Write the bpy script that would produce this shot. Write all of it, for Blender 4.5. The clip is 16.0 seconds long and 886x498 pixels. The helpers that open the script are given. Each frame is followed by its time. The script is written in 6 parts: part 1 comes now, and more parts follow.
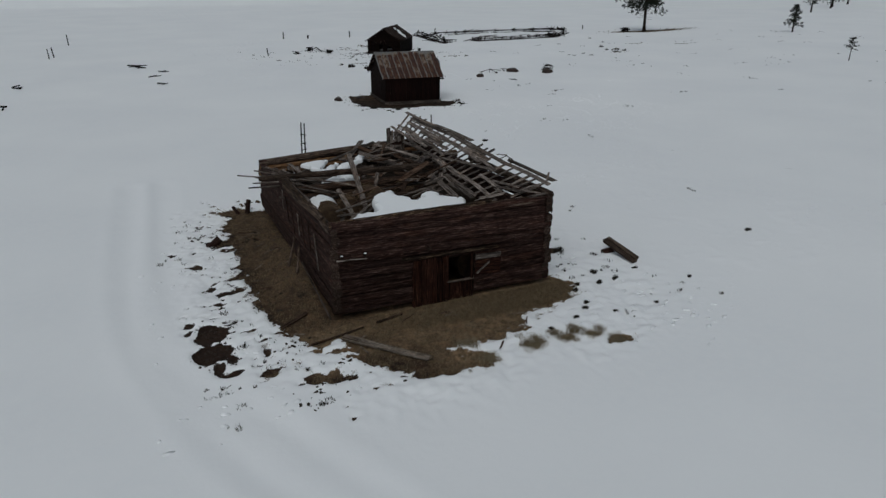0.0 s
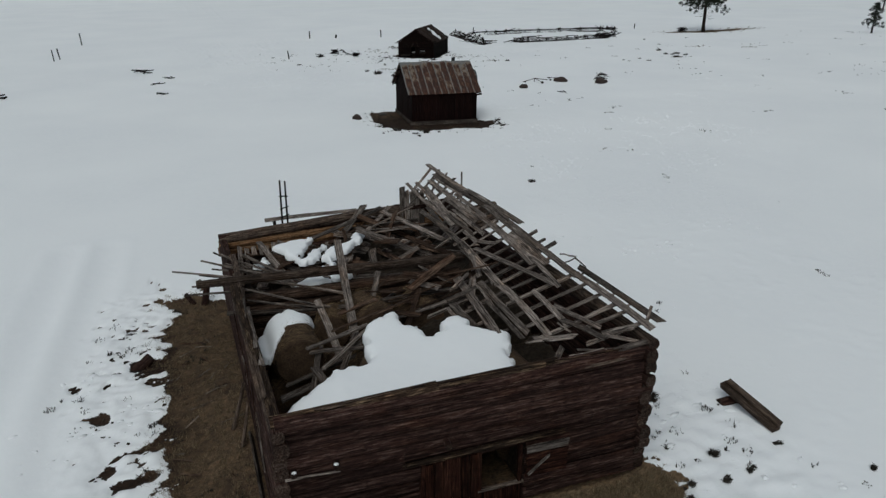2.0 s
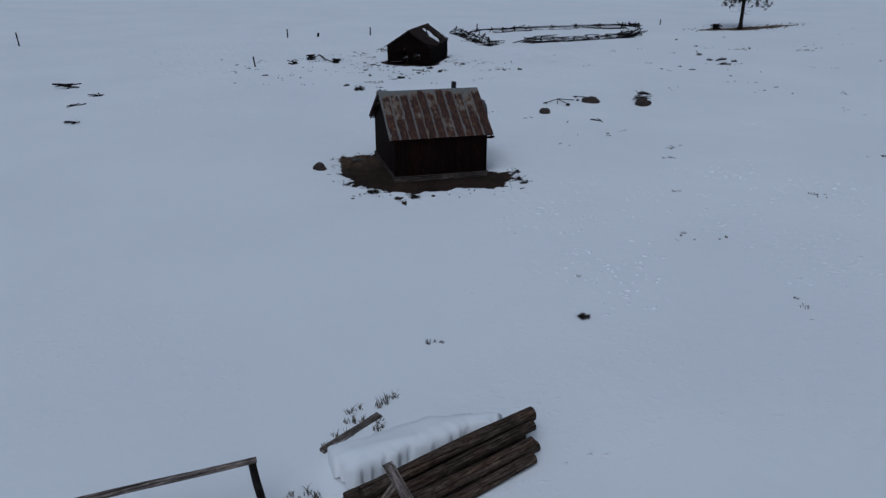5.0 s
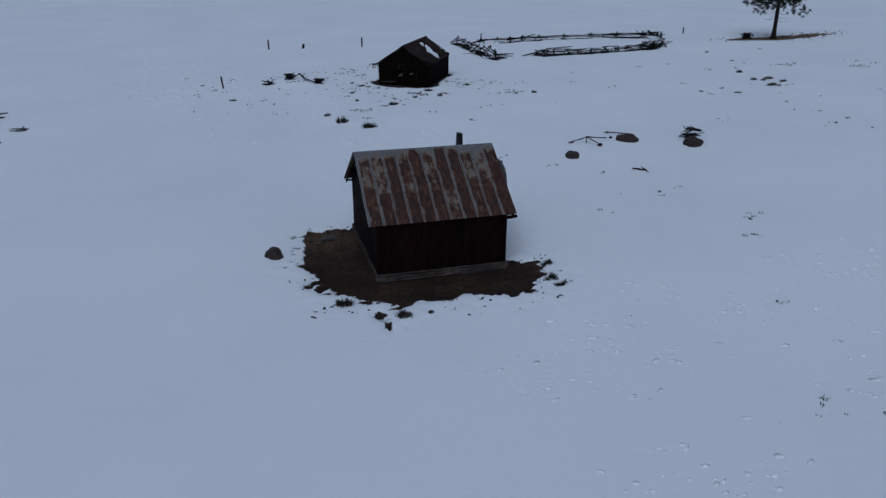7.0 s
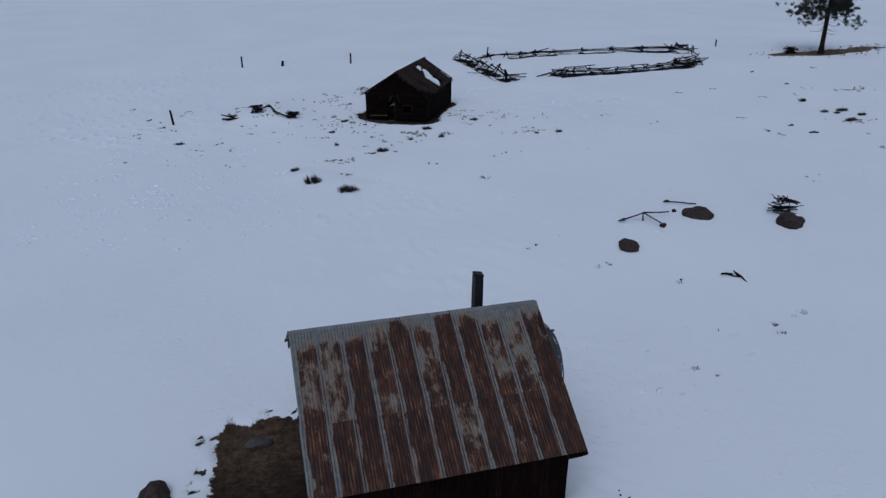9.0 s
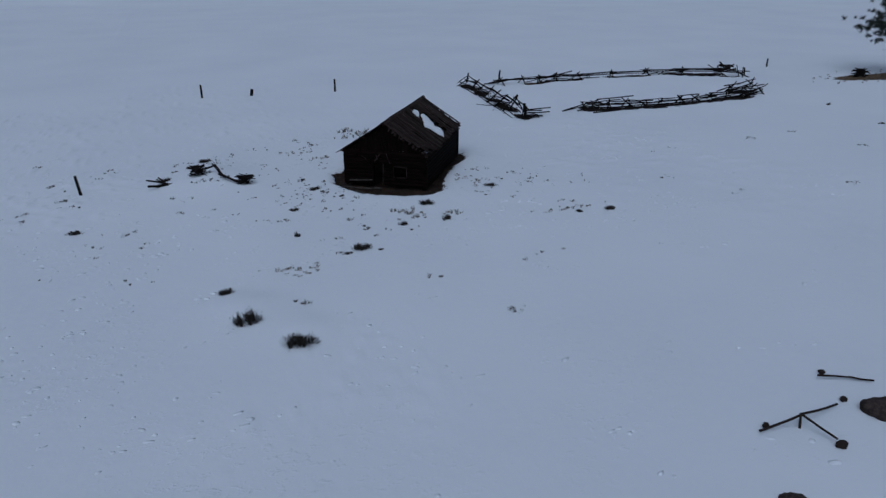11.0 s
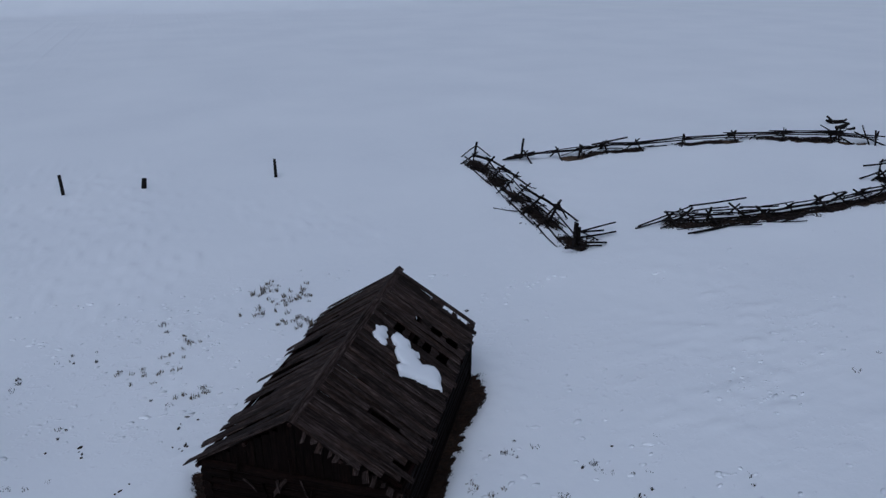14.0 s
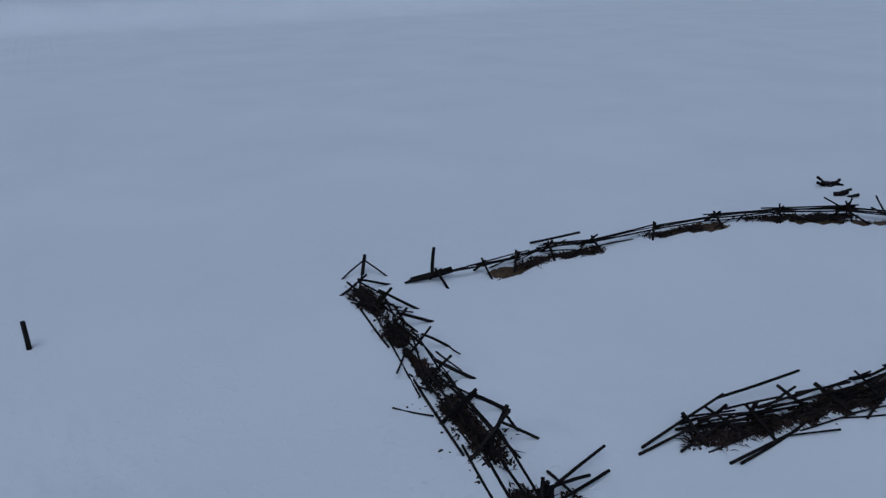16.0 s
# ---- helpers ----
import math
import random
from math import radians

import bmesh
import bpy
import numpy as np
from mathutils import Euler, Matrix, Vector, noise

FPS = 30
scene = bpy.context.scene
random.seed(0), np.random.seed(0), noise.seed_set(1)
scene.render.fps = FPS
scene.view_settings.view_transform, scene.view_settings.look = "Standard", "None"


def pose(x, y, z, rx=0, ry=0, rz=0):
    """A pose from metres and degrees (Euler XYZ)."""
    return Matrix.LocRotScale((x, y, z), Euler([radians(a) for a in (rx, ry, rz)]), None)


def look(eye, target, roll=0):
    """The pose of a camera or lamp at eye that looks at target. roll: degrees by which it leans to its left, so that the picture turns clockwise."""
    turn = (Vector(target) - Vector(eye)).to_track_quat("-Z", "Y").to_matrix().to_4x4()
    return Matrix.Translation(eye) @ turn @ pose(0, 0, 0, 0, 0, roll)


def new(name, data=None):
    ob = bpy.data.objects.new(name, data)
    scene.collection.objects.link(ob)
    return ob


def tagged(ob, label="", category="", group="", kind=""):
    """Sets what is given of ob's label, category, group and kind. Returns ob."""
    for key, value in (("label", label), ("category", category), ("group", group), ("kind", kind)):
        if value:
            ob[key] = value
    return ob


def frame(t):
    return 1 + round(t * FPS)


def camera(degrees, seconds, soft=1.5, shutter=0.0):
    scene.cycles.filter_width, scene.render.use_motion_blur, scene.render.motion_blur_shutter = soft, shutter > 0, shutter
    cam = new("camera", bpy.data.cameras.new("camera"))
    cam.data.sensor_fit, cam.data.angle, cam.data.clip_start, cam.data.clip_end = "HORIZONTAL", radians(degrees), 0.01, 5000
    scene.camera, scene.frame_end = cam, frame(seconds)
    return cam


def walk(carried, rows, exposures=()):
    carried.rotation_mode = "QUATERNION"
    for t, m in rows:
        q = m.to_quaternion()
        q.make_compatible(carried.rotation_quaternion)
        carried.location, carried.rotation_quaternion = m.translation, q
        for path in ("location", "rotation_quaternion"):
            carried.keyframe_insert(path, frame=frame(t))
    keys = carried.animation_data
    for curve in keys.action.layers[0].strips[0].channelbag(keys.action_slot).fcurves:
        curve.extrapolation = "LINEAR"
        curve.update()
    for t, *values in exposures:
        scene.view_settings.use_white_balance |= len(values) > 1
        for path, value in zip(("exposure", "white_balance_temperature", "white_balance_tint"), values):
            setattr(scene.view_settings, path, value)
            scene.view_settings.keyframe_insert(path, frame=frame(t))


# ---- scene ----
cam = camera(64.1, 16.0, soft=1.38)
METRES, EYE, TILT, LEAN, TURN = 118.86, 11.62, 0.0, 0.0, -23.4
ROWS = [
    (0.0, 0.0, 0.0, 0.0, 0.11, -21.33, -0.29),
    (0.5, -0.0, 0.0239, 0.0004, 0.98, -21.33, -0.31),
    (1.0, 0.0007, 0.0481, 0.0008, 3.0, -21.37, -0.28),
    (1.5, 0.0006, 0.0726, 0.0012, 3.05, -21.38, -0.29),
    (2.0, 0.0001, 0.0971, 0.0013, 3.15, -21.81, -0.29),
    (2.5, -0.0007, 0.1222, 0.0017, 3.22, -22.47, -0.33),
    (3.0, -0.0015, 0.1473, 0.0019, 3.22, -22.84, -0.33),
    (3.5, -0.0025, 0.172, 0.0023, 3.22, -22.84, -0.35),
    (4.0, -0.0037, 0.1972, 0.0023, 3.21, -22.82, -0.38),
    (4.5, -0.0049, 0.2226, 0.0024, 3.21, -22.79, -0.36),
    (7.0, -0.0131, 0.3567, 0.0037, 3.16, -22.77, -0.31),
    (7.5, -0.0151, 0.3853, 0.0044, 3.15, -22.79, -0.34),
    (8.0, -0.0171, 0.415, 0.005, 3.14, -22.81, -0.35),
    (8.5, -0.0193, 0.4455, 0.006, 3.13, -22.82, -0.34),
    (9.0, -0.0215, 0.4777, 0.0066, 3.12, -22.81, -0.33),
    (11.5, -0.0338, 0.6508, 0.0093, 3.16, -22.62, -0.22),
    (12.0, -0.0362, 0.6875, 0.0101, 3.18, -22.57, -0.23),
    (12.5, -0.0385, 0.7251, 0.0109, 3.21, -22.51, -0.21),
    (13.0, -0.0408, 0.7632, 0.0121, 3.22, -22.49, -0.18),
    (13.5, -0.0431, 0.8017, 0.0134, 3.22, -22.5, -0.18),
    (14.0, -0.0437, 0.8403, 0.0149, 2.86, -22.52, -0.15),
    (14.5, -0.0433, 0.8796, 0.0162, -0.37, -22.52, -0.11),
    (15.0, -0.0417, 0.9188, 0.0175, -3.55, -22.54, -0.04),
    (15.5, -0.0397, 0.9584, 0.0188, -5.04, -22.52, -0.01),
    (16.0, -0.0354, 0.998, 0.02, -5.08, -21.93, 0.13),
]
EXPOSURES = [(0.0, 0.17, 6090, 4), (0.5, 0.26, 6120, 4), (1.0, 0.37, 6130, 4), (1.5, 0.44, 6150, 4), (2.0, 0.49, 6120, 2), (3.0, 0.40, 5880, 2), (3.5, 0.33, 5720, 3), (4.0, 0.19, 5520, 5), (4.7, 0.03, 5280, 7), (7.0, -0.1, 5010, 8),
             (7.5, -0.05, 5010, 8), (8.5, 0.14, 5140, 10), (9.2, 0.15, 5130, 10), (11.3, -0.23, 4980, 8), (12.0, -0.2, 4990, 8), (13.0, -0.12, 5020, 9), (13.5, -0.06, 5080, 10), (14.0, 0.05, 5120, 11), (14.5, -0.04, 5030, 10), (15.5, -0.2, 4920, 8), (16.0, -0.2, 4920, 8)]
walk(cam, [(t, pose(0, 0, EYE, TILT, LEAN, TURN) @ pose(METRES * x, METRES * y, METRES * z, 90 + pitch, roll, yaw)) for t, x, y, z, yaw, pitch, roll in ROWS], EXPOSURES)

# ---- light: thick cloud, a soft glow from the south-west ----
world = bpy.data.worlds.new("overcast_sky")
scene.world = world
world.use_nodes = True
wn, wl = world.node_tree.nodes, world.node_tree.links
sky = wn.new("ShaderNodeTexSky")
sky.sky_type, sky.sun_disc, sky.sun_elevation, sky.sun_rotation = "NISHITA", False, radians(56), radians(215)
sky.air_density, sky.dust_density, sky.ozone_density = 1.0, 4.0, 1.0
cloud = wn.new("ShaderNodeHueSaturation")
cloud.inputs["Saturation"].default_value = 0.35
wl.new(sky.outputs["Color"], cloud.inputs["Color"])
wl.new(cloud.outputs["Color"], wn["Background"].inputs["Color"])
wn["Background"].inputs["Strength"].default_value = 0.0515
sun = new("sun", bpy.data.lights.new("sun", "SUN"))
sun.data.energy, sun.data.angle, sun.data.color = 0.43, radians(40), (1.0, 0.97, 0.93)
sun.matrix_world = look((-24, -34, 62), (0, 0, 0))


# ---- materials ----
def nodes_of(name):
    mat = bpy.data.materials.new(name)
    mat.use_nodes = True
    nt = mat.node_tree
    return mat, nt, nt.nodes["Principled BSDF"]


def link(nt, a, b):
    nt.links.new(a, b)


def noise_node(nt, coords, scale, detail=4.0, rough=0.6, stretch=None):
    if stretch:
        mp = nt.nodes.new("ShaderNodeMapping")
        mp.inputs["Scale"].default_value = stretch
        link(nt, coords, mp.inputs["Vector"])
        coords = mp.outputs["Vector"]
    n = nt.nodes.new("ShaderNodeTexNoise")
    n.inputs["Scale"].default_value, n.inputs["Detail"].default_value, n.inputs["Roughness"].default_value = scale, detail, rough
    link(nt, coords, n.inputs["Vector"])
    return n.outputs["Fac"]


def ramp(nt, fac, stops):
    r = nt.nodes.new("ShaderNodeValToRGB")
    while len(r.color_ramp.elements) < len(stops):
        r.color_ramp.elements.new(0.5)
    for e, (p, c) in zip(r.color_ramp.elements, stops):
        e.position, e.color = p, (*c, 1) if len(c) == 3 else c
    link(nt, fac, r.inputs["Fac"])
    return r.outputs["Color"]


def grey(v):
    return (v, v, v)


def mix(nt, fac, a, b, mode="MIX"):
    m = nt.nodes.new("ShaderNodeMix")
    m.data_type, m.blend_type = "RGBA", mode
    fa, ca, cb = m.inputs[0], m.inputs[6], m.inputs[7]
    for s, v in ((fa, fac), (ca, a), (cb, b)):
        if isinstance(v, (int, float)):
            s.default_value = v
        elif isinstance(v, tuple):
            s.default_value = (*v, 1)
        else:
            link(nt, v, s)
    return m.outputs[2]


def maths(nt, op, a, b=0.0, clamp=False):
    m = nt.nodes.new("ShaderNodeMath")
    m.operation, m.use_clamp = op, clamp
    for s, v in zip(m.inputs, (a, b)):
        if isinstance(v, (int, float)):
            s.default_value = v
        else:
            link(nt, v, s)
    return m.outputs[0]


def bump(nt, bsdf, height, strength=0.5, distance=0.02):
    b = nt.nodes.new("ShaderNodeBump")
    b.inputs["Strength"].default_value, b.inputs["Distance"].default_value = strength, distance
    link(nt, height, b.inputs["Height"])
    link(nt, b.outputs["Normal"], bsdf.inputs["Normal"])


def wood(name, dark, mid, light, spread=0.5, rough=0.85, relief=0.6, stained=0.5, split=0.2):
    """Old wood: grain along the piece's own x, grey or brown streaks, stains, each piece a little different."""
    mat, nt, bsdf = nodes_of(name)
    co = nt.nodes.new("ShaderNodeTexCoord").outputs["Object"]
    info = nt.nodes.new("ShaderNodeObjectInfo").outputs["Random"]
    off = nt.nodes.new("ShaderNodeVectorMath")
    off.operation = "ADD"
    shift = maths(nt, "MULTIPLY", info, 37.0)
    link(nt, co, off.inputs[0])
    link(nt, shift, off.inputs[1])
    co = off.outputs[0]
    grain = noise_node(nt, co, 1.0, 7, 0.7, (2.2, 24, 24))
    stain = noise_node(nt, co, 1.0, 3, 0.6, (0.7, 2.2, 2.2))
    crack = noise_node(nt, co, 1.0, 2, 0.5, (0.7, 42, 42))
    pits = noise_node(nt, co, 1.0, 6, 0.75, (6, 13, 13))
    col = ramp(nt, grain, [(0.3, dark), (0.52, mid), (0.72, light)])
    col = mix(nt, maths(nt, "MULTIPLY", ramp(nt, stain, [(0.35, grey(1)), (0.62, grey(0))]), stained), col, dark)
    warm = noise_node(nt, co, 1.0, 2, 0.5, (0.9, 3.1, 3.1))
    col = mix(nt, ramp(nt, warm, [(0.5, grey(0)), (0.72, grey(0.5))]), col, mix(nt, 1.0, col, (1.12, 0.86, 0.64), "MULTIPLY"))
    col = mix(nt, 1.0, col, ramp(nt, pits, [(0.33, grey(0.45)), (0.5, grey(1.0)), (0.68, grey(1.4))]), "MULTIPLY")
    tone = maths(nt, "ADD", maths(nt, "MULTIPLY", info, spread * 1.4), 1.0 - spread * 0.7)
    hsv = nt.nodes.new("ShaderNodeHueSaturation")
    link(nt, col, hsv.inputs["Color"])
    link(nt, tone, hsv.inputs["Value"])
    lines = ramp(nt, crack, [(0.37, grey(split)), (0.46, grey(1))])
    link(nt, mix(nt, 1.0, hsv.outputs["Color"], lines, "MULTIPLY"), bsdf.inputs["Base Color"])
    bsdf.inputs["Roughness"].default_value = rough
    bsdf.inputs["Specular IOR Level"].default_value = 0.06
    bump(nt, bsdf, maths(nt, "ADD", maths(nt, "ADD", grain, crack), maths(nt, "MULTIPLY", pits, 0.8)), relief, 0.014)
    return mat


M_LOG = wood("dark_log", (0.0125, 0.0068, 0.0055), (0.0345, 0.0185, 0.0150), (0.140, 0.094, 0.078), 0.45, split=0.35)
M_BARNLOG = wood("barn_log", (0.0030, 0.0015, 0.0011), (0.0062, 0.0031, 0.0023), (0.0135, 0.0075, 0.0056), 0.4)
M_LOG_END = wood("log_end", (0.016, 0.010, 0.008), (0.050, 0.034, 0.027), (0.16, 0.12, 0.095), 0.6)
M_GREY = wood("weathered_board", (0.038, 0.030, 0.0265), (0.165, 0.137, 0.120), (0.46, 0.40, 0.36), 0.8)
M_TOPLOG = wood("weathered_log", (0.026, 0.018, 0.014), (0.080, 0.058, 0.045), (0.21, 0.16, 0.128), 0.4)
M_SPLINTER = wood("splintered_log", (0.010, 0.006, 0.005), (0.040, 0.027, 0.019), (0.27, 0.19, 0.12), 0.5, relief=0.9)
M_PALE = wood("pale_plank", (0.07, 0.055, 0.043), (0.20, 0.165, 0.135), (0.36, 0.31, 0.26), 0.25)
M_BROWN = wood("brown_log", (0.022, 0.0135, 0.0095), (0.078, 0.050, 0.036), (0.20, 0.140, 0.105), 0.5)
M_HONEY = wood("split_log", (0.09, 0.047, 0.024), (0.22, 0.125, 0.066), (0.37, 0.235, 0.135), 0.3)
M_DOOR = wood("red_brown_board", (0.0075, 0.0030, 0.0024), (0.024, 0.0092, 0.0062), (0.105, 0.050, 0.030), 0.5)
M_SIDING = wood("dark_siding", (0.0032, 0.0015, 0.0013), (0.0095, 0.0038, 0.0031), (0.028, 0.0115, 0.0092), 0.35)
M_SILL = wood("pale_sill", (0.020, 0.015, 0.013), (0.085, 0.070, 0.060), (0.20, 0.17, 0.150), 0.3)
M_ROOFBOARD = wood("old_roof_board", (0.0100, 0.0070, 0.0060), (0.042, 0.0295, 0.0255), (0.145, 0.108, 0.092), 0.7)
M_POLE = wood("fence_pole", (0.007, 0.006, 0.006), (0.018, 0.015, 0.0145), (0.045, 0.038, 0.036), 0.6)


def snow_shader(nt, co):
    big = noise_node(nt, co, 0.08, 3, 0.5)
    fine = noise_node(nt, co, 2.5, 5, 0.65)
    return mix(nt, fine, ramp(nt, big, [(0.32, (0.795, 0.81, 0.835)), (0.68, (0.885, 0.893, 0.905))]), (0.87, 0.875, 0.885)), fine


def snow_material():
    mat, nt, bsdf = nodes_of("snow")
    co = nt.nodes.new("ShaderNodeTexCoord").outputs["Object"]
    col, fine = snow_shader(nt, co)
    link(nt, col, bsdf.inputs["Base Color"])
    bsdf.inputs["Roughness"].default_value = 0.75
    bsdf.inputs["Specular IOR Level"].default_value = 0.15
    bump(nt, bsdf, fine, 0.35, 0.04)
    return mat


M_SNOW = snow_material()


def ground_material():
    """Snow, and where it has melted matted dead grass and soil; the melted places are in the mesh's attribute."""
    mat, nt, bsdf = nodes_of("snow_and_soil")
    co = nt.nodes.new("ShaderNodeTexCoord").outputs["Object"]
    snow, fine = snow_shader(nt, co)
    att = nt.nodes.new("ShaderNodeAttribute")
    att.attribute_name = "bare"
    ragged = noise_node(nt, co, 3.2, 6, 0.75)
    edge = maths(nt, "ADD", att.outputs["Fac"], maths(nt, "MULTIPLY", maths(nt, "SUBTRACT", ragged, 0.5), 1.5))
    mask = ramp(nt, edge, [(0.47, grey(0)), (0.53, grey(1))])
    straw = noise_node(nt, co, 1.0, 6, 0.7, (9, 22, 9))
    soil = noise_node(nt, co, 0.9, 4, 0.6)
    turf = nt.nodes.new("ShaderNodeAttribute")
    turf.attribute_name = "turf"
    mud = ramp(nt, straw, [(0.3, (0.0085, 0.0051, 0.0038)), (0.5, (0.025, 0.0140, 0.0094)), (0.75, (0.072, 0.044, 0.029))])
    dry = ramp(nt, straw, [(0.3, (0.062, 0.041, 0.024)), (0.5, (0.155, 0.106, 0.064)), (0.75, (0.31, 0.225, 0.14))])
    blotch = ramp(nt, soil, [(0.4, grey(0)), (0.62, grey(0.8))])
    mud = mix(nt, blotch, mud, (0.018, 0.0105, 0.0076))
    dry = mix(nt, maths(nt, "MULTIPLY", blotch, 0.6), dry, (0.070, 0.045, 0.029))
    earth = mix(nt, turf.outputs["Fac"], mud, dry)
    clods = noise_node(nt, co, 4.5, 6, 0.72)
    earth = mix(nt, 1.0, earth, ramp(nt, clods, [(0.34, grey(0.5)), (0.5, (1.02, 1.0, 0.97)), (0.68, (1.65, 1.5, 1.35))]), "MULTIPLY")
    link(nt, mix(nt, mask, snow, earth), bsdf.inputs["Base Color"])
    bsdf.inputs["Roughness"].default_value = 0.8
    bsdf.inputs["Specular IOR Level"].default_value = 0.15
    crust = noise_node(nt, co, 0.9, 4, 0.55)
    where = ramp(nt, noise_node(nt, co, 0.11, 3, 0.6), [(0.46, grey(0)), (0.60, grey(1))])
    smooth_att = nt.nodes.new("ShaderNodeAttribute")
    smooth_att.attribute_name = "crusted"
    where = maths(nt, "MULTIPLY", where, smooth_att.outputs["Fac"])
    lumps = ramp(nt, noise_node(nt, co, 2.4, 4, 0.7, (1, 1.5, 1)), [(0.56, grey(0)), (0.70, grey(1))])
    crumble = maths(nt, "MULTIPLY", maths(nt, "MULTIPLY", lumps, where), 2.2)
    h = maths(nt, "ADD", maths(nt, "MULTIPLY", fine, 0.5), maths(nt, "MULTIPLY", maths(nt, "MULTIPLY", maths(nt, "ADD", straw, clods), mask), 1.6))
    h = maths(nt, "ADD", maths(nt, "ADD", h, maths(nt, "MULTIPLY", crust, 0.25)), maths(nt, "MULTIPLY", crumble, 0.55))
    bump(nt, bsdf, h, 0.4, 0.06)
    return mat


M_GROUND = ground_material()


def metal_roof(name, bare, foot):
    """Corrugated galvanised sheet, rusting from the middle of each sheet, a bare strip along the lap."""
    mat, nt, bsdf = nodes_of(name)
    co = nt.nodes.new("ShaderNodeTexCoord").outputs["Object"]
    info = nt.nodes.new("ShaderNodeObjectInfo").outputs["Random"]
    off = nt.nodes.new("ShaderNodeVectorMath")
    off.operation = "ADD"
    link(nt, co, off.inputs[0])
    link(nt, maths(nt, "MULTIPLY", info, 53.0), off.inputs[1])
    p = off.outputs[0]
    blot = noise_node(nt, p, 1.0, 6, 0.68, (2.8, 1.5, 1.0))
    streak = noise_node(nt, p, 1.0, 3, 0.65, (42, 1.6, 1))
    sep = nt.nodes.new("ShaderNodeSeparateXYZ")
    link(nt, co, sep.inputs[0])
    # tone swings with the corrugation: paler on its crests, darker in its valleys
    crest = maths(nt, "MULTIPLY", maths(nt, "SINE", maths(nt, "MULTIPLY", sep.outputs["X"], 87.27)), 0.04)
    # the lap along one side stays bare, and the head of the upper sheets
    wob = maths(nt, "MULTIPLY", maths(nt, "SUBTRACT", noise_node(nt, p, 1.0, 4, 0.7, (6, 2.2, 1)), 0.5), 0.22)
    lap = ramp(nt, maths(nt, "ADD", maths(nt, "ADD", sep.outputs["X"], 0.5), wob), [(0.275, grey(1)), (0.325, grey(0))])
    amount = maths(nt, "ADD", maths(nt, "MULTIPLY", blot, 1.25), maths(nt, "MULTIPLY", streak, 0.5))
    amount = maths(nt, "ADD", amount, maths(nt, "SUBTRACT", maths(nt, "MULTIPLY", info, 0.5), bare))
    amount = maths(nt, "SUBTRACT", amount, maths(nt, "MULTIPLY", lap, 0.7))
    amount = maths(nt, "SUBTRACT", amount, maths(nt, "MULTIPLY", maths(nt, "MAXIMUM", maths(nt, "SUBTRACT", sep.outputs["Y"], foot), 0.0), 0.75))
    tone = maths(nt, "ADD", maths(nt, "MULTIPLY", streak, 0.55), maths(nt, "MULTIPLY", noise_node(nt, p, 1.0, 5, 0.7, (7, 2.4, 1)), 0.45))
    rust = ramp(nt, maths(nt, "ADD", tone, crest), [(0.36, (0.010, 0.0037, 0.0031)), (0.49, (0.030, 0.0100, 0.0062)), (0.58, (0.080, 0.031, 0.0148)), (0.68, (0.21, 0.110, 0.052))])
    zinc = ramp(nt, noise_node(nt, p, 6.0, 4, 0.6), [(0.3, (0.11, 0.108, 0.104)), (0.7, (0.20, 0.196, 0.186))])
    tan = mix(nt, streak, (0.20, 0.11, 0.055), (0.26, 0.20, 0.13))
    mask = ramp(nt, amount, [(0.73, grey(0)), (0.84, grey(1))])
    soft = ramp(nt, amount, [(0.60, grey(0)), (0.78, grey(0.75))])
    link(nt, mix(nt, mask, mix(nt, soft, zinc, tan), rust), bsdf.inputs["Base Color"])
    link(nt, ramp(nt, mask, [(0, grey(0.35)), (1, grey(0))]), bsdf.inputs["Metallic"])
    link(nt, ramp(nt, mask, [(0, grey(0.55)), (1, grey(0.9))]), bsdf.inputs["Roughness"])
    bump(nt, bsdf, amount, 0.3, 0.004)
    return mat


M_ROOF = metal_roof("rusty_corrugated_sheet", 0.10, 1.75)
M_ROOF_HIGH = metal_roof("half_rusted_corrugated_sheet", 0.11, 1.75)


def speckled(name, a, b, scale, rough=0.9, relief=0.4, metallic=0.0):
    mat, nt, bsdf = nodes_of(name)
    co = nt.nodes.new("ShaderNodeTexCoord").outputs["Object"]
    n, m = noise_node(nt, co, scale, 6, 0.7), noise_node(nt, co, scale * 0.15, 3, 0.5)
    col = mix(nt, ramp(nt, n, [(0.35, grey(0)), (0.65, grey(1))]), a, b)
    col = mix(nt, ramp(nt, m, [(0.35, grey(0)), (0.7, grey(0.7))]), col, a)
    link(nt, col, bsdf.inputs["Base Color"])
    bsdf.inputs["Roughness"].default_value, bsdf.inputs["Metallic"].default_value = rough, metallic
    bsdf.inputs["Specular IOR Level"].default_value = 0.25
    bump(nt, bsdf, n, relief, 0.02)
    return mat


def blades(name, a, b):
    """Leaves and stalks: each one its own tone."""
    mat, nt, bsdf = nodes_of(name)
    isle = nt.nodes.new("ShaderNodeNewGeometry").outputs["Random Per Island"]
    link(nt, ramp(nt, isle, [(0.0, a), (1.0, b)]), bsdf.inputs["Base Color"])
    bsdf.inputs["Roughness"].default_value = 0.8
    bsdf.inputs["Specular IOR Level"].default_value = 0.15
    return mat


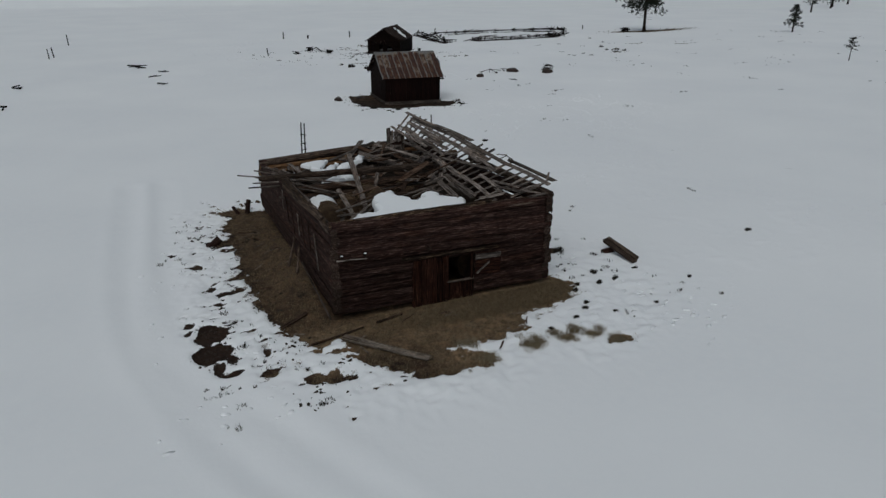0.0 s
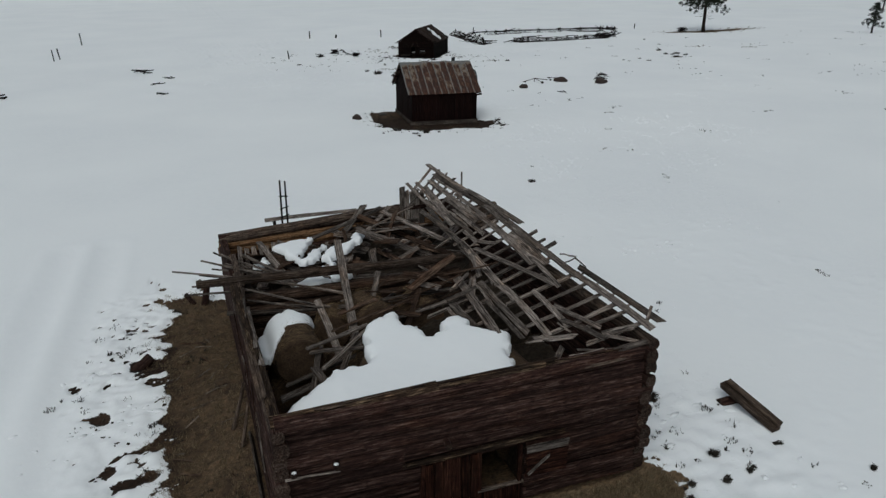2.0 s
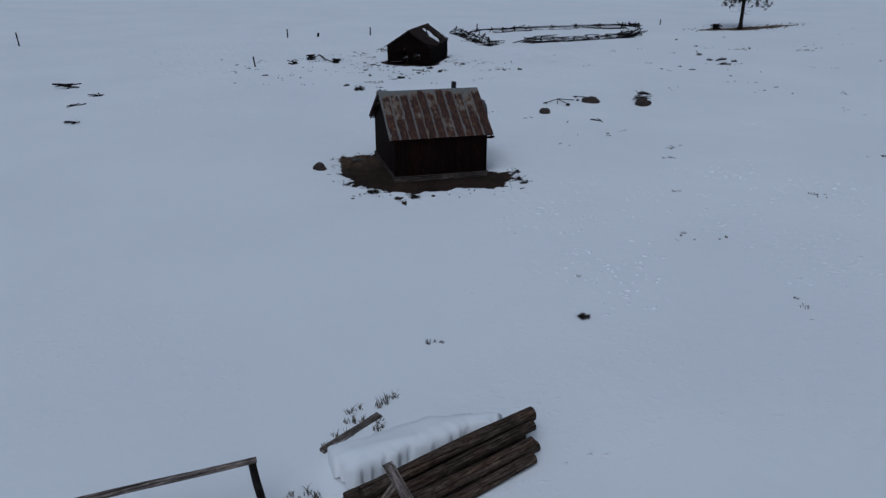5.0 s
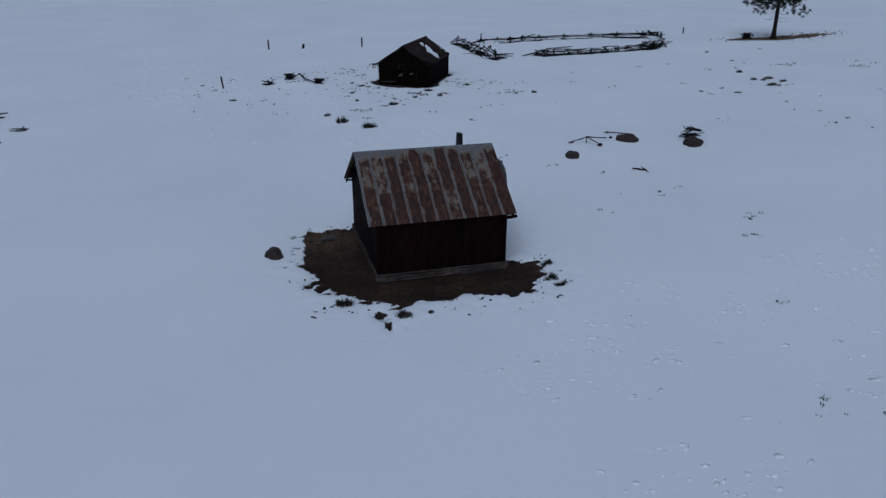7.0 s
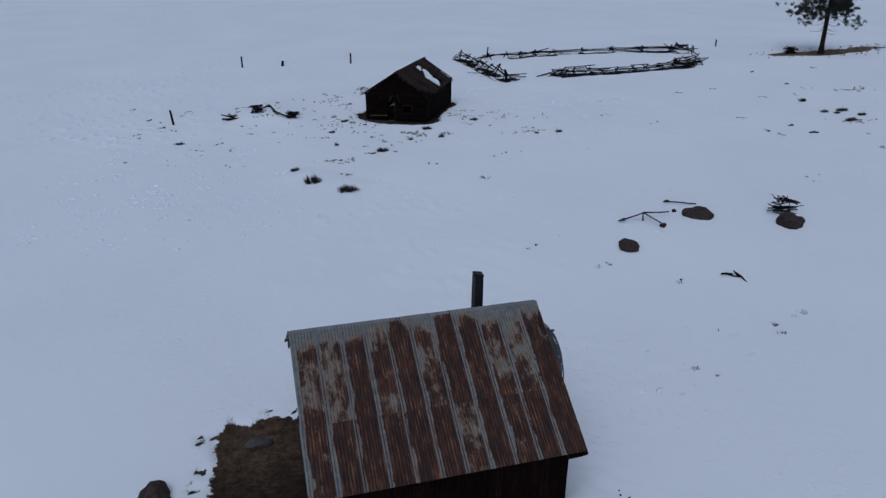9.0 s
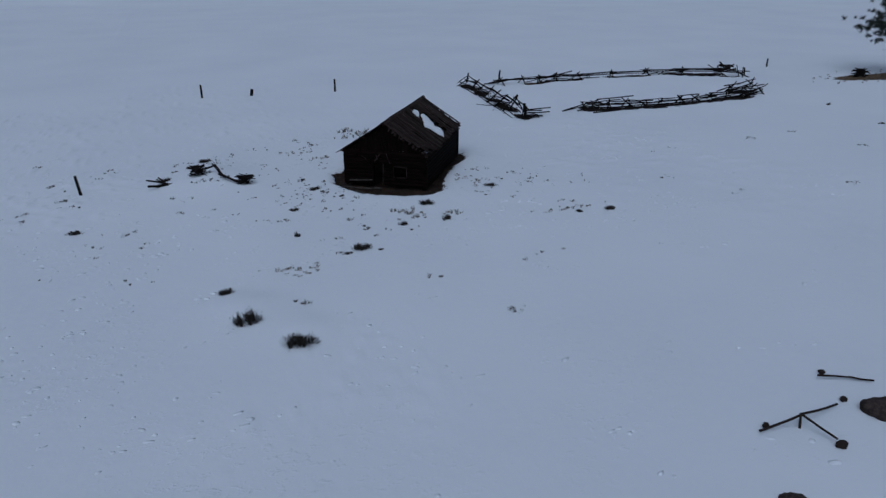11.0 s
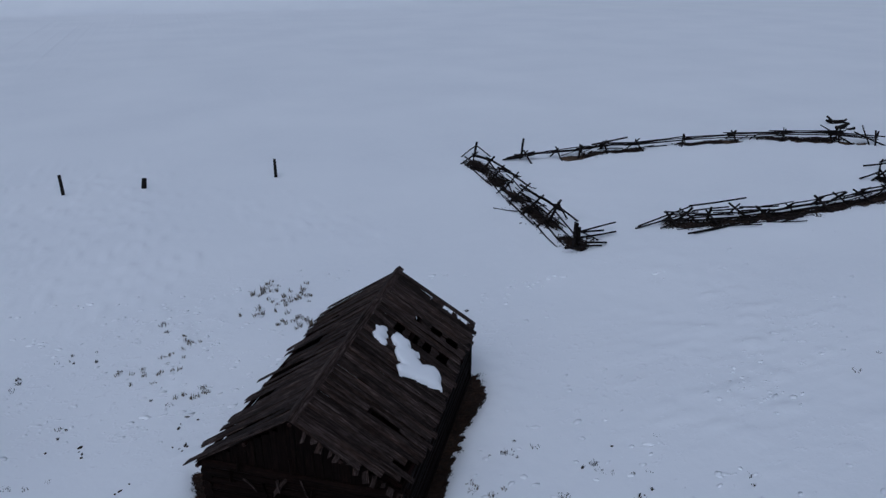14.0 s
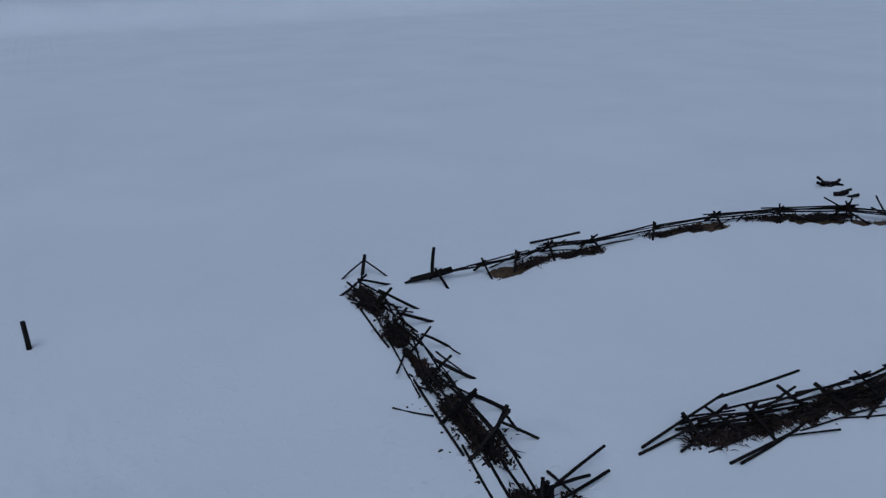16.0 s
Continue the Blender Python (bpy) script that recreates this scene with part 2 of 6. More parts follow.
M_ROCK = speckled("brown_granite", (0.020, 0.0135, 0.0115), (0.078, 0.056, 0.047), 7.0)
M_STRAW = speckled("old_straw", (0.026, 0.0155, 0.0095), (0.105, 0.066, 0.037), 22.0)
M_STALK = blades("straw_stalks", (0.030, 0.019, 0.011), (0.26, 0.175, 0.095))
M_IRON = speckled("rusted_iron", (0.014, 0.009, 0.007), (0.04, 0.022, 0.016), 30.0, 0.8)
M_PIPE = speckled("sooty_pipe", (0.010, 0.010, 0.011), (0.03, 0.029, 0.03), 14.0, 0.6)
M_WIRE = speckled("old_wire", (0.05, 0.055, 0.06), (0.11, 0.115, 0.12), 40.0, 0.6, 0.1)
M_TIN = speckled("dull_tin", (0.045, 0.040, 0.036), (0.095, 0.090, 0.085), 8.0, 0.7)
M_BARK = wood("pine_bark", (0.014, 0.010, 0.0095), (0.034, 0.025, 0.022), (0.065, 0.048, 0.041), 0.2)
M_NEEDLE = blades("pine_needles", (0.010, 0.013, 0.0095), (0.032, 0.037, 0.024))
M_GRASS = blades("dead_grass", (0.072, 0.052, 0.031), (0.25, 0.188, 0.115))
M_TUFT = blades("dry_tuft", (0.055, 0.046, 0.035), (0.20, 0.165, 0.118))
M_BRUSH = blades("dead_brush", (0.010, 0.0072, 0.0062), (0.046, 0.031, 0.024))
M_GOLD = blades("golden_grass", (0.125, 0.098, 0.062), (0.32, 0.26, 0.175))
M_SAGE = blades("sagebrush_twigs", (0.011, 0.0095, 0.008), (0.062, 0.053, 0.042))
M_DEBRIS = speckled("rotten_litter", (0.015, 0.011, 0.008), (0.06, 0.044, 0.03), 10.0)


# ---- building tools ----
RNG = random.Random(7)


def thing(name, label, category, group="", at=(0, 0, 0), kind=""):
    ob = new(name)
    ob.empty_display_size = 0.3
    ob.location = at
    return tagged(ob, label, category, group, kind)


def mesh_of(name, verts, faces, mats, which=None, smooth=False):
    me = bpy.data.meshes.new(name)
    me.from_pydata(verts, [], faces)
    for m in mats:
        me.materials.append(m)
    if which is not None:
        me.polygons.foreach_set("material_index", which)
    if smooth:
        me.polygons.foreach_set("use_smooth", [True] * len(faces))
    me.update()
    return me


def place(name, me, m, parent=None, label=""):
    """One mesh object at the world pose m, under parent (whose place is given by its location and parents)."""
    ob = new(name, me)
    if parent is not None:
        base = Matrix.Translation(parent.location) if parent.parent is None else parent.parent.matrix_basis @ parent.matrix_basis
        if parent.parent is None:
            base = parent.matrix_basis.copy()
        ob.parent = parent
        m = base.inverted() @ m
    ob.matrix_basis = m
    if label:
        tagged(ob, label)
    return ob


def part(name, bm, material, parent, label=""):
    me = bpy.data.meshes.new(name)
    bm.to_mesh(me)
    bm.free()
    me.materials.append(material)
    return place(name, me, Matrix.Identity(4), parent, label)


def along(p0, p1, roll=0.0):
    """The pose at p0 whose x runs to p1, z as upright as it can be, turned by roll degrees about x."""
    x = (Vector(p1) - Vector(p0)).normalized()
    up = Vector((0, 0, 1)) if abs(x.z) < 0.97 else Vector((0, 1, 0))
    y = up.cross(x).normalized()
    z = x.cross(y)
    m = Matrix((x, y, z)).transposed().to_4x4()
    return Matrix.Translation(p0) @ m @ pose(0, 0, 0, roll)


def board_mesh(length, width, thick, warp=0.015, rough_ends=0.05, mat=M_GREY, bow=0.0):
    n = max(2, min(7, int(length / 0.7) + 1))
    verts, faces = [], []
    ph, ph2 = RNG.uniform(0, 6), RNG.uniform(0, 6)
    for i in range(n + 1):
        t = i / n
        dy = warp * math.sin(ph + 2.6 * t)
        dz = warp * math.sin(ph2 + 3.4 * t) - bow * (1 - (2 * t - 1) ** 2)
        w = width * (0.5 + RNG.uniform(-0.035, 0.035))
        for sy, sz in ((-1, -1), (1, -1), (1, 1), (-1, 1)):
            x = t * length
            if i in (0, n):
                x += RNG.uniform(-rough_ends, rough_ends)
            verts.append((x, dy + sy * w, dz + sz * thick / 2))
    for i in range(n):
        a, b = 4 * i, 4 * i + 4
        faces += [(a + k, a + (k + 1) % 4, b + (k + 1) % 4, b + k) for k in range(4)]
    faces = [f[::-1] for f in faces]
    faces += [(0, 1, 2, 3), tuple(4 * n + k for k in (3, 2, 1, 0))]
    return mesh_of("board", verts, faces, [mat])


def board(name, p0, p1, width, thick, parent=None, mat=M_GREY, roll=0.0, label="", warp=0.015, rough_ends=0.05, bow=0.0):
    length = (Vector(p1) - Vector(p0)).length
    return place(name, board_mesh(length, width, thick, warp, rough_ends, mat, bow), along(p0, p1, roll), parent, label)


def log_mesh(length, r0, r1, mat=M_LOG, end=M_LOG_END, bend=0.02, sides=10, square=0.0, lump=0.05):
    n = max(2, min(12, int(length / 0.6) + 1))
    verts, faces, which = [], [], []
    ph, ph2 = RNG.uniform(0, 6), RNG.uniform(0, 6)
    flat = [RNG.uniform(1 - lump, 1 + lump) for _ in range(sides)]
    for i in range(n + 1):
        t = i / n
        r = r0 + (r1 - r0) * t
        dy, dz = bend * math.sin(ph + 3 * t), bend * math.sin(ph2 + 3.3 * t)
        for k in range(sides):
            a = 2 * math.pi * (k + 0.5) / sides
            c, s = math.cos(a), math.sin(a)
            q = r * flat[k] * (1 + RNG.uniform(-lump, lump) * 0.6)
            if square:
                q *= 1 + square * (1 / max(abs(c), abs(s)) - 1)
            verts.append((t * length, dy + q * c, dz + q * s))
    for i in range(n):
        for k in range(sides):
            a, b = i * sides + k, i * sides + (k + 1) % sides
            faces.append((a, b, b + sides, a + sides))
            which.append(0)
    faces = [f[::-1] for f in faces]
    faces += [tuple(range(sides)), tuple(n * sides + k for k in reversed(range(sides)))]
    which += [1, 1]
    return mesh_of("log", verts, faces, [mat, end], which)


def log(name, p0, p1, r0, r1=None, parent=None, mat=M_LOG, end=M_LOG_END, bend=0.02, sides=10, square=0.0, label="", roll=0.0, lump=0.05):
    length = (Vector(p1) - Vector(p0)).length
    return place(name, log_mesh(length, r0, r1 or r0, mat, end, bend, sides, square, lump), along(p0, p1, roll), parent, label)


def lumpy(name, centre, size, mat, parent=None, seed=0, sub=3, amount=0.18, freq=1.3, floor=None, label="", m=None):
    """A round thing with an uneven skin; floor: cut flat below that height."""
    bm = bmesh.new()
    bmesh.ops.create_icosphere(bm, subdivisions=sub, radius=1.0)
    for v in bm.verts:
        k = 1 + amount * noise.noise(v.co * freq + Vector((seed * 3.1, seed, 5))) + amount * 0.4 * noise.noise(v.co * freq * 3 + Vector((seed, 2, 1)))
        v.co = Vector((v.co.x * size[0], v.co.y * size[1], v.co.z * size[2])) * k
        if floor is not None and v.co.z < floor:
            v.co.z = floor
    me = bpy.data.meshes.new(name)
    bm.to_mesh(me)
    bm.free()
    me.materials.append(mat)
    me.polygons.foreach_set("use_smooth", [True] * len(me.polygons))
    return place(name, me, m or Matrix.Translation(centre), parent, label)


def tuft_geometry(verts, faces, x, y, z, r, h, n, rng, lean=0.6, wide=0.012):
    for _ in range(n):
        a, q = rng.uniform(0, 6.283), r * math.sqrt(rng.random())
        bx, by = x + q * math.cos(a), y + q * math.sin(a)
        b = rng.uniform(0, 6.283)
        hh, ll = h * rng.uniform(0.45, 1.1), rng.uniform(0.1, lean)
        tx, ty = bx + hh * ll * math.cos(b), by + hh * ll * math.sin(b)
        c = rng.uniform(0, 6.283)
        wx, wy = 2.4 * wide * math.cos(c), 2.4 * wide * math.sin(c)
        mx, my, mz = bx + 0.4 * (tx - bx), by + 0.4 * (ty - by), z + hh * 0.58
        k = len(verts)
        verts += [(bx - wx, by - wy, z - 0.02), (bx + wx, by + wy, z - 0.02), (mx + 0.7 * wx, my + 0.7 * wy, mz), (mx - 0.7 * wx, my - 0.7 * wy, mz), (tx, ty, z + hh * (1 - 0.25 * ll))]
        faces += [(k, k + 1, k + 2, k + 3), (k + 3, k + 2, k + 4)]


# ---- the lie of the land ----
def hashed(ix, iy, seed):
    n = (ix.astype(np.int64) * 374761393 + iy.astype(np.int64) * 668265263 + seed * 974711) & 0x7FFFFFFF
    n = ((n ^ (n >> 13)) * 1274126177) & 0x7FFFFFFF
    return ((n ^ (n >> 16)) & 0xFFFF) / 65535.0


def value_noise(x, y, seed=0):
    x, y = np.asarray(x, float), np.asarray(y, float)
    ix, iy = np.floor(x), np.floor(y)
    fx, fy = x - ix, y - iy
    fx, fy = fx * fx * (3 - 2 * fx), fy * fy * (3 - 2 * fy)
    a, b = hashed(ix, iy, seed), hashed(ix + 1, iy, seed)
    c, d = hashed(ix, iy + 1, seed), hashed(ix + 1, iy + 1, seed)
    return (a + (b - a) * fx) * (1 - fy) + (c + (d - c) * fx) * fy


def fbm(x, y, seed=0, octaves=4):
    s, a, t = 0.0, 1.0, 0.0
    for k in range(octaves):
        s, t = s + a * value_noise(np.asarray(x) * 2 ** k + 17.3 * k, np.asarray(y) * 2 ** k - 9.1 * k, seed + k), t + a
        a *= 0.55
    return s / t


def inside(poly, x, y):
    """Signed distance to a polygon's outline, positive within."""
    p = np.array(poly, float)
    best, odd = np.full(np.shape(x), 1e9), np.zeros(np.shape(x), bool)
    for (ax, ay), (bx, by) in zip(p, np.roll(p, -1, axis=0)):
        dx, dy = bx - ax, by - ay
        t = np.clip(((x - ax) * dx + (y - ay) * dy) / (dx * dx + dy * dy), 0, 1)
        best = np.minimum(best, np.hypot(x - ax - t * dx, y - ay - t * dy))
        cross = ((ay > y) != (by > y)) & (x < (bx - ax) * (y - ay) / (by - ay + 1e-12) + ax)
        odd ^= cross
    return np.where(odd, best, -best)


def near_line(pts, x, y):
    best = np.full(np.shape(x), 1e9)
    for (ax, ay), (bx, by) in zip(pts[:-1], pts[1:]):
        dx, dy = bx - ax, by - ay
        t = np.clip(((x - ax) * dx + (y - ay) * dy) / (dx * dx + dy * dy), 0, 1)
        best = np.minimum(best, np.hypot(x - ax - t * dx, y - ay - t * dy))
    return best


MELT_CABIN = [(4.2, 37.2), (3.4, 36.9), (3.0, 31.9), (3.2, 26.9), (2.9, 24.6), (3.7, 22.7), (3.8, 22.0), (4.4, 20.7), (5.2, 20.9), (5.6, 19.5), (6.6, 18.0), (7.8, 17.6), (8.7, 18.0),
              (8.6, 19.2), (10.3, 19.1), (11.6, 19.4), (12.5, 20.2), (13.9, 20.4), (14.9, 21.2), (14.8, 22.4), (14.4, 23), (14.4, 35.8), (5.4, 36.2)]
MELT_SHED = [(19.8, 70.3), (20.2, 71.1), (21.4, 71.0), (22.4, 70.4), (27.6, 69.9), (27.9, 64.8), (28.5, 64.2), (28.9, 63.4), (28.0, 62.7), (27.4, 61.9), (26.5, 61.4), (26.1, 61.9), (24.9, 62.2),
             (23.9, 62.0), (23.0, 62.3), (22.3, 62.1), (21.2, 63.1), (20.4, 63.8), (19.8, 64.8), (19.4, 66.7)]
MELT_BARN = [(34.0, 111.2), (33.7, 109.2), (34.2, 107.7), (34.9, 106.6), (35.7, 105.9), (36.6, 105.4), (38.2, 105.1), (39.2, 105.4), (39.8, 106.7), (40.2, 107.8), (41.8, 110.3), (43.3, 111.9), (43.5, 113.2), (40.1, 114.8), (36.2, 112.6)]
# mud patches left of the cabin: centre, half length along x and y
MUD = [(1.3, 23.2, 0.6, 0.62), (1.25, 21.9, 0.62, 0.6), (1.75, 21.3, 0.2, 0.4), (1.27, 20.8, 0.17, 0.4), (1.66, 20.3, 0.34, 0.2), (2.7, 19.8, 0.34, 0.25), (3.9, 18.95, 0.38, 0.42), (4.5, 18.75, 0.36, 0.42), (5.0, 18.65, 0.22, 0.24), (1.4, 29.6, 0.26, 0.3), (1.75, 27.1, 0.2, 0.26), (2.25, 26.4, 0.34, 0.2),
       (2.65, 26.5, 0.3, 0.2), (0.63, 24.2, 0.16, 0.2), (0.52, 23.65, 0.18, 0.2), (2.83, 21.2, 0.16, 0.34), (2.85, 27.75, 0.36, 0.14), (21.2, 61.74, 0.2, 0.3), (21.3, 60.8, 0.1, 0.4), (19.2, 65.05, 0.22, 0.2), (19.66, 64.75, 0.3, 0.22), (19.3, 67.1, 0.2, 0.2)]
MELT_SPOTS = [ (11.1, 18.05, 0.32), (12.6, 18.05, 0.22), (13.4, 17.85, 0.22), (14.0, 17.3, 0.3),
              (9.1, 18.0, 0.5), (16.3, 25.0, 0.25), (2.4, 32.3, 0.5), (8.1, 40.3, 0.5), (11.9, 40.5, 0.6), (96.0, 126.6, 1.5), (100.0, 126.0, 2.0), (105.0, 126.5, 1.8), (110.0, 127.5, 1.2)]
FENCE_LITTER = [([(60.8, 122.9), (63.4, 122.5)], 0.3), ([(63.6, 122.5), (66.8, 122.1), (70.6, 122.1), (74.8, 122.2), (77.2, 122.2)], 0.45), ([(54.2, 139.0), (54.2, 136.6)], 0.4), ([(54.0, 135.0), (53.9, 133.2), (53.8, 131.4)], 0.3),
                ([(53.6, 129.0), (53.5, 127.2)], 0.35), ([(53.2, 123.8), (53.2, 122.6)], 0.4), ([(60.6, 137.5), (63.2, 137.7)], 0.4), ([(64.2, 137.8), (66.2, 137.4)], 0.35), ([(71.4, 137.1), (75.4, 136.6)], 0.45), ([(79.0, 135.4), (84.0, 131.9)], 0.3)]
RUT_A = [(-1.0, 44), (-1.2, 36.8), (-1.4, 30.5), (-1.2, 26.3), (-0.8, 22.9), (0.0, 20.0), (0.8, 17.2), (1.7, 15.0), (3.4, 11.5)]
RUT_B = [(0.8, 44), (0.5, 36.8), (0.1, 30.5), (0.0, 26.3), (0.3, 21.6), (1.2, 19.0), (2.1, 17.2), (3.0, 15.2), (4.9, 11.2)]


def lie(x, y):
    """The ground's height without its small relief."""
    x, y = np.asarray(x, float), np.asarray(y, float)
    far = np.clip(np.hypot(x - 20, y - 60), 0, 400) / np.maximum(np.hypot(x - 20, y - 60), 1e-6)
    z = (0.010 * (x - 18) - 0.004 * (y - 20)) * far
    z = z + 0.3 * np.exp(-(((x - 10) / 9) ** 2 + ((y - 29) / 11) ** 2))
    bank = np.clip((y + 8 * np.sin(x * 0.021) - 306) / 26, 0, 1)
    z = z + 6.0 * bank * bank * (3 - 2 * bank) * np.clip((230 - x) / 60, 0, 1)
    return z - 0.32 * np.exp(-(((x - 50) / 15) ** 2 + ((y - 127) / 15) ** 2))


def melted(x, y):
    """How bare of snow a spot is: over 0.5 the soil shows."""
    b = np.full(np.shape(x), -5.0)
    ragged = 0.75 * (fbm(x * 0.9, y * 0.9, 3, 5) - 0.5) + 0.65 * (fbm(x * 2.6, y * 2.6, 4, 3) - 0.5)
    for poly in (MELT_CABIN, MELT_SHED, MELT_BARN):
        d = inside(poly, x, y)
        b = np.maximum(b, 0.5 + (d + 2.0 * ragged * (0.6 if poly is MELT_CABIN else 0.4 if poly is MELT_SHED else 0.2)) / 0.5)
        b = np.maximum(b, 0.5 + (d - 0.9) / 0.3)
        fleck = fbm(x * 2.0 + 40, y * 3.4, 11, 4)
        if poly is MELT_BARN:
            continue
        b = np.maximum(b, np.where((d > (-2.8 if poly is MELT_CABIN else -0.5)) & ((x < 6.5) | ((y > 20) & (x < 14.6)) | (d > -0.4) | (poly is MELT_SHED)), 0.5 + (fleck - 0.635 - 0.05 * np.clip(-d - 0.2, 0, 3)) / 0.07, -5))
    for sx, sy, r in MELT_SPOTS:
        far = sx > 80
        d = r - np.hypot((x - sx) * (0.4 if far else 1), y - sy)
        b = np.maximum(b, 0.5 + (d + 1.1 * ragged) / 0.35)
    for sx, sy, rx, ry in MUD:
        q = 1 - np.hypot((x - sx) / rx, (y - sy) / ry)
        b = np.maximum(b, 0.5 + (q * min(rx, ry) + 0.45 * ragged * min(rx, ry) / 0.3) / 0.22)
    for line, r in FENCE_LITTER:
        b = np.maximum(b, 0.5 + (r - near_line(line, x, y) + 1.3 * ragged) / 0.4)
    return np.clip(b, 0, 1)


def small_relief(x, y, bare):
    z = 0.10 * (fbm(x * 0.12, y * 0.12, 21, 3) - 0.5) + 0.045 * (fbm(x * 0.45, y * 0.45, 22, 2) - 0.5)
    rough = np.clip((fbm(x * 0.07 + 5, y * 0.07, 31, 3) - 0.47) * 6, 0, 1) * np.clip((x - 2) / 3 + np.clip((y - 60) / 20, 0, 1), 0, 1) * np.clip((y - 13) / 4, 0, 1)
    z = z + rough * (0.05 + 0.11 * np.clip((y - 75) / 15, 0, 1)) * np.clip(fbm(x * 1.3, y * 1.3, 23, 4) - 0.56, 0, 1) * 3
    for rut in (RUT_A, RUT_B):
        d = near_line(rut, x, y)
        z = z - 0.05 * np.exp(-(d / 0.55) ** 2) + 0.03 * np.exp(-((d - 0.95) / 0.4) ** 2)
    crumbs = bare * (1 - bare) * 4
    d = inside(MELT_CABIN, x, y)
    near = np.clip((d + np.where(x > 12, 4.5, 3.0)) / 1.5, 0, 1) * (y < 38)
    near = near + 0.8 * np.clip((inside(MELT_SHED, x, y) + 2.6) / 1.6, 0, 1) * (y < 68) + 0.6 * np.clip((inside(MELT_BARN, x, y) + 2.4) / 1.6, 0, 1)
    z = z + near * (1 - bare) * (0.10 * (fbm(x * 1.8, y * 1.8, 41, 3) - 0.5) + 0.17 * np.clip(fbm(x * 3.6, y * 3.6, 44, 3) - 0.5, -0.2, 0.3)) + 0.05 * crumbs * (fbm(x * 3, y * 3, 42, 2) - 0.5)
    z = z - 0.14 * bare + bare * 0.06 * (fbm(x * 2.2, y * 2.2, 43, 3) - 0.5)
    d = inside(MELT_BARN, x, y)
    z = z + 0.13 * (1 - bare) * np.exp(-((d + 0.5) / 1.3) ** 2) * (d < 0.5)
    # soil banked against the cabin's long wall, and heaps of buried lumber
    z = z + 0.45 * np.exp(-((x - 5.3) / 1.1) ** 2) * np.exp(-((y - 27.5) / 3.5) ** 4) * (x < 5.9)
    for hx, hy, hr, hh in ((26.9, 112.8, 2.6, 0.55), (22.5, 41.5, 2.0, 0.1), (16.5, 41.8, 2.2, 0.25), (26.9, 94.2, 1.4, 0.28), (28.8, 91.8, 1.1, 0.2), (4.6, 92.0, 2.5, 0.25), (2.5, 87.5, 1.4, 0.2)):
        z = z + hh * np.exp(-((x - hx) ** 2 + (y - hy) ** 2) / hr ** 2)
    return z


GRID = {}


def looked_up(key, x, y):
    """Height or bareness of the built ground at a spot."""
    gx, gy, v = GRID["x"], GRID["y"], GRID[key]
    i = min(max(int(np.searchsorted(gx, x)) - 1, 0), len(gx) - 2)
    j = min(max(int(np.searchsorted(gy, y)) - 1, 0), len(gy) - 2)
    fx, fy = (x - gx[i]) / (gx[i + 1] - gx[i]), (y - gy[j]) / (gy[j + 1] - gy[j])
    return float((v[j, i] * (1 - fx) + v[j, i + 1] * fx) * (1 - fy) + (v[j + 1, i] * (1 - fx) + v[j + 1, i + 1] * fx) * fy)


def ground_z(x, y):
    return looked_up("z", x, y)


def steps(*runs):
    out = []
    for a, b, d in runs:
        out += list(np.linspace(a, b, max(1, round((b - a) / d)), endpoint=False))
    return out


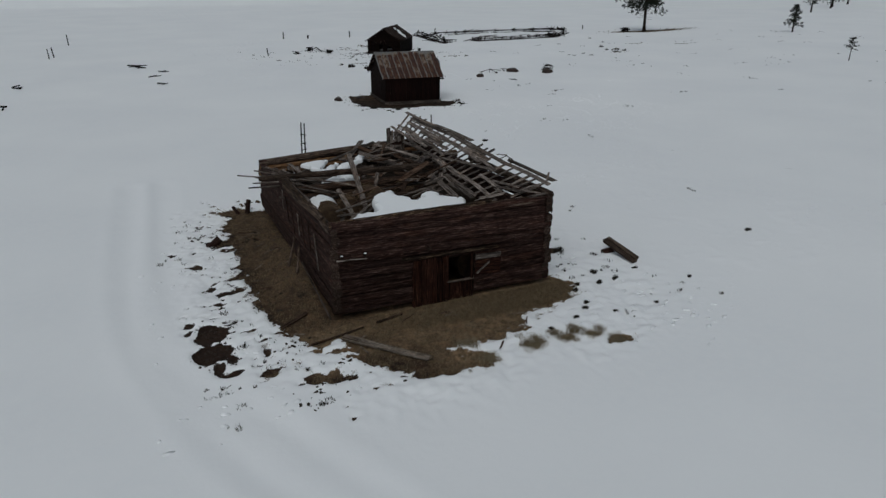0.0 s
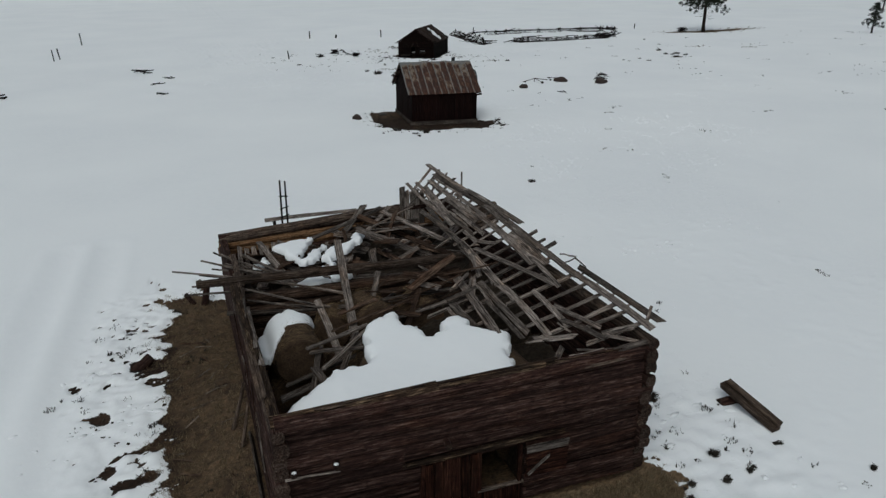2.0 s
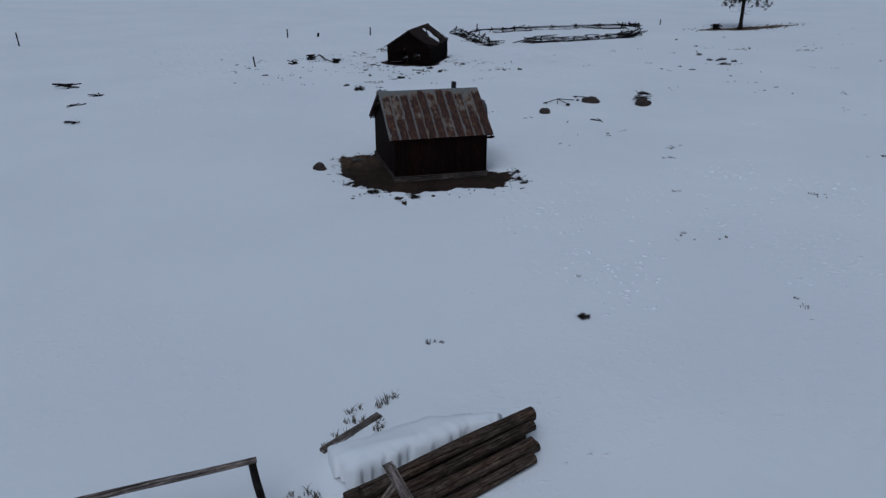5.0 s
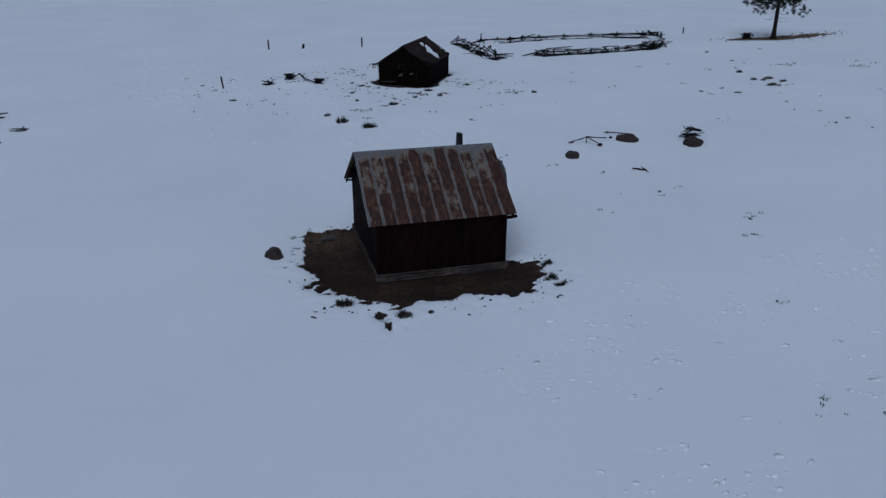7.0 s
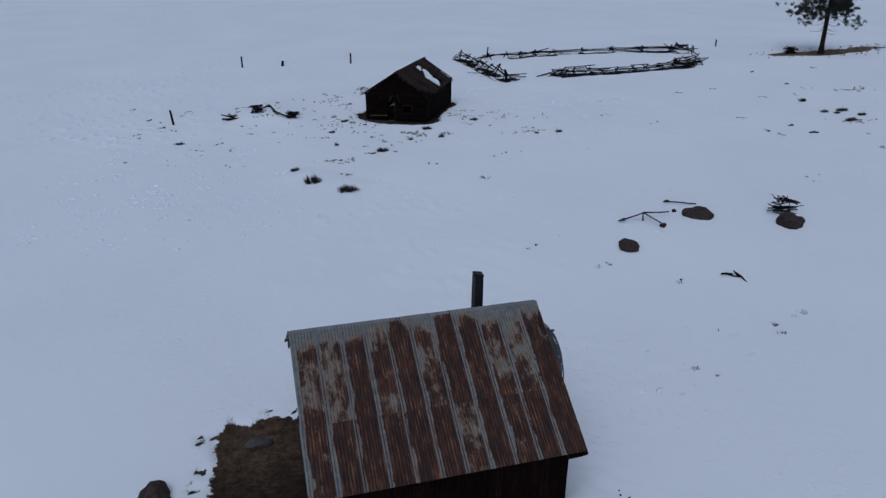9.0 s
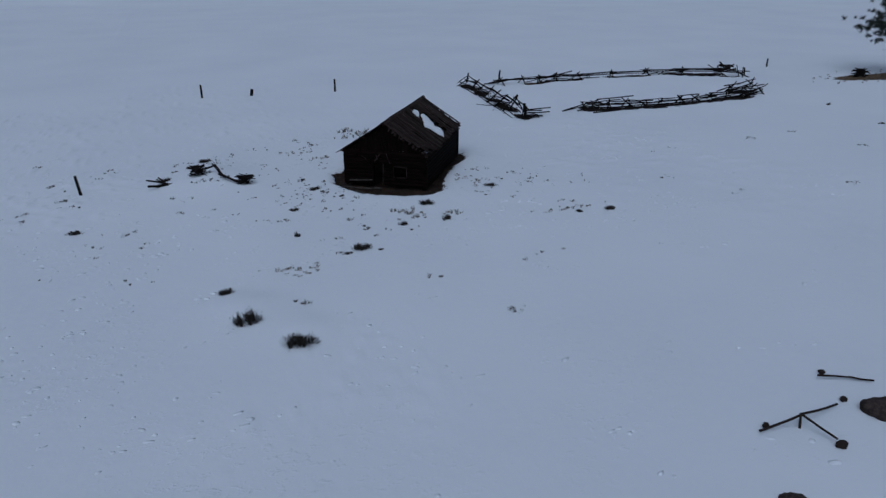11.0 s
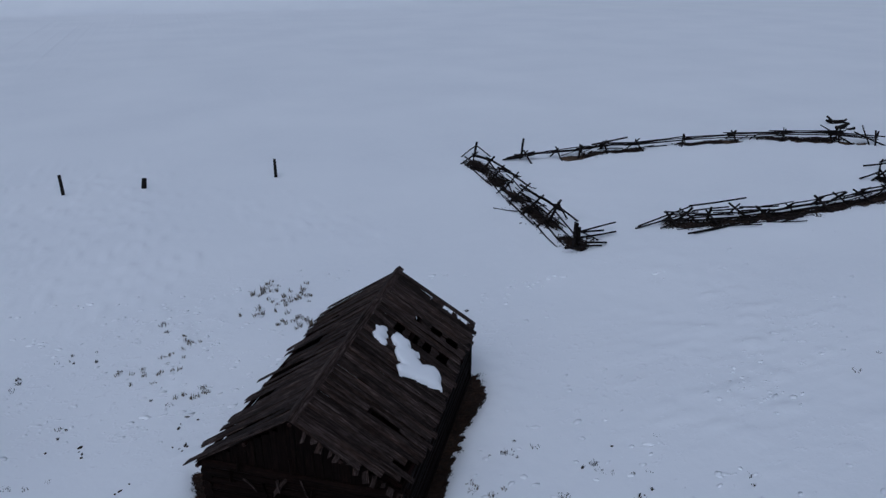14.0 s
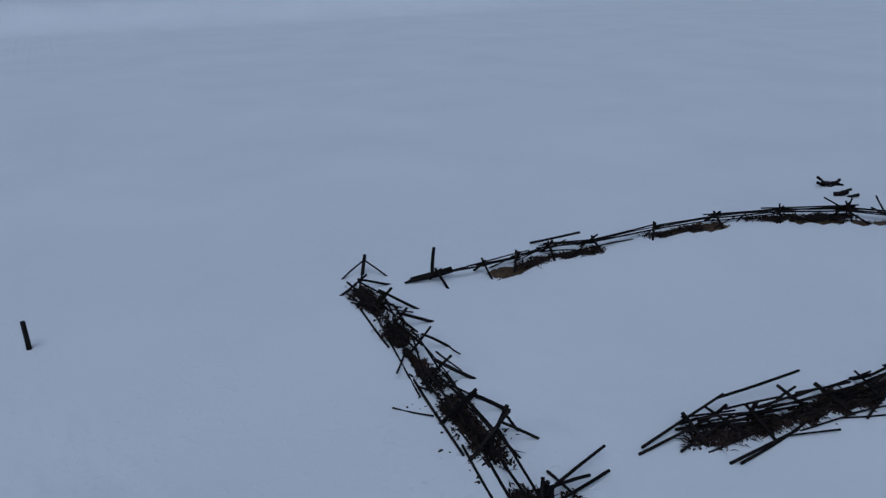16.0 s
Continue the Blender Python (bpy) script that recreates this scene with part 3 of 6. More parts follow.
def make_ground():
    out = [1, 4, 10, 22, 45, 80, 130, 200, 320, 500, 800, 1300, 2500]
    gx = [-40 - v for v in reversed(out)] + steps((-40, -14, 1.3), (-14, -4, 0.3), (-4, 16, 0.1), (16, 30, 0.16), (30, 45, 0.2), (45, 60, 0.4), (60, 115, 0.9)) + [115 + v for v in [0] + out]
    gy = [-8 - v for v in reversed(out[:8])] + steps((-8, 8, 0.5), (8, 16, 0.2), (16, 38, 0.1), (38, 60, 0.3), (60, 73, 0.15), (73, 104, 0.28), (104, 116, 0.15), (116, 145, 0.4), (145, 180, 1.2)) + [180, 181, 184, 190, 202, 225, 250, 275] + steps((290, 345, 4)) + [345, 360, 390, 440, 520, 700, 1100, 2000]
    X, Y = np.meshgrid(gx, gy)
    bare = melted(X, Y)
    Z = lie(X, Y) + small_relief(X, Y, bare)
    GRID.update(x=np.array(gx), y=np.array(gy), z=Z, bare=bare)
    ny, nx = X.shape
    co = np.stack([X, Y, Z], axis=-1).reshape(-1, 3)
    idx = np.arange(nx * ny).reshape(ny, nx)
    quads = np.stack([idx[:-1, :-1], idx[:-1, 1:], idx[1:, 1:], idx[1:, :-1]], axis=-1).reshape(-1, 4)
    me = bpy.data.meshes.new("ground")
    me.vertices.add(len(co))
    me.vertices.foreach_set("co", co.ravel())
    me.loops.add(quads.size)
    me.loops.foreach_set("vertex_index", quads.ravel())
    me.polygons.add(len(quads))
    me.polygons.foreach_set("loop_start", np.arange(0, quads.size, 4))
    me.polygons.foreach_set("use_smooth", np.ones(len(quads), bool))
    me.update(calc_edges=True)
    att = me.attributes.new("bare", "FLOAT", "POINT")
    att.data.foreach_set("value", bare.ravel())
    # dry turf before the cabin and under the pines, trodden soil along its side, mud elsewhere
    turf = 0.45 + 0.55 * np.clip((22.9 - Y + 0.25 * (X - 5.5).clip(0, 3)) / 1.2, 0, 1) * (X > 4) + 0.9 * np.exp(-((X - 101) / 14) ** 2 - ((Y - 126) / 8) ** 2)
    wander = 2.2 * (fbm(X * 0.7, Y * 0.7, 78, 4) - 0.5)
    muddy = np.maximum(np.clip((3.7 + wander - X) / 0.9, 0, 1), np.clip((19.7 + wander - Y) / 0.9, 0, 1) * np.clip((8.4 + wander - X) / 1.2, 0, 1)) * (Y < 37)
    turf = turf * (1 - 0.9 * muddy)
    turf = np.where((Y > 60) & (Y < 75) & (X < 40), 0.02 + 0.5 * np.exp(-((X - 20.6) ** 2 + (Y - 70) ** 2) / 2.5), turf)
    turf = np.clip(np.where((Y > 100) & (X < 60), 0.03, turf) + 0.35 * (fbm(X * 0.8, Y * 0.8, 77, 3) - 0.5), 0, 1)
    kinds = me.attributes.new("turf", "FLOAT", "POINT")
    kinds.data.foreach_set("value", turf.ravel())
    # driven-over and wind-smoothed snow beside the cabin carries no crust
    crusted = np.clip((X - 2.5) / 2.5, 0, 1) * np.clip((Y - 14) / 4, 0, 1) + np.clip((Y - 60) / 20, 0, 1) + np.clip((X + 12) / -5, 0, 1)
    crusts = me.attributes.new("crusted", "FLOAT", "POINT")
    crusts.data.foreach_set("value", np.clip(crusted, 0, 1).ravel())
    me.materials.append(M_GROUND)
    return tagged(new("ground", me), "snow-covered pasture with melted patches of brown dead grass", "ground", kind="structure")


make_ground()


# ---- the log cabin without its roof ----
CX0, CX1, CY0, CY1 = 5.55, 14.35, 22.5, 35.6
COURSE = 0.315
cabin = thing("log_cabin", "roofless dark log cabin with sagging walls on brown bare ground", "cabin", at=(10, 29, 0.1))


def wall_of(name, label):
    w = new(name)
    w.parent = cabin
    w.empty_display_size = 0.2
    return tagged(w, label)


def course_log(wall, p0, p1, r, top=False, **k):
    return log("log", p0, p1, r * RNG.uniform(0.90, 0.97), r * RNG.uniform(0.90, 0.97), wall, M_TOPLOG if top else M_LOG, square=0.85, bend=0.025, lump=0.035, **k)


front = wall_of("front_wall", "front wall of hewn dark logs with a doorway")
back = wall_of("back_wall", "back wall of logs with a pale split log")
left = wall_of("side_wall", "side wall of logs, splintered and sagging")
right = wall_of("side_wall", "side wall of logs carrying fallen rafters")
N = 11
for i in range(N):
    z = 0.17 + (i + 0.5) * COURSE
    over = RNG.uniform(0.16, 0.34)
    over2 = RNG.uniform(0.16, 0.34)
    f0, f1 = CX0 - RNG.uniform(0.02, 0.12), CX1 - RNG.uniform(0.06, 0.16)
    top = i == N - 1
    dy = -0.03 * math.sin(i * 2.1)
    if 0.1 < z < 1.86:
        course_log(front, (f0, CY0 + dy, z), (8.52, CY0 + dy, z), 0.175)
        course_log(front, (10.98, CY0 + dy, z), (f1, CY0 + dy, z), 0.175)
    else:
        course_log(front, (f0, CY0 + dy, z), (f1, CY0 + dy, z - 0.03), 0.175)
    # the long walls lie half a course higher and sag to the back
    zs = z + COURSE * 0.5
    sag = (0.72 * (i + 0.5) / N)
    if i < N - 1:
        course_log(left, (CX0 + 0.02, CY0 - over2, zs), (CX0 - 0.1, CY1 + over, 0.465 + 0.295 * i - sag), 0.175 if i < N - 2 else 0.14)
    zr = 0.465 + 0.295 * i
    r0, r1 = Vector((CX1 - 0.24, CY0 - over2, zr)), Vector((CX1 - 0.3, CY1 + over, zr - 0.9 * sag))
    if i == 9:
        # a worn stretch of this log leaves a slit of daylight
        course_log(right, r0, r0.lerp(r1, 0.19), 0.165)
        course_log(right, r0.lerp(r1, 0.18) + Vector((0, 0, 0.055)), r0.lerp(r1, 0.37) + Vector((0, 0, 0.055)), 0.095)
        course_log(right, r0.lerp(r1, 0.36), r1, 0.165)
    else:
        course_log(right, r0, r1, 0.165 if i != 8 else 0.15)
    zb = 0.10 + (i + 0.5) * 0.242
    m = M_HONEY if i in (N - 2, N - 3) else None
    lb = course_log(back, (CX0 - over2, CY1, zb - 0.02), (CX1 + over, CY1 + 0.05, zb + 0.35 * (i / N)), 0.150)
    if m:
        lb.data.materials[0] = m
log("log", (CX0 - 0.25, CY1 + 0.02, 2.64), (12.1, CY1 + 0.05, 2.97), 0.19, 0.16, back, M_TOPLOG, square=0.3, bend=0.05)
log("log", (11.9, CY1 + 0.06, 3.0), (CX1 - 0.2, CY1 + 0.05, 3.1), 0.16, 0.15, back, M_LOG, square=0.3)
for p0, p1, q0, q1 in (((5.45, 22.52, 3.50), (8.9, 22.5, 3.60), 0.13, 0.145), ((8.2, 22.5, 3.58), (11.4, 22.5, 3.585), 0.13, 0.14), ((10.8, 22.5, 3.58), (14.2, 22.52, 3.42), 0.13, 0.13)):
    log("log", p0, p1, q0, q1, front, M_SPLINTER, square=0.15, bend=0.004, lump=0.13)
for k in range(26):
    x = 5.6 + 7.2 * RNG.random()
    z = 3.56 + RNG.uniform(-0.16, 0.12)
    board("splinter", (x, 22.36 + (z - 3.45) * 0.5, z), (min(14.1, x + RNG.uniform(0.7, 2.2)), 22.37 + (z - 3.45) * 0.5, z + RNG.uniform(-0.05, 0.05)), RNG.uniform(0.04, 0.09), 0.03, front, M_SPLINTER if k % 3 else M_TOPLOG, RNG.uniform(20, 80), warp=0.02, rough_ends=0.2)
log("log", (14.22, 22.35, 3.70), (13.85, 28.9, 3.62), 0.15, 0.14, right, M_TOPLOG, square=0.3, bend=0.03, lump=0.1, label="plate log under the eave")
log("log", (5.52, 22.5, 3.28), (5.45, 29.8, 3.06), 0.13, 0.13, left, M_TOPLOG, square=0.5, bend=0.03, lump=0.1)
log("log", (5.5, 22.75, 3.47), (5.42, 29.6, 3.24), 0.09, 0.12, left, M_SPLINTER, square=0.3, bend=0.07, lump=0.2)
# splintered slabs on the side wall's top and flank
for k in range(9):
    y = RNG.uniform(22.6, 30)
    zt = 3.52 - 0.04 * (y - 22.5)
    board("slab", (5.48 + RNG.uniform(-0.05, 0.12), y, zt + RNG.uniform(0, 0.12)), (5.46 + RNG.uniform(-0.1, 0.15), y + RNG.uniform(1.5, 4), zt - RNG.uniform(0.02, 0.3)), RNG.uniform(0.1, 0.2), 0.05, left, M_GREY if k % 2 else M_TOPLOG, RNG.uniform(-50, 50))
for k in range(7):
    y = 24.2 + k * 1.0 + RNG.uniform(-0.3, 0.3)
    board("slab", (5.36, y, RNG.uniform(1.2, 1.8)), (5.32 + RNG.uniform(-0.05, 0.04), y + RNG.uniform(-0.25, 0.25), RNG.uniform(2.5, 2.95)), 0.12, 0.035, left, M_LOG if k % 3 else M_GREY, 90)
board("sill_plank", (5.3, 22.3, 0.16), (5.22, 26.2, 0.75), 0.22, 0.05, left, M_GREY, 70, "pale plank leaning along the foot of the wall")
log("prop", (4.85, 27.2, 0.3), (5.25, 27.6, 1.45), 0.06, 0.05, left, M_TOPLOG)
log("prop", (5.0, 26.3, 0.35), (5.3, 27.1, 1.2), 0.05, 0.04, left, M_TOPLOG)
# doorway: plank leaf, low leaf with an opening over it, shutter, lintel
door = wall_of("door", "red-brown plank door leaf, closed and weathered")
low_door = wall_of("low_door", "half-height plank door below an open hatch")
shutter = wall_of("shutter", "plank shutter with a pale top board and a diagonal brace")
for k in range(6):
    x = 8.56 + 0.215 * k
    board("plank", (x + 0.1, 22.30, -0.02), (x + 0.1, 22.31, 1.82 + RNG.uniform(-0.03, 0.02)), 0.19, 0.04, door, M_DOOR, RNG.uniform(-3, 3), warp=0.004, rough_ends=0.02)
for k in range(5):
    x = 9.84 + 0.2 * k
    board("plank", (x + 0.1, 22.36, -0.05), (x + 0.1, 22.36, 0.75 + RNG.uniform(-0.02, 0.02)), 0.205, 0.04, low_door, M_DOOR, 0, warp=0.004, rough_ends=0.01)
board("rail", (9.80, 22.29, 0.77), (10.92, 22.29, 0.77), 0.09, 0.05, low_door, M_GREY, 0, "pale grey rail over the low leaf", rough_ends=0.01)
board("jamb", (9.82, 22.31, -0.05), (9.82, 22.31, 1.86), 0.08, 0.09, front, M_DOOR, 90, rough_ends=0.01)
board("jamb", (10.84, 22.31, 0.0), (10.84, 22.31, 1.82), 0.09, 0.09, front, M_DOOR, 90, rough_ends=0.01)
board("jamb", (8.50, 22.32, -0.05), (8.50, 22.32, 1.86), 0.09, 0.1, front, M_DOOR, 90, rough_ends=0.01)
board("lintel", (8.1, 22.26, 1.98), (11.9, 22.26, 1.92), 0.09, 0.10, front, M_SPLINTER, 0, "grey split lintel", rough_ends=0.1)
board("lintel", (8.0, 22.25, 2.20), (12.6, 22.25, 2.20), 0.07, 0.16, front, M_LOG, 0, rough_ends=0.1)
log("peg", (9.05, 22.45, 2.30), (9.03, 22.12, 2.31), 0.085, 0.08, front, M_LOG)
log("peg", (5.82, 22.45, 2.40), (5.80, 22.16, 2.40), 0.07, 0.07, front, M_LOG)
log("peg", (6.66, 22.45, 2.38), (6.64, 22.16, 2.39), 0.07, 0.07, front, M_LOG)
for k, z in enumerate((0.98, 1.18, 1.38, 1.63)):
    board("shutter_board", (10.98, 22.25, z), (12.04, 22.25, z - 0.02), 0.03, 0.2, shutter, M_GREY if k == 3 else M_DOOR, 0, warp=0.004, rough_ends=0.02)
board("shutter_brace", (11.04, 22.22, 0.98), (11.55, 22.22, 1.36), 0.025, 0.07, shutter, M_GREY, 0)
board("slat", (5.65, 22.27, 2.28), (6.7, 22.27, 2.22), 0.04, 0.035, front, M_GREY, 0)
for k in range(9):
    z = 0.22 + 0.145 * k
    board("chinking_pole", (5.65, 22.325, z), (8.45, 22.325, z + RNG.uniform(-0.03, 0.03)), 0.03, 0.05, front, M_LOG, 0, warp=0.008)
for k in range(5):
    z = 0.25 + 0.2 * k
    board("chinking_pole", (11.1, 22.325, z), (14.05, 22.325, z + RNG.uniform(-0.03, 0.03)), 0.03, 0.05, front, M_LOG, 0, warp=0.008)
for px, pz in ((5.80, 2.47), (6.64, 2.46), (14.1, 3.02)):
    lumpy("peg_snow", (px, 22.2, pz), (0.05, 0.05, 0.018), M_SNOW, front, seed=px, sub=2, label="small white cap of snow")
# the cross wall inside
cross = wall_of("cross_wall", "inner log wall, its top log jutting out")
for k in range(9):
    z = 0.3 + 0.33 * k
    y = 29.95 + 0.04 * math.sin(k)
    if k == 8:
        log("log", (4.4, 30.2, 3.24), (12.3, 29.6, 3.36), 0.11, 0.15, cross, M_TOPLOG, square=0.2, bend=0.09, lump=0.14, label="long grey weathered top log")
    else:
        log("log", (5.6, y + 0.15, z), (12.3, y - 0.15, z + 0.02 * k), 0.165, 0.165, cross, M_BROWN, square=0.4, bend=0.04)
log("log", (5.1, 29.6, 2.55), (8.1, 29.35, 2.35), 0.07, 0.05, cross, M_GREY)
board("post", (8.27, 27.35, 2.45), (8.63, 30.9, 3.86), 0.22, 0.07, cross, M_GREY, 10, "grey plank leaning on the cross wall", warp=0.005)

# ---- what is left of the roof ----
roof = thing("fallen_roof", "collapsed half roof of grey weathered laths and rafters", "roof", at=(12.8, 29, 3.2))


def edge_hi(t):
    """The lattice's upper edge, t from the front (0) to the back (1)."""
    return Vector((14.26 - 0.98 * t, 22.35 + 13.5 * t, 4.05 + 0.45 * t - 0.06 * math.sin(t * math.pi)))


def edge_lo(t):
    return Vector((11.75 - 0.25 * math.sin(t * 3) + 0.35 * t * t, 22.7 + 12.6 * t, 3.08 + 0.15 * t))


def on_roof(s, t, lift=0.0):
    """A spot on the lattice: s from the upper edge down."""
    return edge_hi(t).lerp(edge_lo(t), s) + Vector((0, 0, lift))


def lath_roll(t0, t1):
    return -21 if t1 > t0 else 21


# rafters: where each lies along the eave, from how far out to how far down the slope
for t, s0, s1 in ((0.035, 0.0, 0.55), (0.08, 0.0, 0.44), (0.108, 0.0, 0.80), (0.155, 0.0, 0.82), (0.202, 0.0, 0.80), (0.25, -0.03, 0.78), (0.30, 0.20, 1.10), (0.335, 0.02, 0.70), (0.372, -0.17, 0.68), (0.405, -0.15, 0.62), (0.446, -0.17, 0.64), (0.49, 0.0, 0.66)):
    board("rafter", on_roof(s0, t), on_roof(s1, t + 0.014 * s1), RNG.uniform(0.095, 0.125), 0.05, roof, M_GREY, RNG.uniform(-8, 8), warp=0.02)
for t, s0, s1 in ((0.31, 0.80, 1.32), (0.42, 0.70, 1.12), (0.36, 1.0, 1.5), (0.25, 1.0, 1.42), (0.19, 0.95, 1.3)):
    board("rafter", on_roof(s0, t, -0.04), on_roof(s1, t + 0.01, -0.04), RNG.uniform(0.10, 0.13), 0.05, roof, M_GREY, RNG.uniform(-8, 8), warp=0.02)
for k in range(11):
    t = 0.53 + 0.045 * k
    board("rafter", on_roof(RNG.choice((-0.15, -0.11, -0.06, -0.09)), t), on_roof(RNG.uniform(0.5, 0.95), t + 0.01), RNG.uniform(0.07, 0.11), 0.045, roof, M_GREY, RNG.uniform(-8, 8), warp=0.02)
# boards along the eave: two that still lie edge to edge at the back, and a pair hanging apart at the front
for s0, t0, s1, t1, w, lift in ((-0.02, 1.0, -0.07, 0.74, 0.16, 0.06), (-0.06, 0.75, -0.11, 0.50, 0.18, 0.08), (-0.05, 0.60, 0.05, 0.23, 0.19, 0.09), (0.045, 0.255, 0.07, 0.0, 0.19, 0.10), (-0.045, 0.25, -0.06, 0.01, 0.18, 0.09)):
    board("eave_board", on_roof(s0, t0, lift), on_roof(s1, t1, lift), w, 0.035, roof, M_GREY, 14 + RNG.uniform(-4, 4), warp=0.03, rough_ends=0.12)
# laths along the slope, the back half and then the front half: each from one spot of the lattice to another, and how wide
LATHS_BACK = ((0.03, 0.93, -0.02, 0.62, 0.19), (-0.02, 0.64, 0.02, 0.37, 0.2), (0.21, 0.93, 0.2, 0.63, 0.17), (0.19, 0.64, 0.16, 0.51, 0.17), (0.38, 0.94, 0.49, 0.73, 0.27), (0.27, 0.8, 0.26, 0.61, 0.17), (0.47, 0.72, 0.44, 0.58, 0.15), (0.77, 0.85, 0.64, 0.57, 0.17), (0.33, 0.73, 0.32, 0.54, 0.17), (0.49, 0.61, 0.48, 0.53, 0.15),
              (0.48, 0.53, 0.32, 0.48, 0.15), (0.15, 0.55, 0.25, 0.34, 0.22), (0.08, 0.49, 0.14, 0.31, 0.2), (0.64, 0.83, 0.63, 0.62, 0.14), (0.65, 0.74, 0.62, 0.52, 0.13), (0.63, 1.05, 0.57, 0.84, 0.12), (0.44, 1.0, 0.41, 0.84, 0.12), (0.12, 0.78, 0.11, 0.60, 0.13), (0.56, 0.88, 0.55, 0.66, 0.16))
LATHS_FRONT = ((0.61, 0.57, 0.68, 0.3, 0.2), (0.67, 0.32, 0.74, 0.1, 0.19), (0.82, 0.38, 0.86, 0.14, 0.18), (0.99, 0.45, 1.1, 0.18, 0.24), (1.23, 0.36, 1.19, 0.25, 0.2), (0.65, 0.5, 0.77, 0.4, 0.16), (0.81, 0.41, 1.01, 0.34, 0.14), (0.55, 0.51, 0.29, 0.24, 0.16), (0.63, 0.42, 0.71, 0.26, 0.13), (0.48, 0.25, 0.54, 0.12, 0.15),
               (0.54, 0.13, 0.42, 0.03, 0.15), (0.46, 0.18, 0.37, 0.06, 0.13), (0.86, 0.12, 0.57, 0.07, 0.16), (0.4, 0.04, 0.14, 0.03, 0.16), (0.17, 0.41, 0.27, 0.22, 0.13), (0.93, 0.3, 0.95, 0.13, 0.12))
for rows, first in ((LATHS_BACK, 0.07), (LATHS_FRONT, 0.06)):
    for i, (s0, t0, s1, t1, w) in enumerate(rows):
        lift = first + 0.014 * (i % 4)
        # broken ends, and now and then a piece split off along the edge
        board("lath", on_roof(s0, t0, lift), on_roof(s1, t1, lift), w, 0.032, roof, M_GREY, lath_roll(t0, t1) + RNG.uniform(-6, 6), warp=0.028, rough_ends=0.1)
        if i % 2 == 0:
            m = RNG.uniform(0.3, 0.6)
            board("lath", on_roof(s0 + 0.05, t0, lift - 0.025), on_roof(s0 + (s1 - s0) * m + 0.06, t0 + (t1 - t0) * m, lift - 0.025), w * RNG.uniform(0.3, 0.5), 0.025, roof, M_GREY, lath_roll(t0, t1) + RNG.uniform(-15, 15), warp=0.03, rough_ends=0.16)
# short boards caught on the front corner
for p0, p1, w in (((12.2, 22.75, 3.48), (13.0, 22.62, 3.62), 0.15), ((13.0, 22.5, 3.58), (14.1, 22.46, 3.74), 0.16), ((11.8, 22.7, 3.42), (12.3, 23.3, 3.45), 0.14), ((13.3, 22.9, 3.78), (13.9, 22.55, 3.72), 0.13), ((12.6, 23.0, 3.5), (13.2, 22.6, 3.62), 0.1), ((11.3, 22.75, 3.4), (12.1, 22.6, 3.5), 0.12)):
    board("lath", p0, p1, w, 0.035, roof, M_GREY, RNG.uniform(-25, 15), warp=0.02, rough_ends=0.1)
# rungs between the hanging pair, a bent rod past them, stubs
for t in (0.03, 0.085, 0.13, 0.18, 0.23):
    log("rafter", on_roof(0.03, t, 0.06), on_roof(-0.075, t + 0.004, 0.06), 0.03, 0.03, roof, M_GREY, M_GREY, 0.01, 6)
for a, b in (((-0.04, 0.319), (-0.10, 0.302)), ((-0.10, 0.302), (-0.12, 0.284)), ((-0.12, 0.284), (-0.08, 0.239)), ((-0.12, 0.284), (0.02, 0.286))):
    log("bent_rod", on_roof(*a, 0.1), on_roof(*b, 0.1), 0.022, 0.02, roof, M_GREY, M_GREY, 0.02, 6)
log("stub", on_roof(0.0, 0.035, -0.1), on_roof(-0.03, 0.03, 0.36), 0.045, 0.035, roof, M_GREY, M_GREY, 0.02, 6)
log("stub", (13.95, 33.9, 3.3), (13.98, 33.95, 4.75), 0.035, 0.03, roof, M_GREY, M_GREY, 0.01, 6)
log("stub", (13.0, 34.5, 3.7), (13.25, 34.9, 4.45), 0.03, 0.03, roof, M_GREY, M_GREY, 0.02, 6)
for k in range(5):
    x = 12.13 + 0.2 * k
    board("gable_board", (x + 0.02, 35.42, 2.2), (x + 0.05, 35.62, 3.88 - 0.07 * k + RNG.uniform(-0.1, 0.05)), 0.2, 0.03, roof, M_GREY, RNG.uniform(-5, 5))

# ---- the litter that fell in ----
def litter_z(x, y):
    z = 2.05 + 0.10 * (x - 6) + 0.25 * math.sin(x * 1.3 + 0.4 * y)
    if y < 29.9:
        z += 0.15
    return z


def heap(name, x0, x1, y0, y1, level, seed, label):
    n = 26
    verts, faces = [], []
    for j in range(n + 1):
        for i in range(n + 1):
            x, y = x0 + (x1 - x0) * i / n, y0 + (y1 - y0) * j / n
            e = min(i, n - i, j, n - j)
            h = level + 0.5 * noise.noise(Vector((x * 0.9, y * 0.9, seed))) + 0.25 * noise.noise(Vector((x * 2.6, y * 2.6, seed + 4))) + 0.09 * (x - x0)
            verts.append((x, y, 0.1 if e == 0 else h - (0.25 if e == 1 else 0)))
    for j in range(n):
        for i in range(n):
            a = j * (n + 1) + i
            faces.append((a, a + 1, a + n + 2, a + n + 1))
    return tagged(new(name, mesh_of(name, verts, faces, [M_DEBRIS])), label, "debris", kind="stuff")


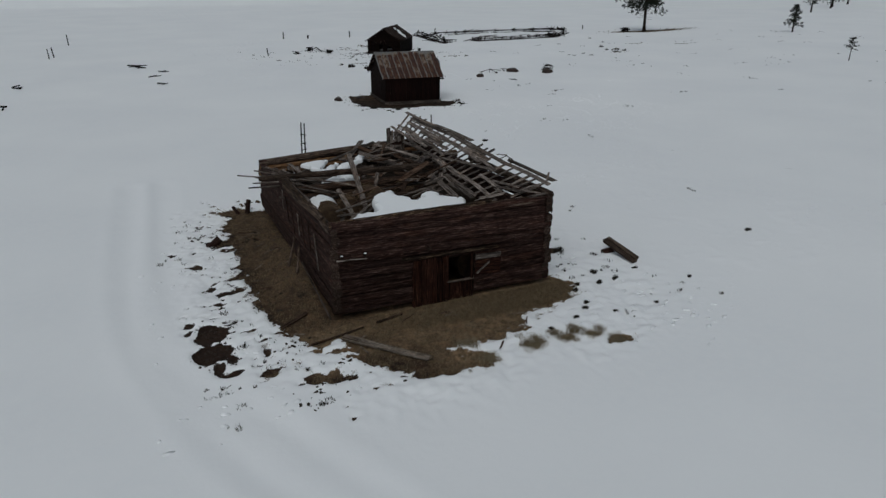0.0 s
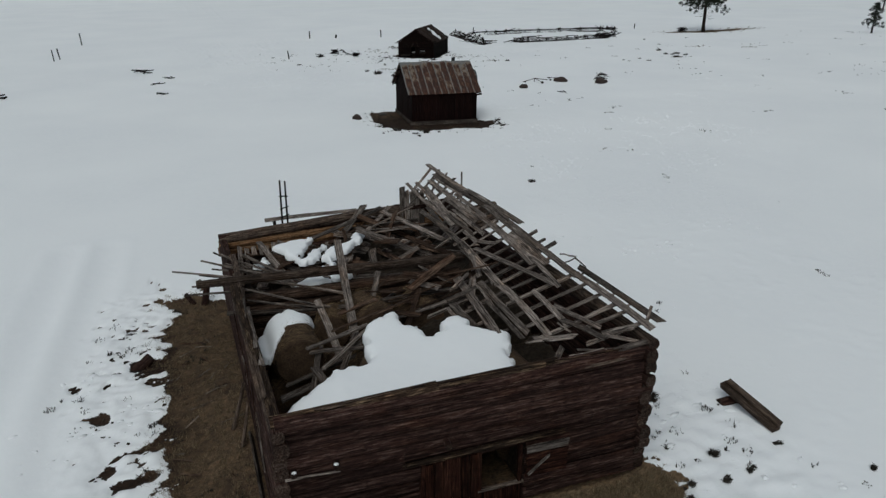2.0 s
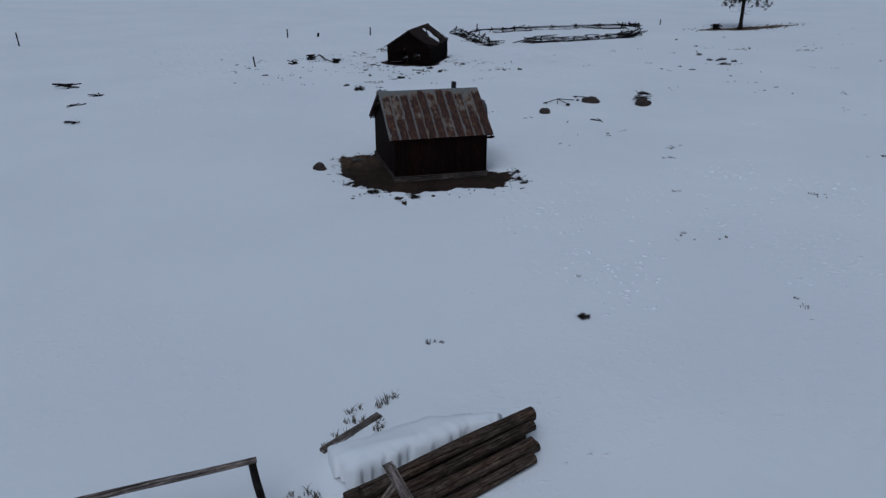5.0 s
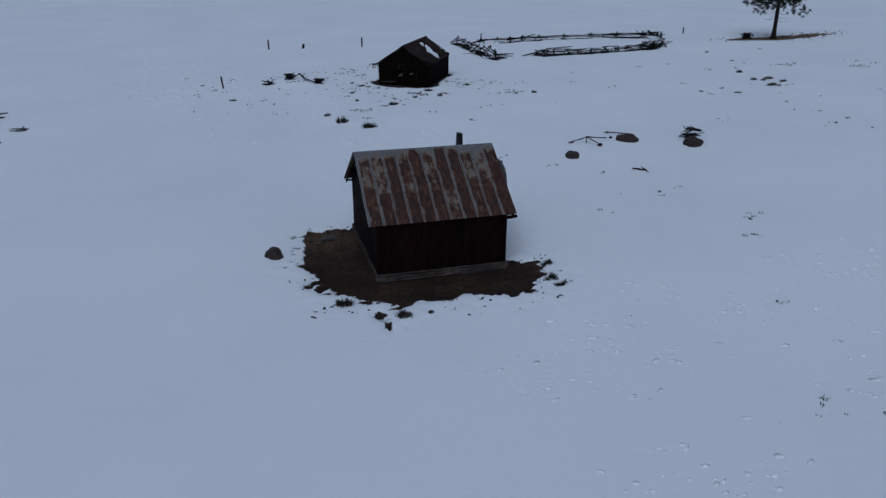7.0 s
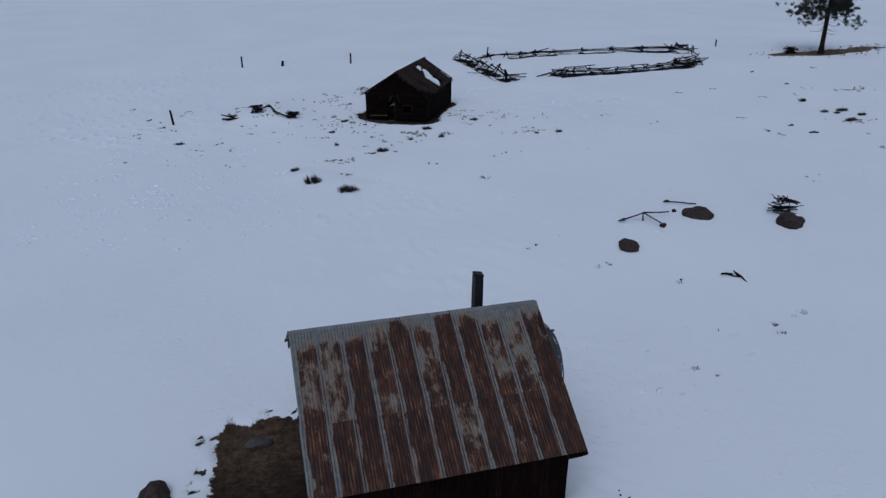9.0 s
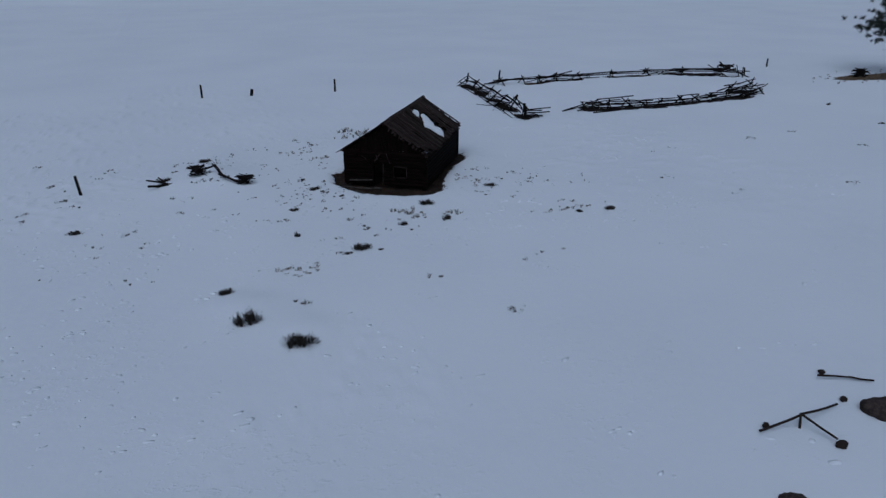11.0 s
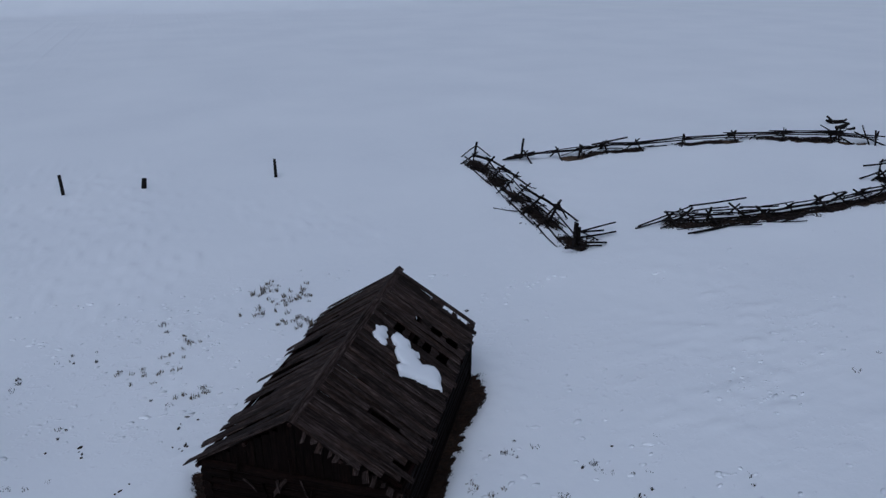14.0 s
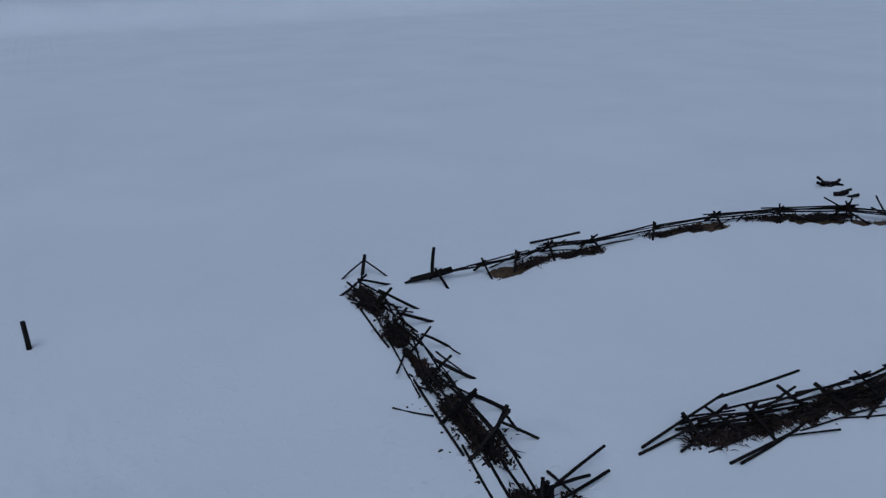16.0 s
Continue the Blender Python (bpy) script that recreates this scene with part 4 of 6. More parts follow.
heap("rotten_debris", 5.8, 13.9, 30.3, 35.3, 1.75, 3, "dark rotten litter heaped inside the log walls")
heap("rotten_debris", 8.7, 13.9, 27.4, 29.7, 1.9, 9, "dark rotten litter heaped inside the log walls")
heap("rotten_debris", 11.2, 14.1, 22.8, 27.6, 1.25, 5, "brown rotten straw and litter under the fallen roof")
fallen = thing("fallen_boards", "jumbled heap of grey broken roof boards inside the cabin", "boards", at=(9.5, 32, 1.8))
for k in range(108):
    x, y = RNG.uniform(6.3, 12.9), RNG.uniform(30.7, 35.0)
    z = litter_z(x, y) + RNG.uniform(0.0, 0.45) - 0.35 * max(0.0, y - 33.6) * (x < 10.5)
    length = RNG.uniform(1.2, 3.2)
    yaw = RNG.choice([60, 75, 120, 135, 30, 150, 95]) + RNG.uniform(-18, 18)
    pitch = RNG.gauss(0, 14)
    d = Vector((math.cos(radians(yaw)) * math.cos(radians(pitch)), math.sin(radians(yaw)) * math.cos(radians(pitch)), math.sin(radians(pitch)))) * length * 0.5
    c = Vector((x, y, z))
    p0, p1 = c - d, c + d
    if min(p0.x, p1.x) < 5.8 or max(p0.y, p1.y) > 35.4 or min(p0.y, p1.y) < 30.3:
        continue
    board("board", p0, p1, RNG.uniform(0.13, 0.3), RNG.uniform(0.03, 0.06), fallen, M_GREY if RNG.random() < 0.5 else M_BROWN, RNG.uniform(-55, 55), warp=0.02)
for k in range(30):
    x, y = RNG.uniform(8.6, 12.6), RNG.uniform(27.0, 29.5)
    c = Vector((x, y, litter_z(x, y) + RNG.uniform(0.1, 0.5)))
    yaw, pitch = RNG.choice([10, 170, 60, 120, 20]) + RNG.uniform(-15, 15), RNG.gauss(0, 9)
    d = Vector((math.cos(radians(yaw)), math.sin(radians(yaw)), math.sin(radians(pitch)))) * RNG.uniform(0.5, 1.2)
    if abs(d.y) + abs(y - 28.2) < 1.7:
        board("board", c - d, c + d, RNG.uniform(0.12, 0.24), 0.04, fallen, M_GREY if RNG.random() < 0.5 else M_BROWN, RNG.uniform(-40, 40))
# long boards leaning out of the heap
LEANING = (((6.3, 33.9, 2.2), (11.2, 35.2, 3.3), 0.2), ((9.4, 34.2, 2.6), (10.6, 35.5, 3.35), 0.28), ((6.4, 31.3, 2.9), (8.8, 30.4, 2.75), 0.12), ((9.1, 33.0, 2.3), (11.6, 35.3, 3.3), 0.2),
                ((10.2, 33.6, 2.9), (12.4, 33.3, 3.15), 0.17), ((10.6, 34.1, 3.0), (12.3, 34.7, 3.35), 0.16), ((10.9, 32.2, 2.8), (12.7, 32.6, 3.2), 0.2), ((11.2, 35.0, 3.2), (12.3, 31.4, 3.25), 0.17),
                ((6.0, 33.6, 2.7), (7.6, 30.6, 2.6), 0.14), ((6.6, 34.6, 2.7), (7.3, 31.0, 2.35), 0.2), ((8.2, 28.9, 2.6), (12.0, 28.2, 2.95), 0.14), ((9.2, 27.7, 2.5), (11.9, 28.0, 2.85), 0.13))
BY_THE_BALES = (((8.9, 28.3, 2.6), (9.6, 29.6, 3.2), 0.16),
                ((6.9, 26.9, 2.55), (8.6, 27.3, 2.7), 0.12), ((7.2, 26.2, 2.3), (8.9, 27.5, 2.7), 0.12), ((7.9, 27.1, 1.7), (7.6, 29.2, 2.75), 0.2), ((7.4, 25.9, 1.6), (7.0, 26.6, 2.1), 0.25),
                ((6.3, 27.2, 1.35), (8.2, 27.0, 2.0), 0.16), ((6.9, 26.6, 1.2), (7.3, 27.3, 2.3), 0.18), ((7.3, 26.8, 1.9), (8.5, 27.1, 2.45), 0.14), ((7.0, 27.2, 2.2), (8.4, 26.9, 2.3), 0.13), ((7.6, 26.4, 1.8), (8.3, 27.4, 2.5), 0.15), ((6.1, 26.6, 1.3), (7.2, 26.9, 1.5), 0.2))
for a, b, w in LEANING + BY_THE_BALES:
    board("board", a, b, w, 0.045, fallen, M_GREY, RNG.uniform(-25, 25), warp=0.02)
for k in range(9):
    x = 5.95 + 0.24 * k
    board("board", (x + RNG.uniform(-0.15, 0.15), 34.2, 1.4), (x, 35.35, 2.3 + RNG.uniform(-0.25, 0.1)), 0.17, 0.035, fallen, M_GREY, RNG.uniform(-25, 25))
# thin poles sticking out over the side wall
for a, b in (((3.75, 32.0, 3.05), (7.2, 30.5, 2.75)), ((4.6, 32.7, 3.05), (7.0, 31.0, 2.7)), ((5.2, 33.0, 3.1), (6.9, 31.2, 2.75)), ((4.9, 32.4, 2.85), (7.7, 30.7, 2.8)), ((4.25, 31.0, 2.95), (6.7, 30.8, 2.85)), ((4.5, 31.7, 3.0), (7.4, 30.2, 2.8)), ((5.3, 32.2, 3.0), (7.1, 30.9, 2.7)), ((5.0, 33.3, 3.05), (6.4, 31.6, 2.65)), ((4.0, 30.6, 2.8), (6.4, 30.5, 2.8)), ((5.6, 29.9, 3.1), (8.0, 29.2, 2.5)), ((5.7, 29.4, 3.0), (7.7, 28.9, 2.6)), ((5.9, 30.4, 3.2), (8.6, 29.3, 2.75))):
    log("pole", a, b, 0.03, 0.05, fallen, M_GREY, M_GREY, 0.03, 6)

# ---- hay and snow lying inside ----
def bale(x, y, z, r, length, yaw, tilt=0, label="round bale of old brown straw", shaggy=0):
    n, m = 28, 6
    verts, faces = [], []
    for i in range(m + 1):
        xx = -length / 2 + length * i / m
        e = r * (0.93 if i in (0, m) else 1.0)
        for k in range(n):
            a = 2 * math.pi * k / n
            q = e * (1 + 0.06 * noise.noise(Vector((math.cos(a) * 2, math.sin(a) * 2 + x, xx * 2 + y))))
            verts.append((xx, q * math.cos(a), q * math.sin(a)))
    for i in range(m):
        for k in range(n):
            faces.append((i * n + (k + 1) % n, i * n + k, i * n + n + k, i * n + n + (k + 1) % n))
    for i in (0, m):
        c = len(verts)
        verts.append((-length / 2 - 0.05 if i == 0 else length / 2 + 0.05, 0, 0))
        for k in range(n):
            a, b = i * n + k, i * n + (k + 1) % n
            faces.append((c, a, b) if i == 0 else (c, b, a))
    which = [0] * len(faces)
    if shaggy:
        # stalks lying on the skin and standing off it
        rng = random.Random(int(x * 100 + y * 10))
        for _ in range(shaggy):
            a, u = rng.uniform(0, 2 * math.pi), rng.uniform(-0.5, 0.5) * length
            q, b = r * rng.uniform(0.98, 1.03), a + rng.uniform(-0.35, 0.35)
            q1, w = r * rng.uniform(1.0, 1.16), rng.uniform(0.004, 0.009)
            k = len(verts)
            v = u + rng.uniform(-0.18, 0.18)
            verts += [(u - w, q * math.cos(a), q * math.sin(a)), (u + w, q * math.cos(a), q * math.sin(a)), (v, q1 * math.cos(b), q1 * math.sin(b))]
            faces.append((k, k + 1, k + 2))
            which.append(1)
    ob = new("straw_bale", mesh_of("straw_bale", verts, faces, [M_STRAW, M_STALK], which))
    ob.matrix_basis = pose(x, y, z, 0, tilt, yaw)
    return tagged(ob, label, "bale", "straw bales in the cabin")


bale(6.75, 27.9, 1.95, 0.66, 1.3, 90, 0, "round bale of brown straw capped with snow", 2200)
bale(8.0, 29.0, 1.95, 0.52, 0.9, 75, 0, "tattered bale of golden straw", 3200)
for bx, by, bz in ((6.6, 28.0, 0.74), (8.0, 29.0, 0.72), (8.55, 27.6, 0.75), (9.0, 28.7, 2.15), (10.5, 28.6, 2.1), (8.6, 25.6, 0.75), (8.6, 24.0, 0.75), (10.1, 26.0, 0.75), (11.6, 24.3, 0.75), (11.6, 25.8, 0.75), (8.7, 25.4, 2.1), (8.7, 24.0, 2.1), (10.15, 24.0, 2.12), (10.15, 25.4, 2.12), (11.4, 24.6, 2.12), (10.2, 27.3, 0.75), (11.8, 27.3, 0.75), (7.2, 24.2, 1.95), (7.2, 24.2, 0.7)):
    bale(bx, by, bz, 0.70, 1.3, 90 + RNG.uniform(-6, 6), shaggy=2200 if by > 25.5 else 0)


def snow_cap(name, poly, thick, top, drop, seed, label, parent=None, res=0.09):
    """Lying snow: thick and rounded at its ragged rim, top(x, y) is what it lies on."""
    p = np.array(poly, float)
    (x0, y0), (x1, y1) = p.min(0) - 0.3, p.max(0) + 0.3
    nx, ny = int((x1 - x0) / res) + 2, int((y1 - y0) / res) + 2
    X, Y = np.meshgrid(np.linspace(x0, x1, nx), np.linspace(y0, y1, ny))
    d = inside(poly, X, Y) + 0.35 * (fbm(X * 1.6, Y * 1.6, seed, 4) - 0.5) + 0.22 * (fbm(X * 5, Y * 5, seed + 3, 2) - 0.5)
    keep = d > 0
    h = thick * np.sqrt(np.clip(1 - (1 - np.clip(d / (thick * 1.5), 0, 1)) ** 2, 0, 1)) * (1 + 0.3 * (fbm(X * 1.1, Y * 1.1, seed + 5, 3) - 0.5))
    verts, faces, at = [], [], {}
    def vert(i, j, lower):
        key = (i, j, lower)
        if key not in at:
            at[key] = len(verts)
            b = top(X[j, i], Y[j, i])
            verts.append((X[j, i], Y[j, i], b - drop if lower else b + h[j, i]))
        return at[key]
    cell = keep[:-1, :-1] & keep[1:, :-1] & keep[:-1, 1:] & keep[1:, 1:]
    for j in range(ny - 1):
        for i in range(nx - 1):
            if not cell[j, i]:
                continue
            q = [(i, j), (i + 1, j), (i + 1, j + 1), (i, j + 1)]
            faces.append(tuple(vert(*c, False) for c in q))
            for (a, b), (di, dj) in zip(((q[0], q[1]), (q[1], q[2]), (q[2], q[3]), (q[3], q[0])), ((0, -1), (1, 0), (0, 1), (-1, 0))):
                ii, jj = i + di, j + dj
                if not (0 <= ii < nx - 1 and 0 <= jj < ny - 1) or not cell[jj, ii]:
                    faces.append((vert(*a, True), vert(*b, True), vert(*b, False), vert(*a, False)))
    me = mesh_of(name, verts, faces, [M_SNOW], smooth=True)
    if parent is not None:
        return place(name, me, Matrix.Identity(4), parent, label)
    return tagged(new(name, me), label, "snow", kind="stuff")


snow_cap("snow_drift", [(5.68, 22.7), (5.75, 23.9), (6.6, 24.5), (7.2, 24.9), (7.95, 24.95), (8.2, 25.7), (8.3, 26.55), (8.6, 26.85), (9.45, 27.25), (9.45, 26.35), (9.65, 26.2), (9.8, 25.65), (10.15, 25.8), (10.5, 26.3), (10.8, 26.25), (11.1, 25.7), (11.5, 25.3), (11.95, 25.1), (11.4, 24.2), (11.0, 22.75)], 0.22,
         lambda x, y: 2.86 + 0.03 * (y - 24) + 0.02 * (x - 9) - 0.5 * max(0, 7.2 - x) * 0.35, 0.18, 5, "thick white snow lying on the bales behind the front wall", res=0.06)
snow_cap("snow_drift", [(5.75, 27.45), (5.7, 28.5), (6.0, 29.0), (6.7, 29.15), (7.35, 28.95), (7.4, 28.6), (7.0, 28.2), (6.65, 28.1), (6.3, 27.75), (6.0, 27.35)], 0.14, lambda x, y: 1.92 + math.sqrt(max(0.03, 0.67 ** 2 - 0.8 * (x - 6.75) ** 2)) - 0.06, 0.10, 8, "snow cap on a round straw bale", res=0.05)
snow_cap("snow_drift", [(6.85, 33.45), (7.69, 33.75), (8.35, 33.95), (8.05, 33.2), (7.75, 32.6), (7.62, 32.25), (7.75, 32.1), (8.05, 32.6), (8.5, 33.05), (8.65, 32.9), (8.25, 32.15), (7.85, 31.7), (7.45, 31.65), (7.25, 32.5), (7.1, 33.0)], 0.16, lambda x, y: 2.84, 0.06, 12, "patch of snow on the fallen boards", res=0.04)
snow_cap("snow_drift", [(8.15, 31.85), (8.7, 32.55), (9.4, 32.9), (9.85, 33.6), (10.2, 33.8), (9.95, 32.9), (9.3, 32.15), (8.85, 31.9), (8.5, 31.2)], 0.16, lambda x, y: 2.90 + 0.06 * (x - 9), 0.06, 14, "patch of snow on the fallen boards", res=0.04)
snow_cap("snow_drift", [(8.05, 31.4), (8.25, 30.8), (8.35, 30.25), (8.85, 30.35), (8.95, 30.55), (8.5, 30.95), (8.3, 31.55)], 0.13, lambda x, y: 2.80, 0.06, 15, "patch of snow on the fallen boards", res=0.04)
snow_cap("snow_drift", [(7.0, 30.1), (7.55, 30.65), (8.0, 30.62), (8.3, 30.1), (7.77, 29.95)], 0.14, lambda x, y: 2.84, 0.06, 16, "patch of snow on the fallen boards", res=0.04)
snow_cap("snow_drift", [(6.25, 32.95), (6.6, 33.55), (6.7, 32.9)], 0.1, lambda x, y: 2.45, 0.06, 18, "patch of snow on the fallen boards", res=0.04)

# ---- beside the cabin: ladder, hitching rail, log stack, loose timber ----
def set_on(x, y, dz=0.0):
    return (x, y, ground_z(x, y) + dz)


ladder = thing("ladder", "old grey pole ladder leaning on the back wall", "ladder", at=set_on(7.9, 36.9))
for x, dy in ((7.76, 0.0), (8.0, 0.26)):
    log("rail", set_on(x + 0.02, 37.15 + dy, -0.1), (x - 0.08, 36.35 + dy, 4.36 if x < 7.9 else 4.25), 0.04, 0.033, ladder, M_POLE, M_POLE, 0.02, 7)
for k, z in enumerate((0.7, 1.25, 1.8, 2.35, 2.85, 3.2, 3.75)):
    y, x = 37.15 - 0.8 * z / 4.3, 7.78 - 0.1 * z / 4.3
    log("rung", (x - 0.06, y - 0.06, z), (x + 0.30, y + 0.32, z - 0.02 - (0.12 if k == 6 else 0)), 0.025, 0.025, ladder, M_POLE, M_POLE, 0.005, 6)
hitch = thing("hitching_rail", "weathered log rail on two leaning posts in the snow", "rail", at=set_on(9.5, 40.8))
log("crossbar", (7.45, 40.72, 1.33), (11.6, 40.92, 1.38), 0.09, 0.075, hitch, M_GREY, M_GREY, 0.04, 8)
log("post", set_on(8.05, 40.45, -0.2), (7.85, 40.74, 1.30), 0.09, 0.08, hitch, M_POLE, M_POLE, 0.03, 8)
log("post", set_on(11.72, 40.6, -0.2), (11.5, 40.9, 1.32), 0.10, 0.09, hitch, M_POLE, M_POLE, 0.03, 8)
for k, (y, z, x1) in enumerate(((39.6, 0.16, 18.2), (40.05, 0.18, 18.5), (40.5, 0.2, 18.35), (40.95, 0.22, 18.7), (39.9, 0.45, 18.3), (40.4, 0.5, 18.55), (40.8, 0.5, 18.75), (40.6, 0.74, 18.65))):
    ob = log("stacked_log", (13.4 + 0.3 * (k % 3), y - 0.9, z), (x1, y + 0.45, z + 0.05), 0.17, 0.15, None, M_TOPLOG, M_LOG_END, 0.03)
    tagged(ob, "grey barked log in a stack lying in the snow", "log", "stack of logs behind the cabin")
snow_cap("snow_drift", [(13.6, 40.4), (15.5, 40.9), (17.9, 41.4), (18.2, 41.8), (16, 42.4), (13.4, 41.9)], 0.35, lambda x, y: 0.45 - 0.25 * max(0, y - 41.2), 0.4, 21, "snow banked over the log stack", res=0.07)
ob = board("timber", set_on(13.3, 42.4, 0.03), set_on(15.1, 43.3, 0.06), 0.2, 0.08, None, M_GREY)
tagged(ob, "grey plank half buried in the snow", "plank")
for w, dz, dx in ((0.26, 0.10, 0.0), (0.2, 0.20, 0.10)):
    ob = board("timber", (18.42 + dx, 24.3, ground_z(18.4, 24.3) + 0.33 + dz), (18.62 + dx, 22.4, ground_z(18.6, 22.4) + dz), w, 0.13, None, M_TOPLOG, 8, warp=0.01)
    tagged(ob, "squared grey timber lying on the snow", "timber", "timbers on the snow")
ob = log("timber", (18.15, 24.05, ground_z(18.1, 24)), (18.9, 24.0, ground_z(18.9, 24) + 0.06), 0.15, 0.14, None, M_LOG)
tagged(ob, "short dark log propping a timber in the snow", "log")
for a, b, w in (((5.4, 21.05), (7.6, 18.55), 0.26), ((4.3, 21.0), (6.3, 21.6), 0.06), ((3.6, 22.6), (4.7, 23.4), 0.12), ((6.8, 21.7), (7.9, 21.95), 0.08)):
    ob = board("plank", set_on(*a, 0.12 if w > 0.2 else 0.05), set_on(*b, 0.12 if w > 0.2 else 0.05), w, 0.06, None, M_PALE if w > 0.2 else M_BROWN, RNG.uniform(-8, 8))
    tagged(ob, "weathered grey plank lying on dead grass", "plank", "planks round the cabin")
for k in range(34):
    x, y = (RNG.uniform(3.3, 5.0), RNG.uniform(21, 34)) if k < 22 else (RNG.uniform(5.5, 12.5), RNG.uniform(18.5, 21.5))
    a, q = RNG.uniform(0, 6.28), RNG.uniform(0.2, 0.75)
    ob = board("stick", set_on(x, y, 0.05), set_on(x + q * math.cos(a), y + q * math.sin(a), 0.06), RNG.uniform(0.02, 0.06), 0.025, None, M_PALE if k % 3 else M_BROWN, RNG.uniform(-30, 30), warp=0.02)
    tagged(ob, "broken splinter of wood lying on the soil", "stick", "splinters round the cabin")
for x, y, h, r, lean in ((4.5, 36.3, 0.75, 0.14, 0.2), (2.2, 32.3, 0.3, 0.2, 0.5), (4.2, 36.6, 0.4, 0.1, -0.3)):
    ob = log("stump", set_on(x, y, -0.1), (x + lean, y + 0.1, ground_z(x, y) + h), r, r * 0.8, None, M_LOG)
    tagged(ob, "charred dark stump sticking out of the snow", "stump", "stumps by the cabin")

# ---- the shed with the iron roof ----
S_M = pose(21.61, 64.37, 0, 0, 0, -4.5)
SL, SD, SE, SR, SB = 6.0, 6.45, 2.27, 4.35, -0.2
shed = thing("shed", "small dark board shed with a rusty corrugated iron roof", "shed", at=(24.6, 67.3, SB))


def sp(u, v, z):
    return S_M @ Vector((u, v, z))


U0, U1, V0, V1 = 0.32, 5.72, 0.22, 6.2
half = SD / 2


def slope_z(v):
    return SR - (SR - SE) * abs(v - half) / half


for name, lab in (("front_wall", "front wall of dark red-brown boards"), ("back_wall", "back wall of dark boards"), ("gable_wall", "gable wall of dark boards"), ("gable_wall", "gable wall of dark boards")):
    w = new(name)
    w.parent = shed
    tagged(w, lab)
    if name != "gable_wall":
        v = V0 if name == "front_wall" else V1
        n = 24
        for k in range(n):
            a, b = U0 + (U1 - U0) * k / n, U0 + (U1 - U0) * (k + 1) / n
            board("board", sp((a + b) / 2, v, 0.05), sp((a + b) / 2, v, slope_z(v) - 0.05), (b - a) * 0.97, 0.04 + 0.012 * (k % 2), w, M_SIDING, -4.5, warp=0.003, rough_ends=0.02)
    else:
        u = U0 if not any(c.name.startswith("gable_wall") for c in shed.children if c is not w) else U1
        n = 26
        for k in range(n):
            a, b = V0 + (V1 - V0) * k / n, V0 + (V1 - V0) * (k + 1) / n
            c = (a + b) / 2
            board("board", sp(u, c, 0.05), sp(u, c, slope_z(c) - 0.06), (b - a) * 0.97, 0.04 + 0.012 * (k % 2), w, M_SIDING, 85.5, warp=0.003, rough_ends=0.02)
for v in (V0 - 0.05, V1 + 0.05):
    board("sill", sp(U0 - 0.1, v, -0.05), sp(U1 + 0.08, v, -0.05), 0.14, 0.32, shed, M_SILL, 0, "pale grey sill timber under the wall", warp=0.01)
for u in (U0, U1):
    board("sill", sp(u, V0, -0.05), sp(u, V1, -0.05), 0.12, 0.3, shed, M_SILL, 0, warp=0.01)
for v in (0.12, 1.3, 2.4, half, 4.05, 5.15, SD - 0.12):
    board("purlin", sp(0.05, v, slope_z(v) - 0.09), sp(SL - 0.05, v, slope_z(v) - 0.09), 0.08, 0.07, shed, M_SIDING, 0)
for u in (0.06, SL - 0.06):
    for s in (0, 1):
        v = 0 if s == 0 else SD
        board("barge_board", sp(u, v, SE - 0.1), sp(u, half, SR - 0.1), 0.035, 0.16, shed, M_SIDING, 0)
log("purlin_end", sp(SL - 0.35, 0.12, SE - 0.16), sp(SL + 0.12, 0.12, SE - 0.16), 0.07, 0.07, shed, M_SIDING)
slope_len = math.hypot(half, SR - SE)
tilt = math.degrees(math.atan2(SR - SE, half))


def sheet_mesh(width, length, mat):
    cols, rows = 64, 5
    verts, faces = [], []
    for j in range(rows + 1):
        for i in range(cols + 1):
            x = -width / 2 + width * i / cols
            verts.append((x, length * j / rows, 0.011 * math.sin(2 * math.pi * x / 0.072) + 0.004 * math.sin(j * 1.7)))
    n = cols + 1
    faces = [(j * n + i, j * n + i + 1, (j + 1) * n + i + 1, (j + 1) * n + i) for j in range(rows) for i in range(cols)]
    return mesh_of("sheet", verts, faces, [mat], smooth=True)


pitch_w = SL / 11
lower, upper = sheet_mesh(pitch_w + 0.07, 1.66, M_ROOF), sheet_mesh(pitch_w + 0.07, slope_len - 1.52, M_ROOF_HIGH)
for side in (0, 1):
    for k in range(11):
        u = (k + 0.5) * pitch_w
        for row in (0, 1):
            up = 0.02 + 0.004 * (k % 2) + 0.014 * row
            base = S_M @ (pose(u, -0.03, SE, 0, 0, 0) if side == 0 else pose(u, SD + 0.03, SE, 0, 0, 180)) @ pose(0, 0, 0, tilt) @ pose(RNG.uniform(-0.01, 0.01), 0.0 if row == 0 else 1.56, up, 0, 0, RNG.uniform(-0.3, 0.3))
            place("roof_sheet", lower if row == 0 else upper, base, shed)
bm = bmesh.new()
n = 40
for s in (-1, 1):
    vs = []
    for i in range(n + 1):
        u = SL * i / n
        vs.append((bm.verts.new(sp(u, half, SR + 0.065)), bm.verts.new(sp(u, half + s * 0.075, SR + 0.02 + 0.006 * math.sin(u * 9)))))
    for a, b in zip(vs[:-1], vs[1:]):
        bm.faces.new((a[0], b[0], b[1], a[1]) if s < 0 else (a[0], a[1], b[1], b[0]))
mat_zinc = speckled("ridge_zinc", (0.17, 0.17, 0.175), (0.27, 0.275, 0.28), 6.0, 0.55, 0.1, 0.35)
part("ridge_cap", bm, mat_zinc, shed, "dull galvanised ridge cap")
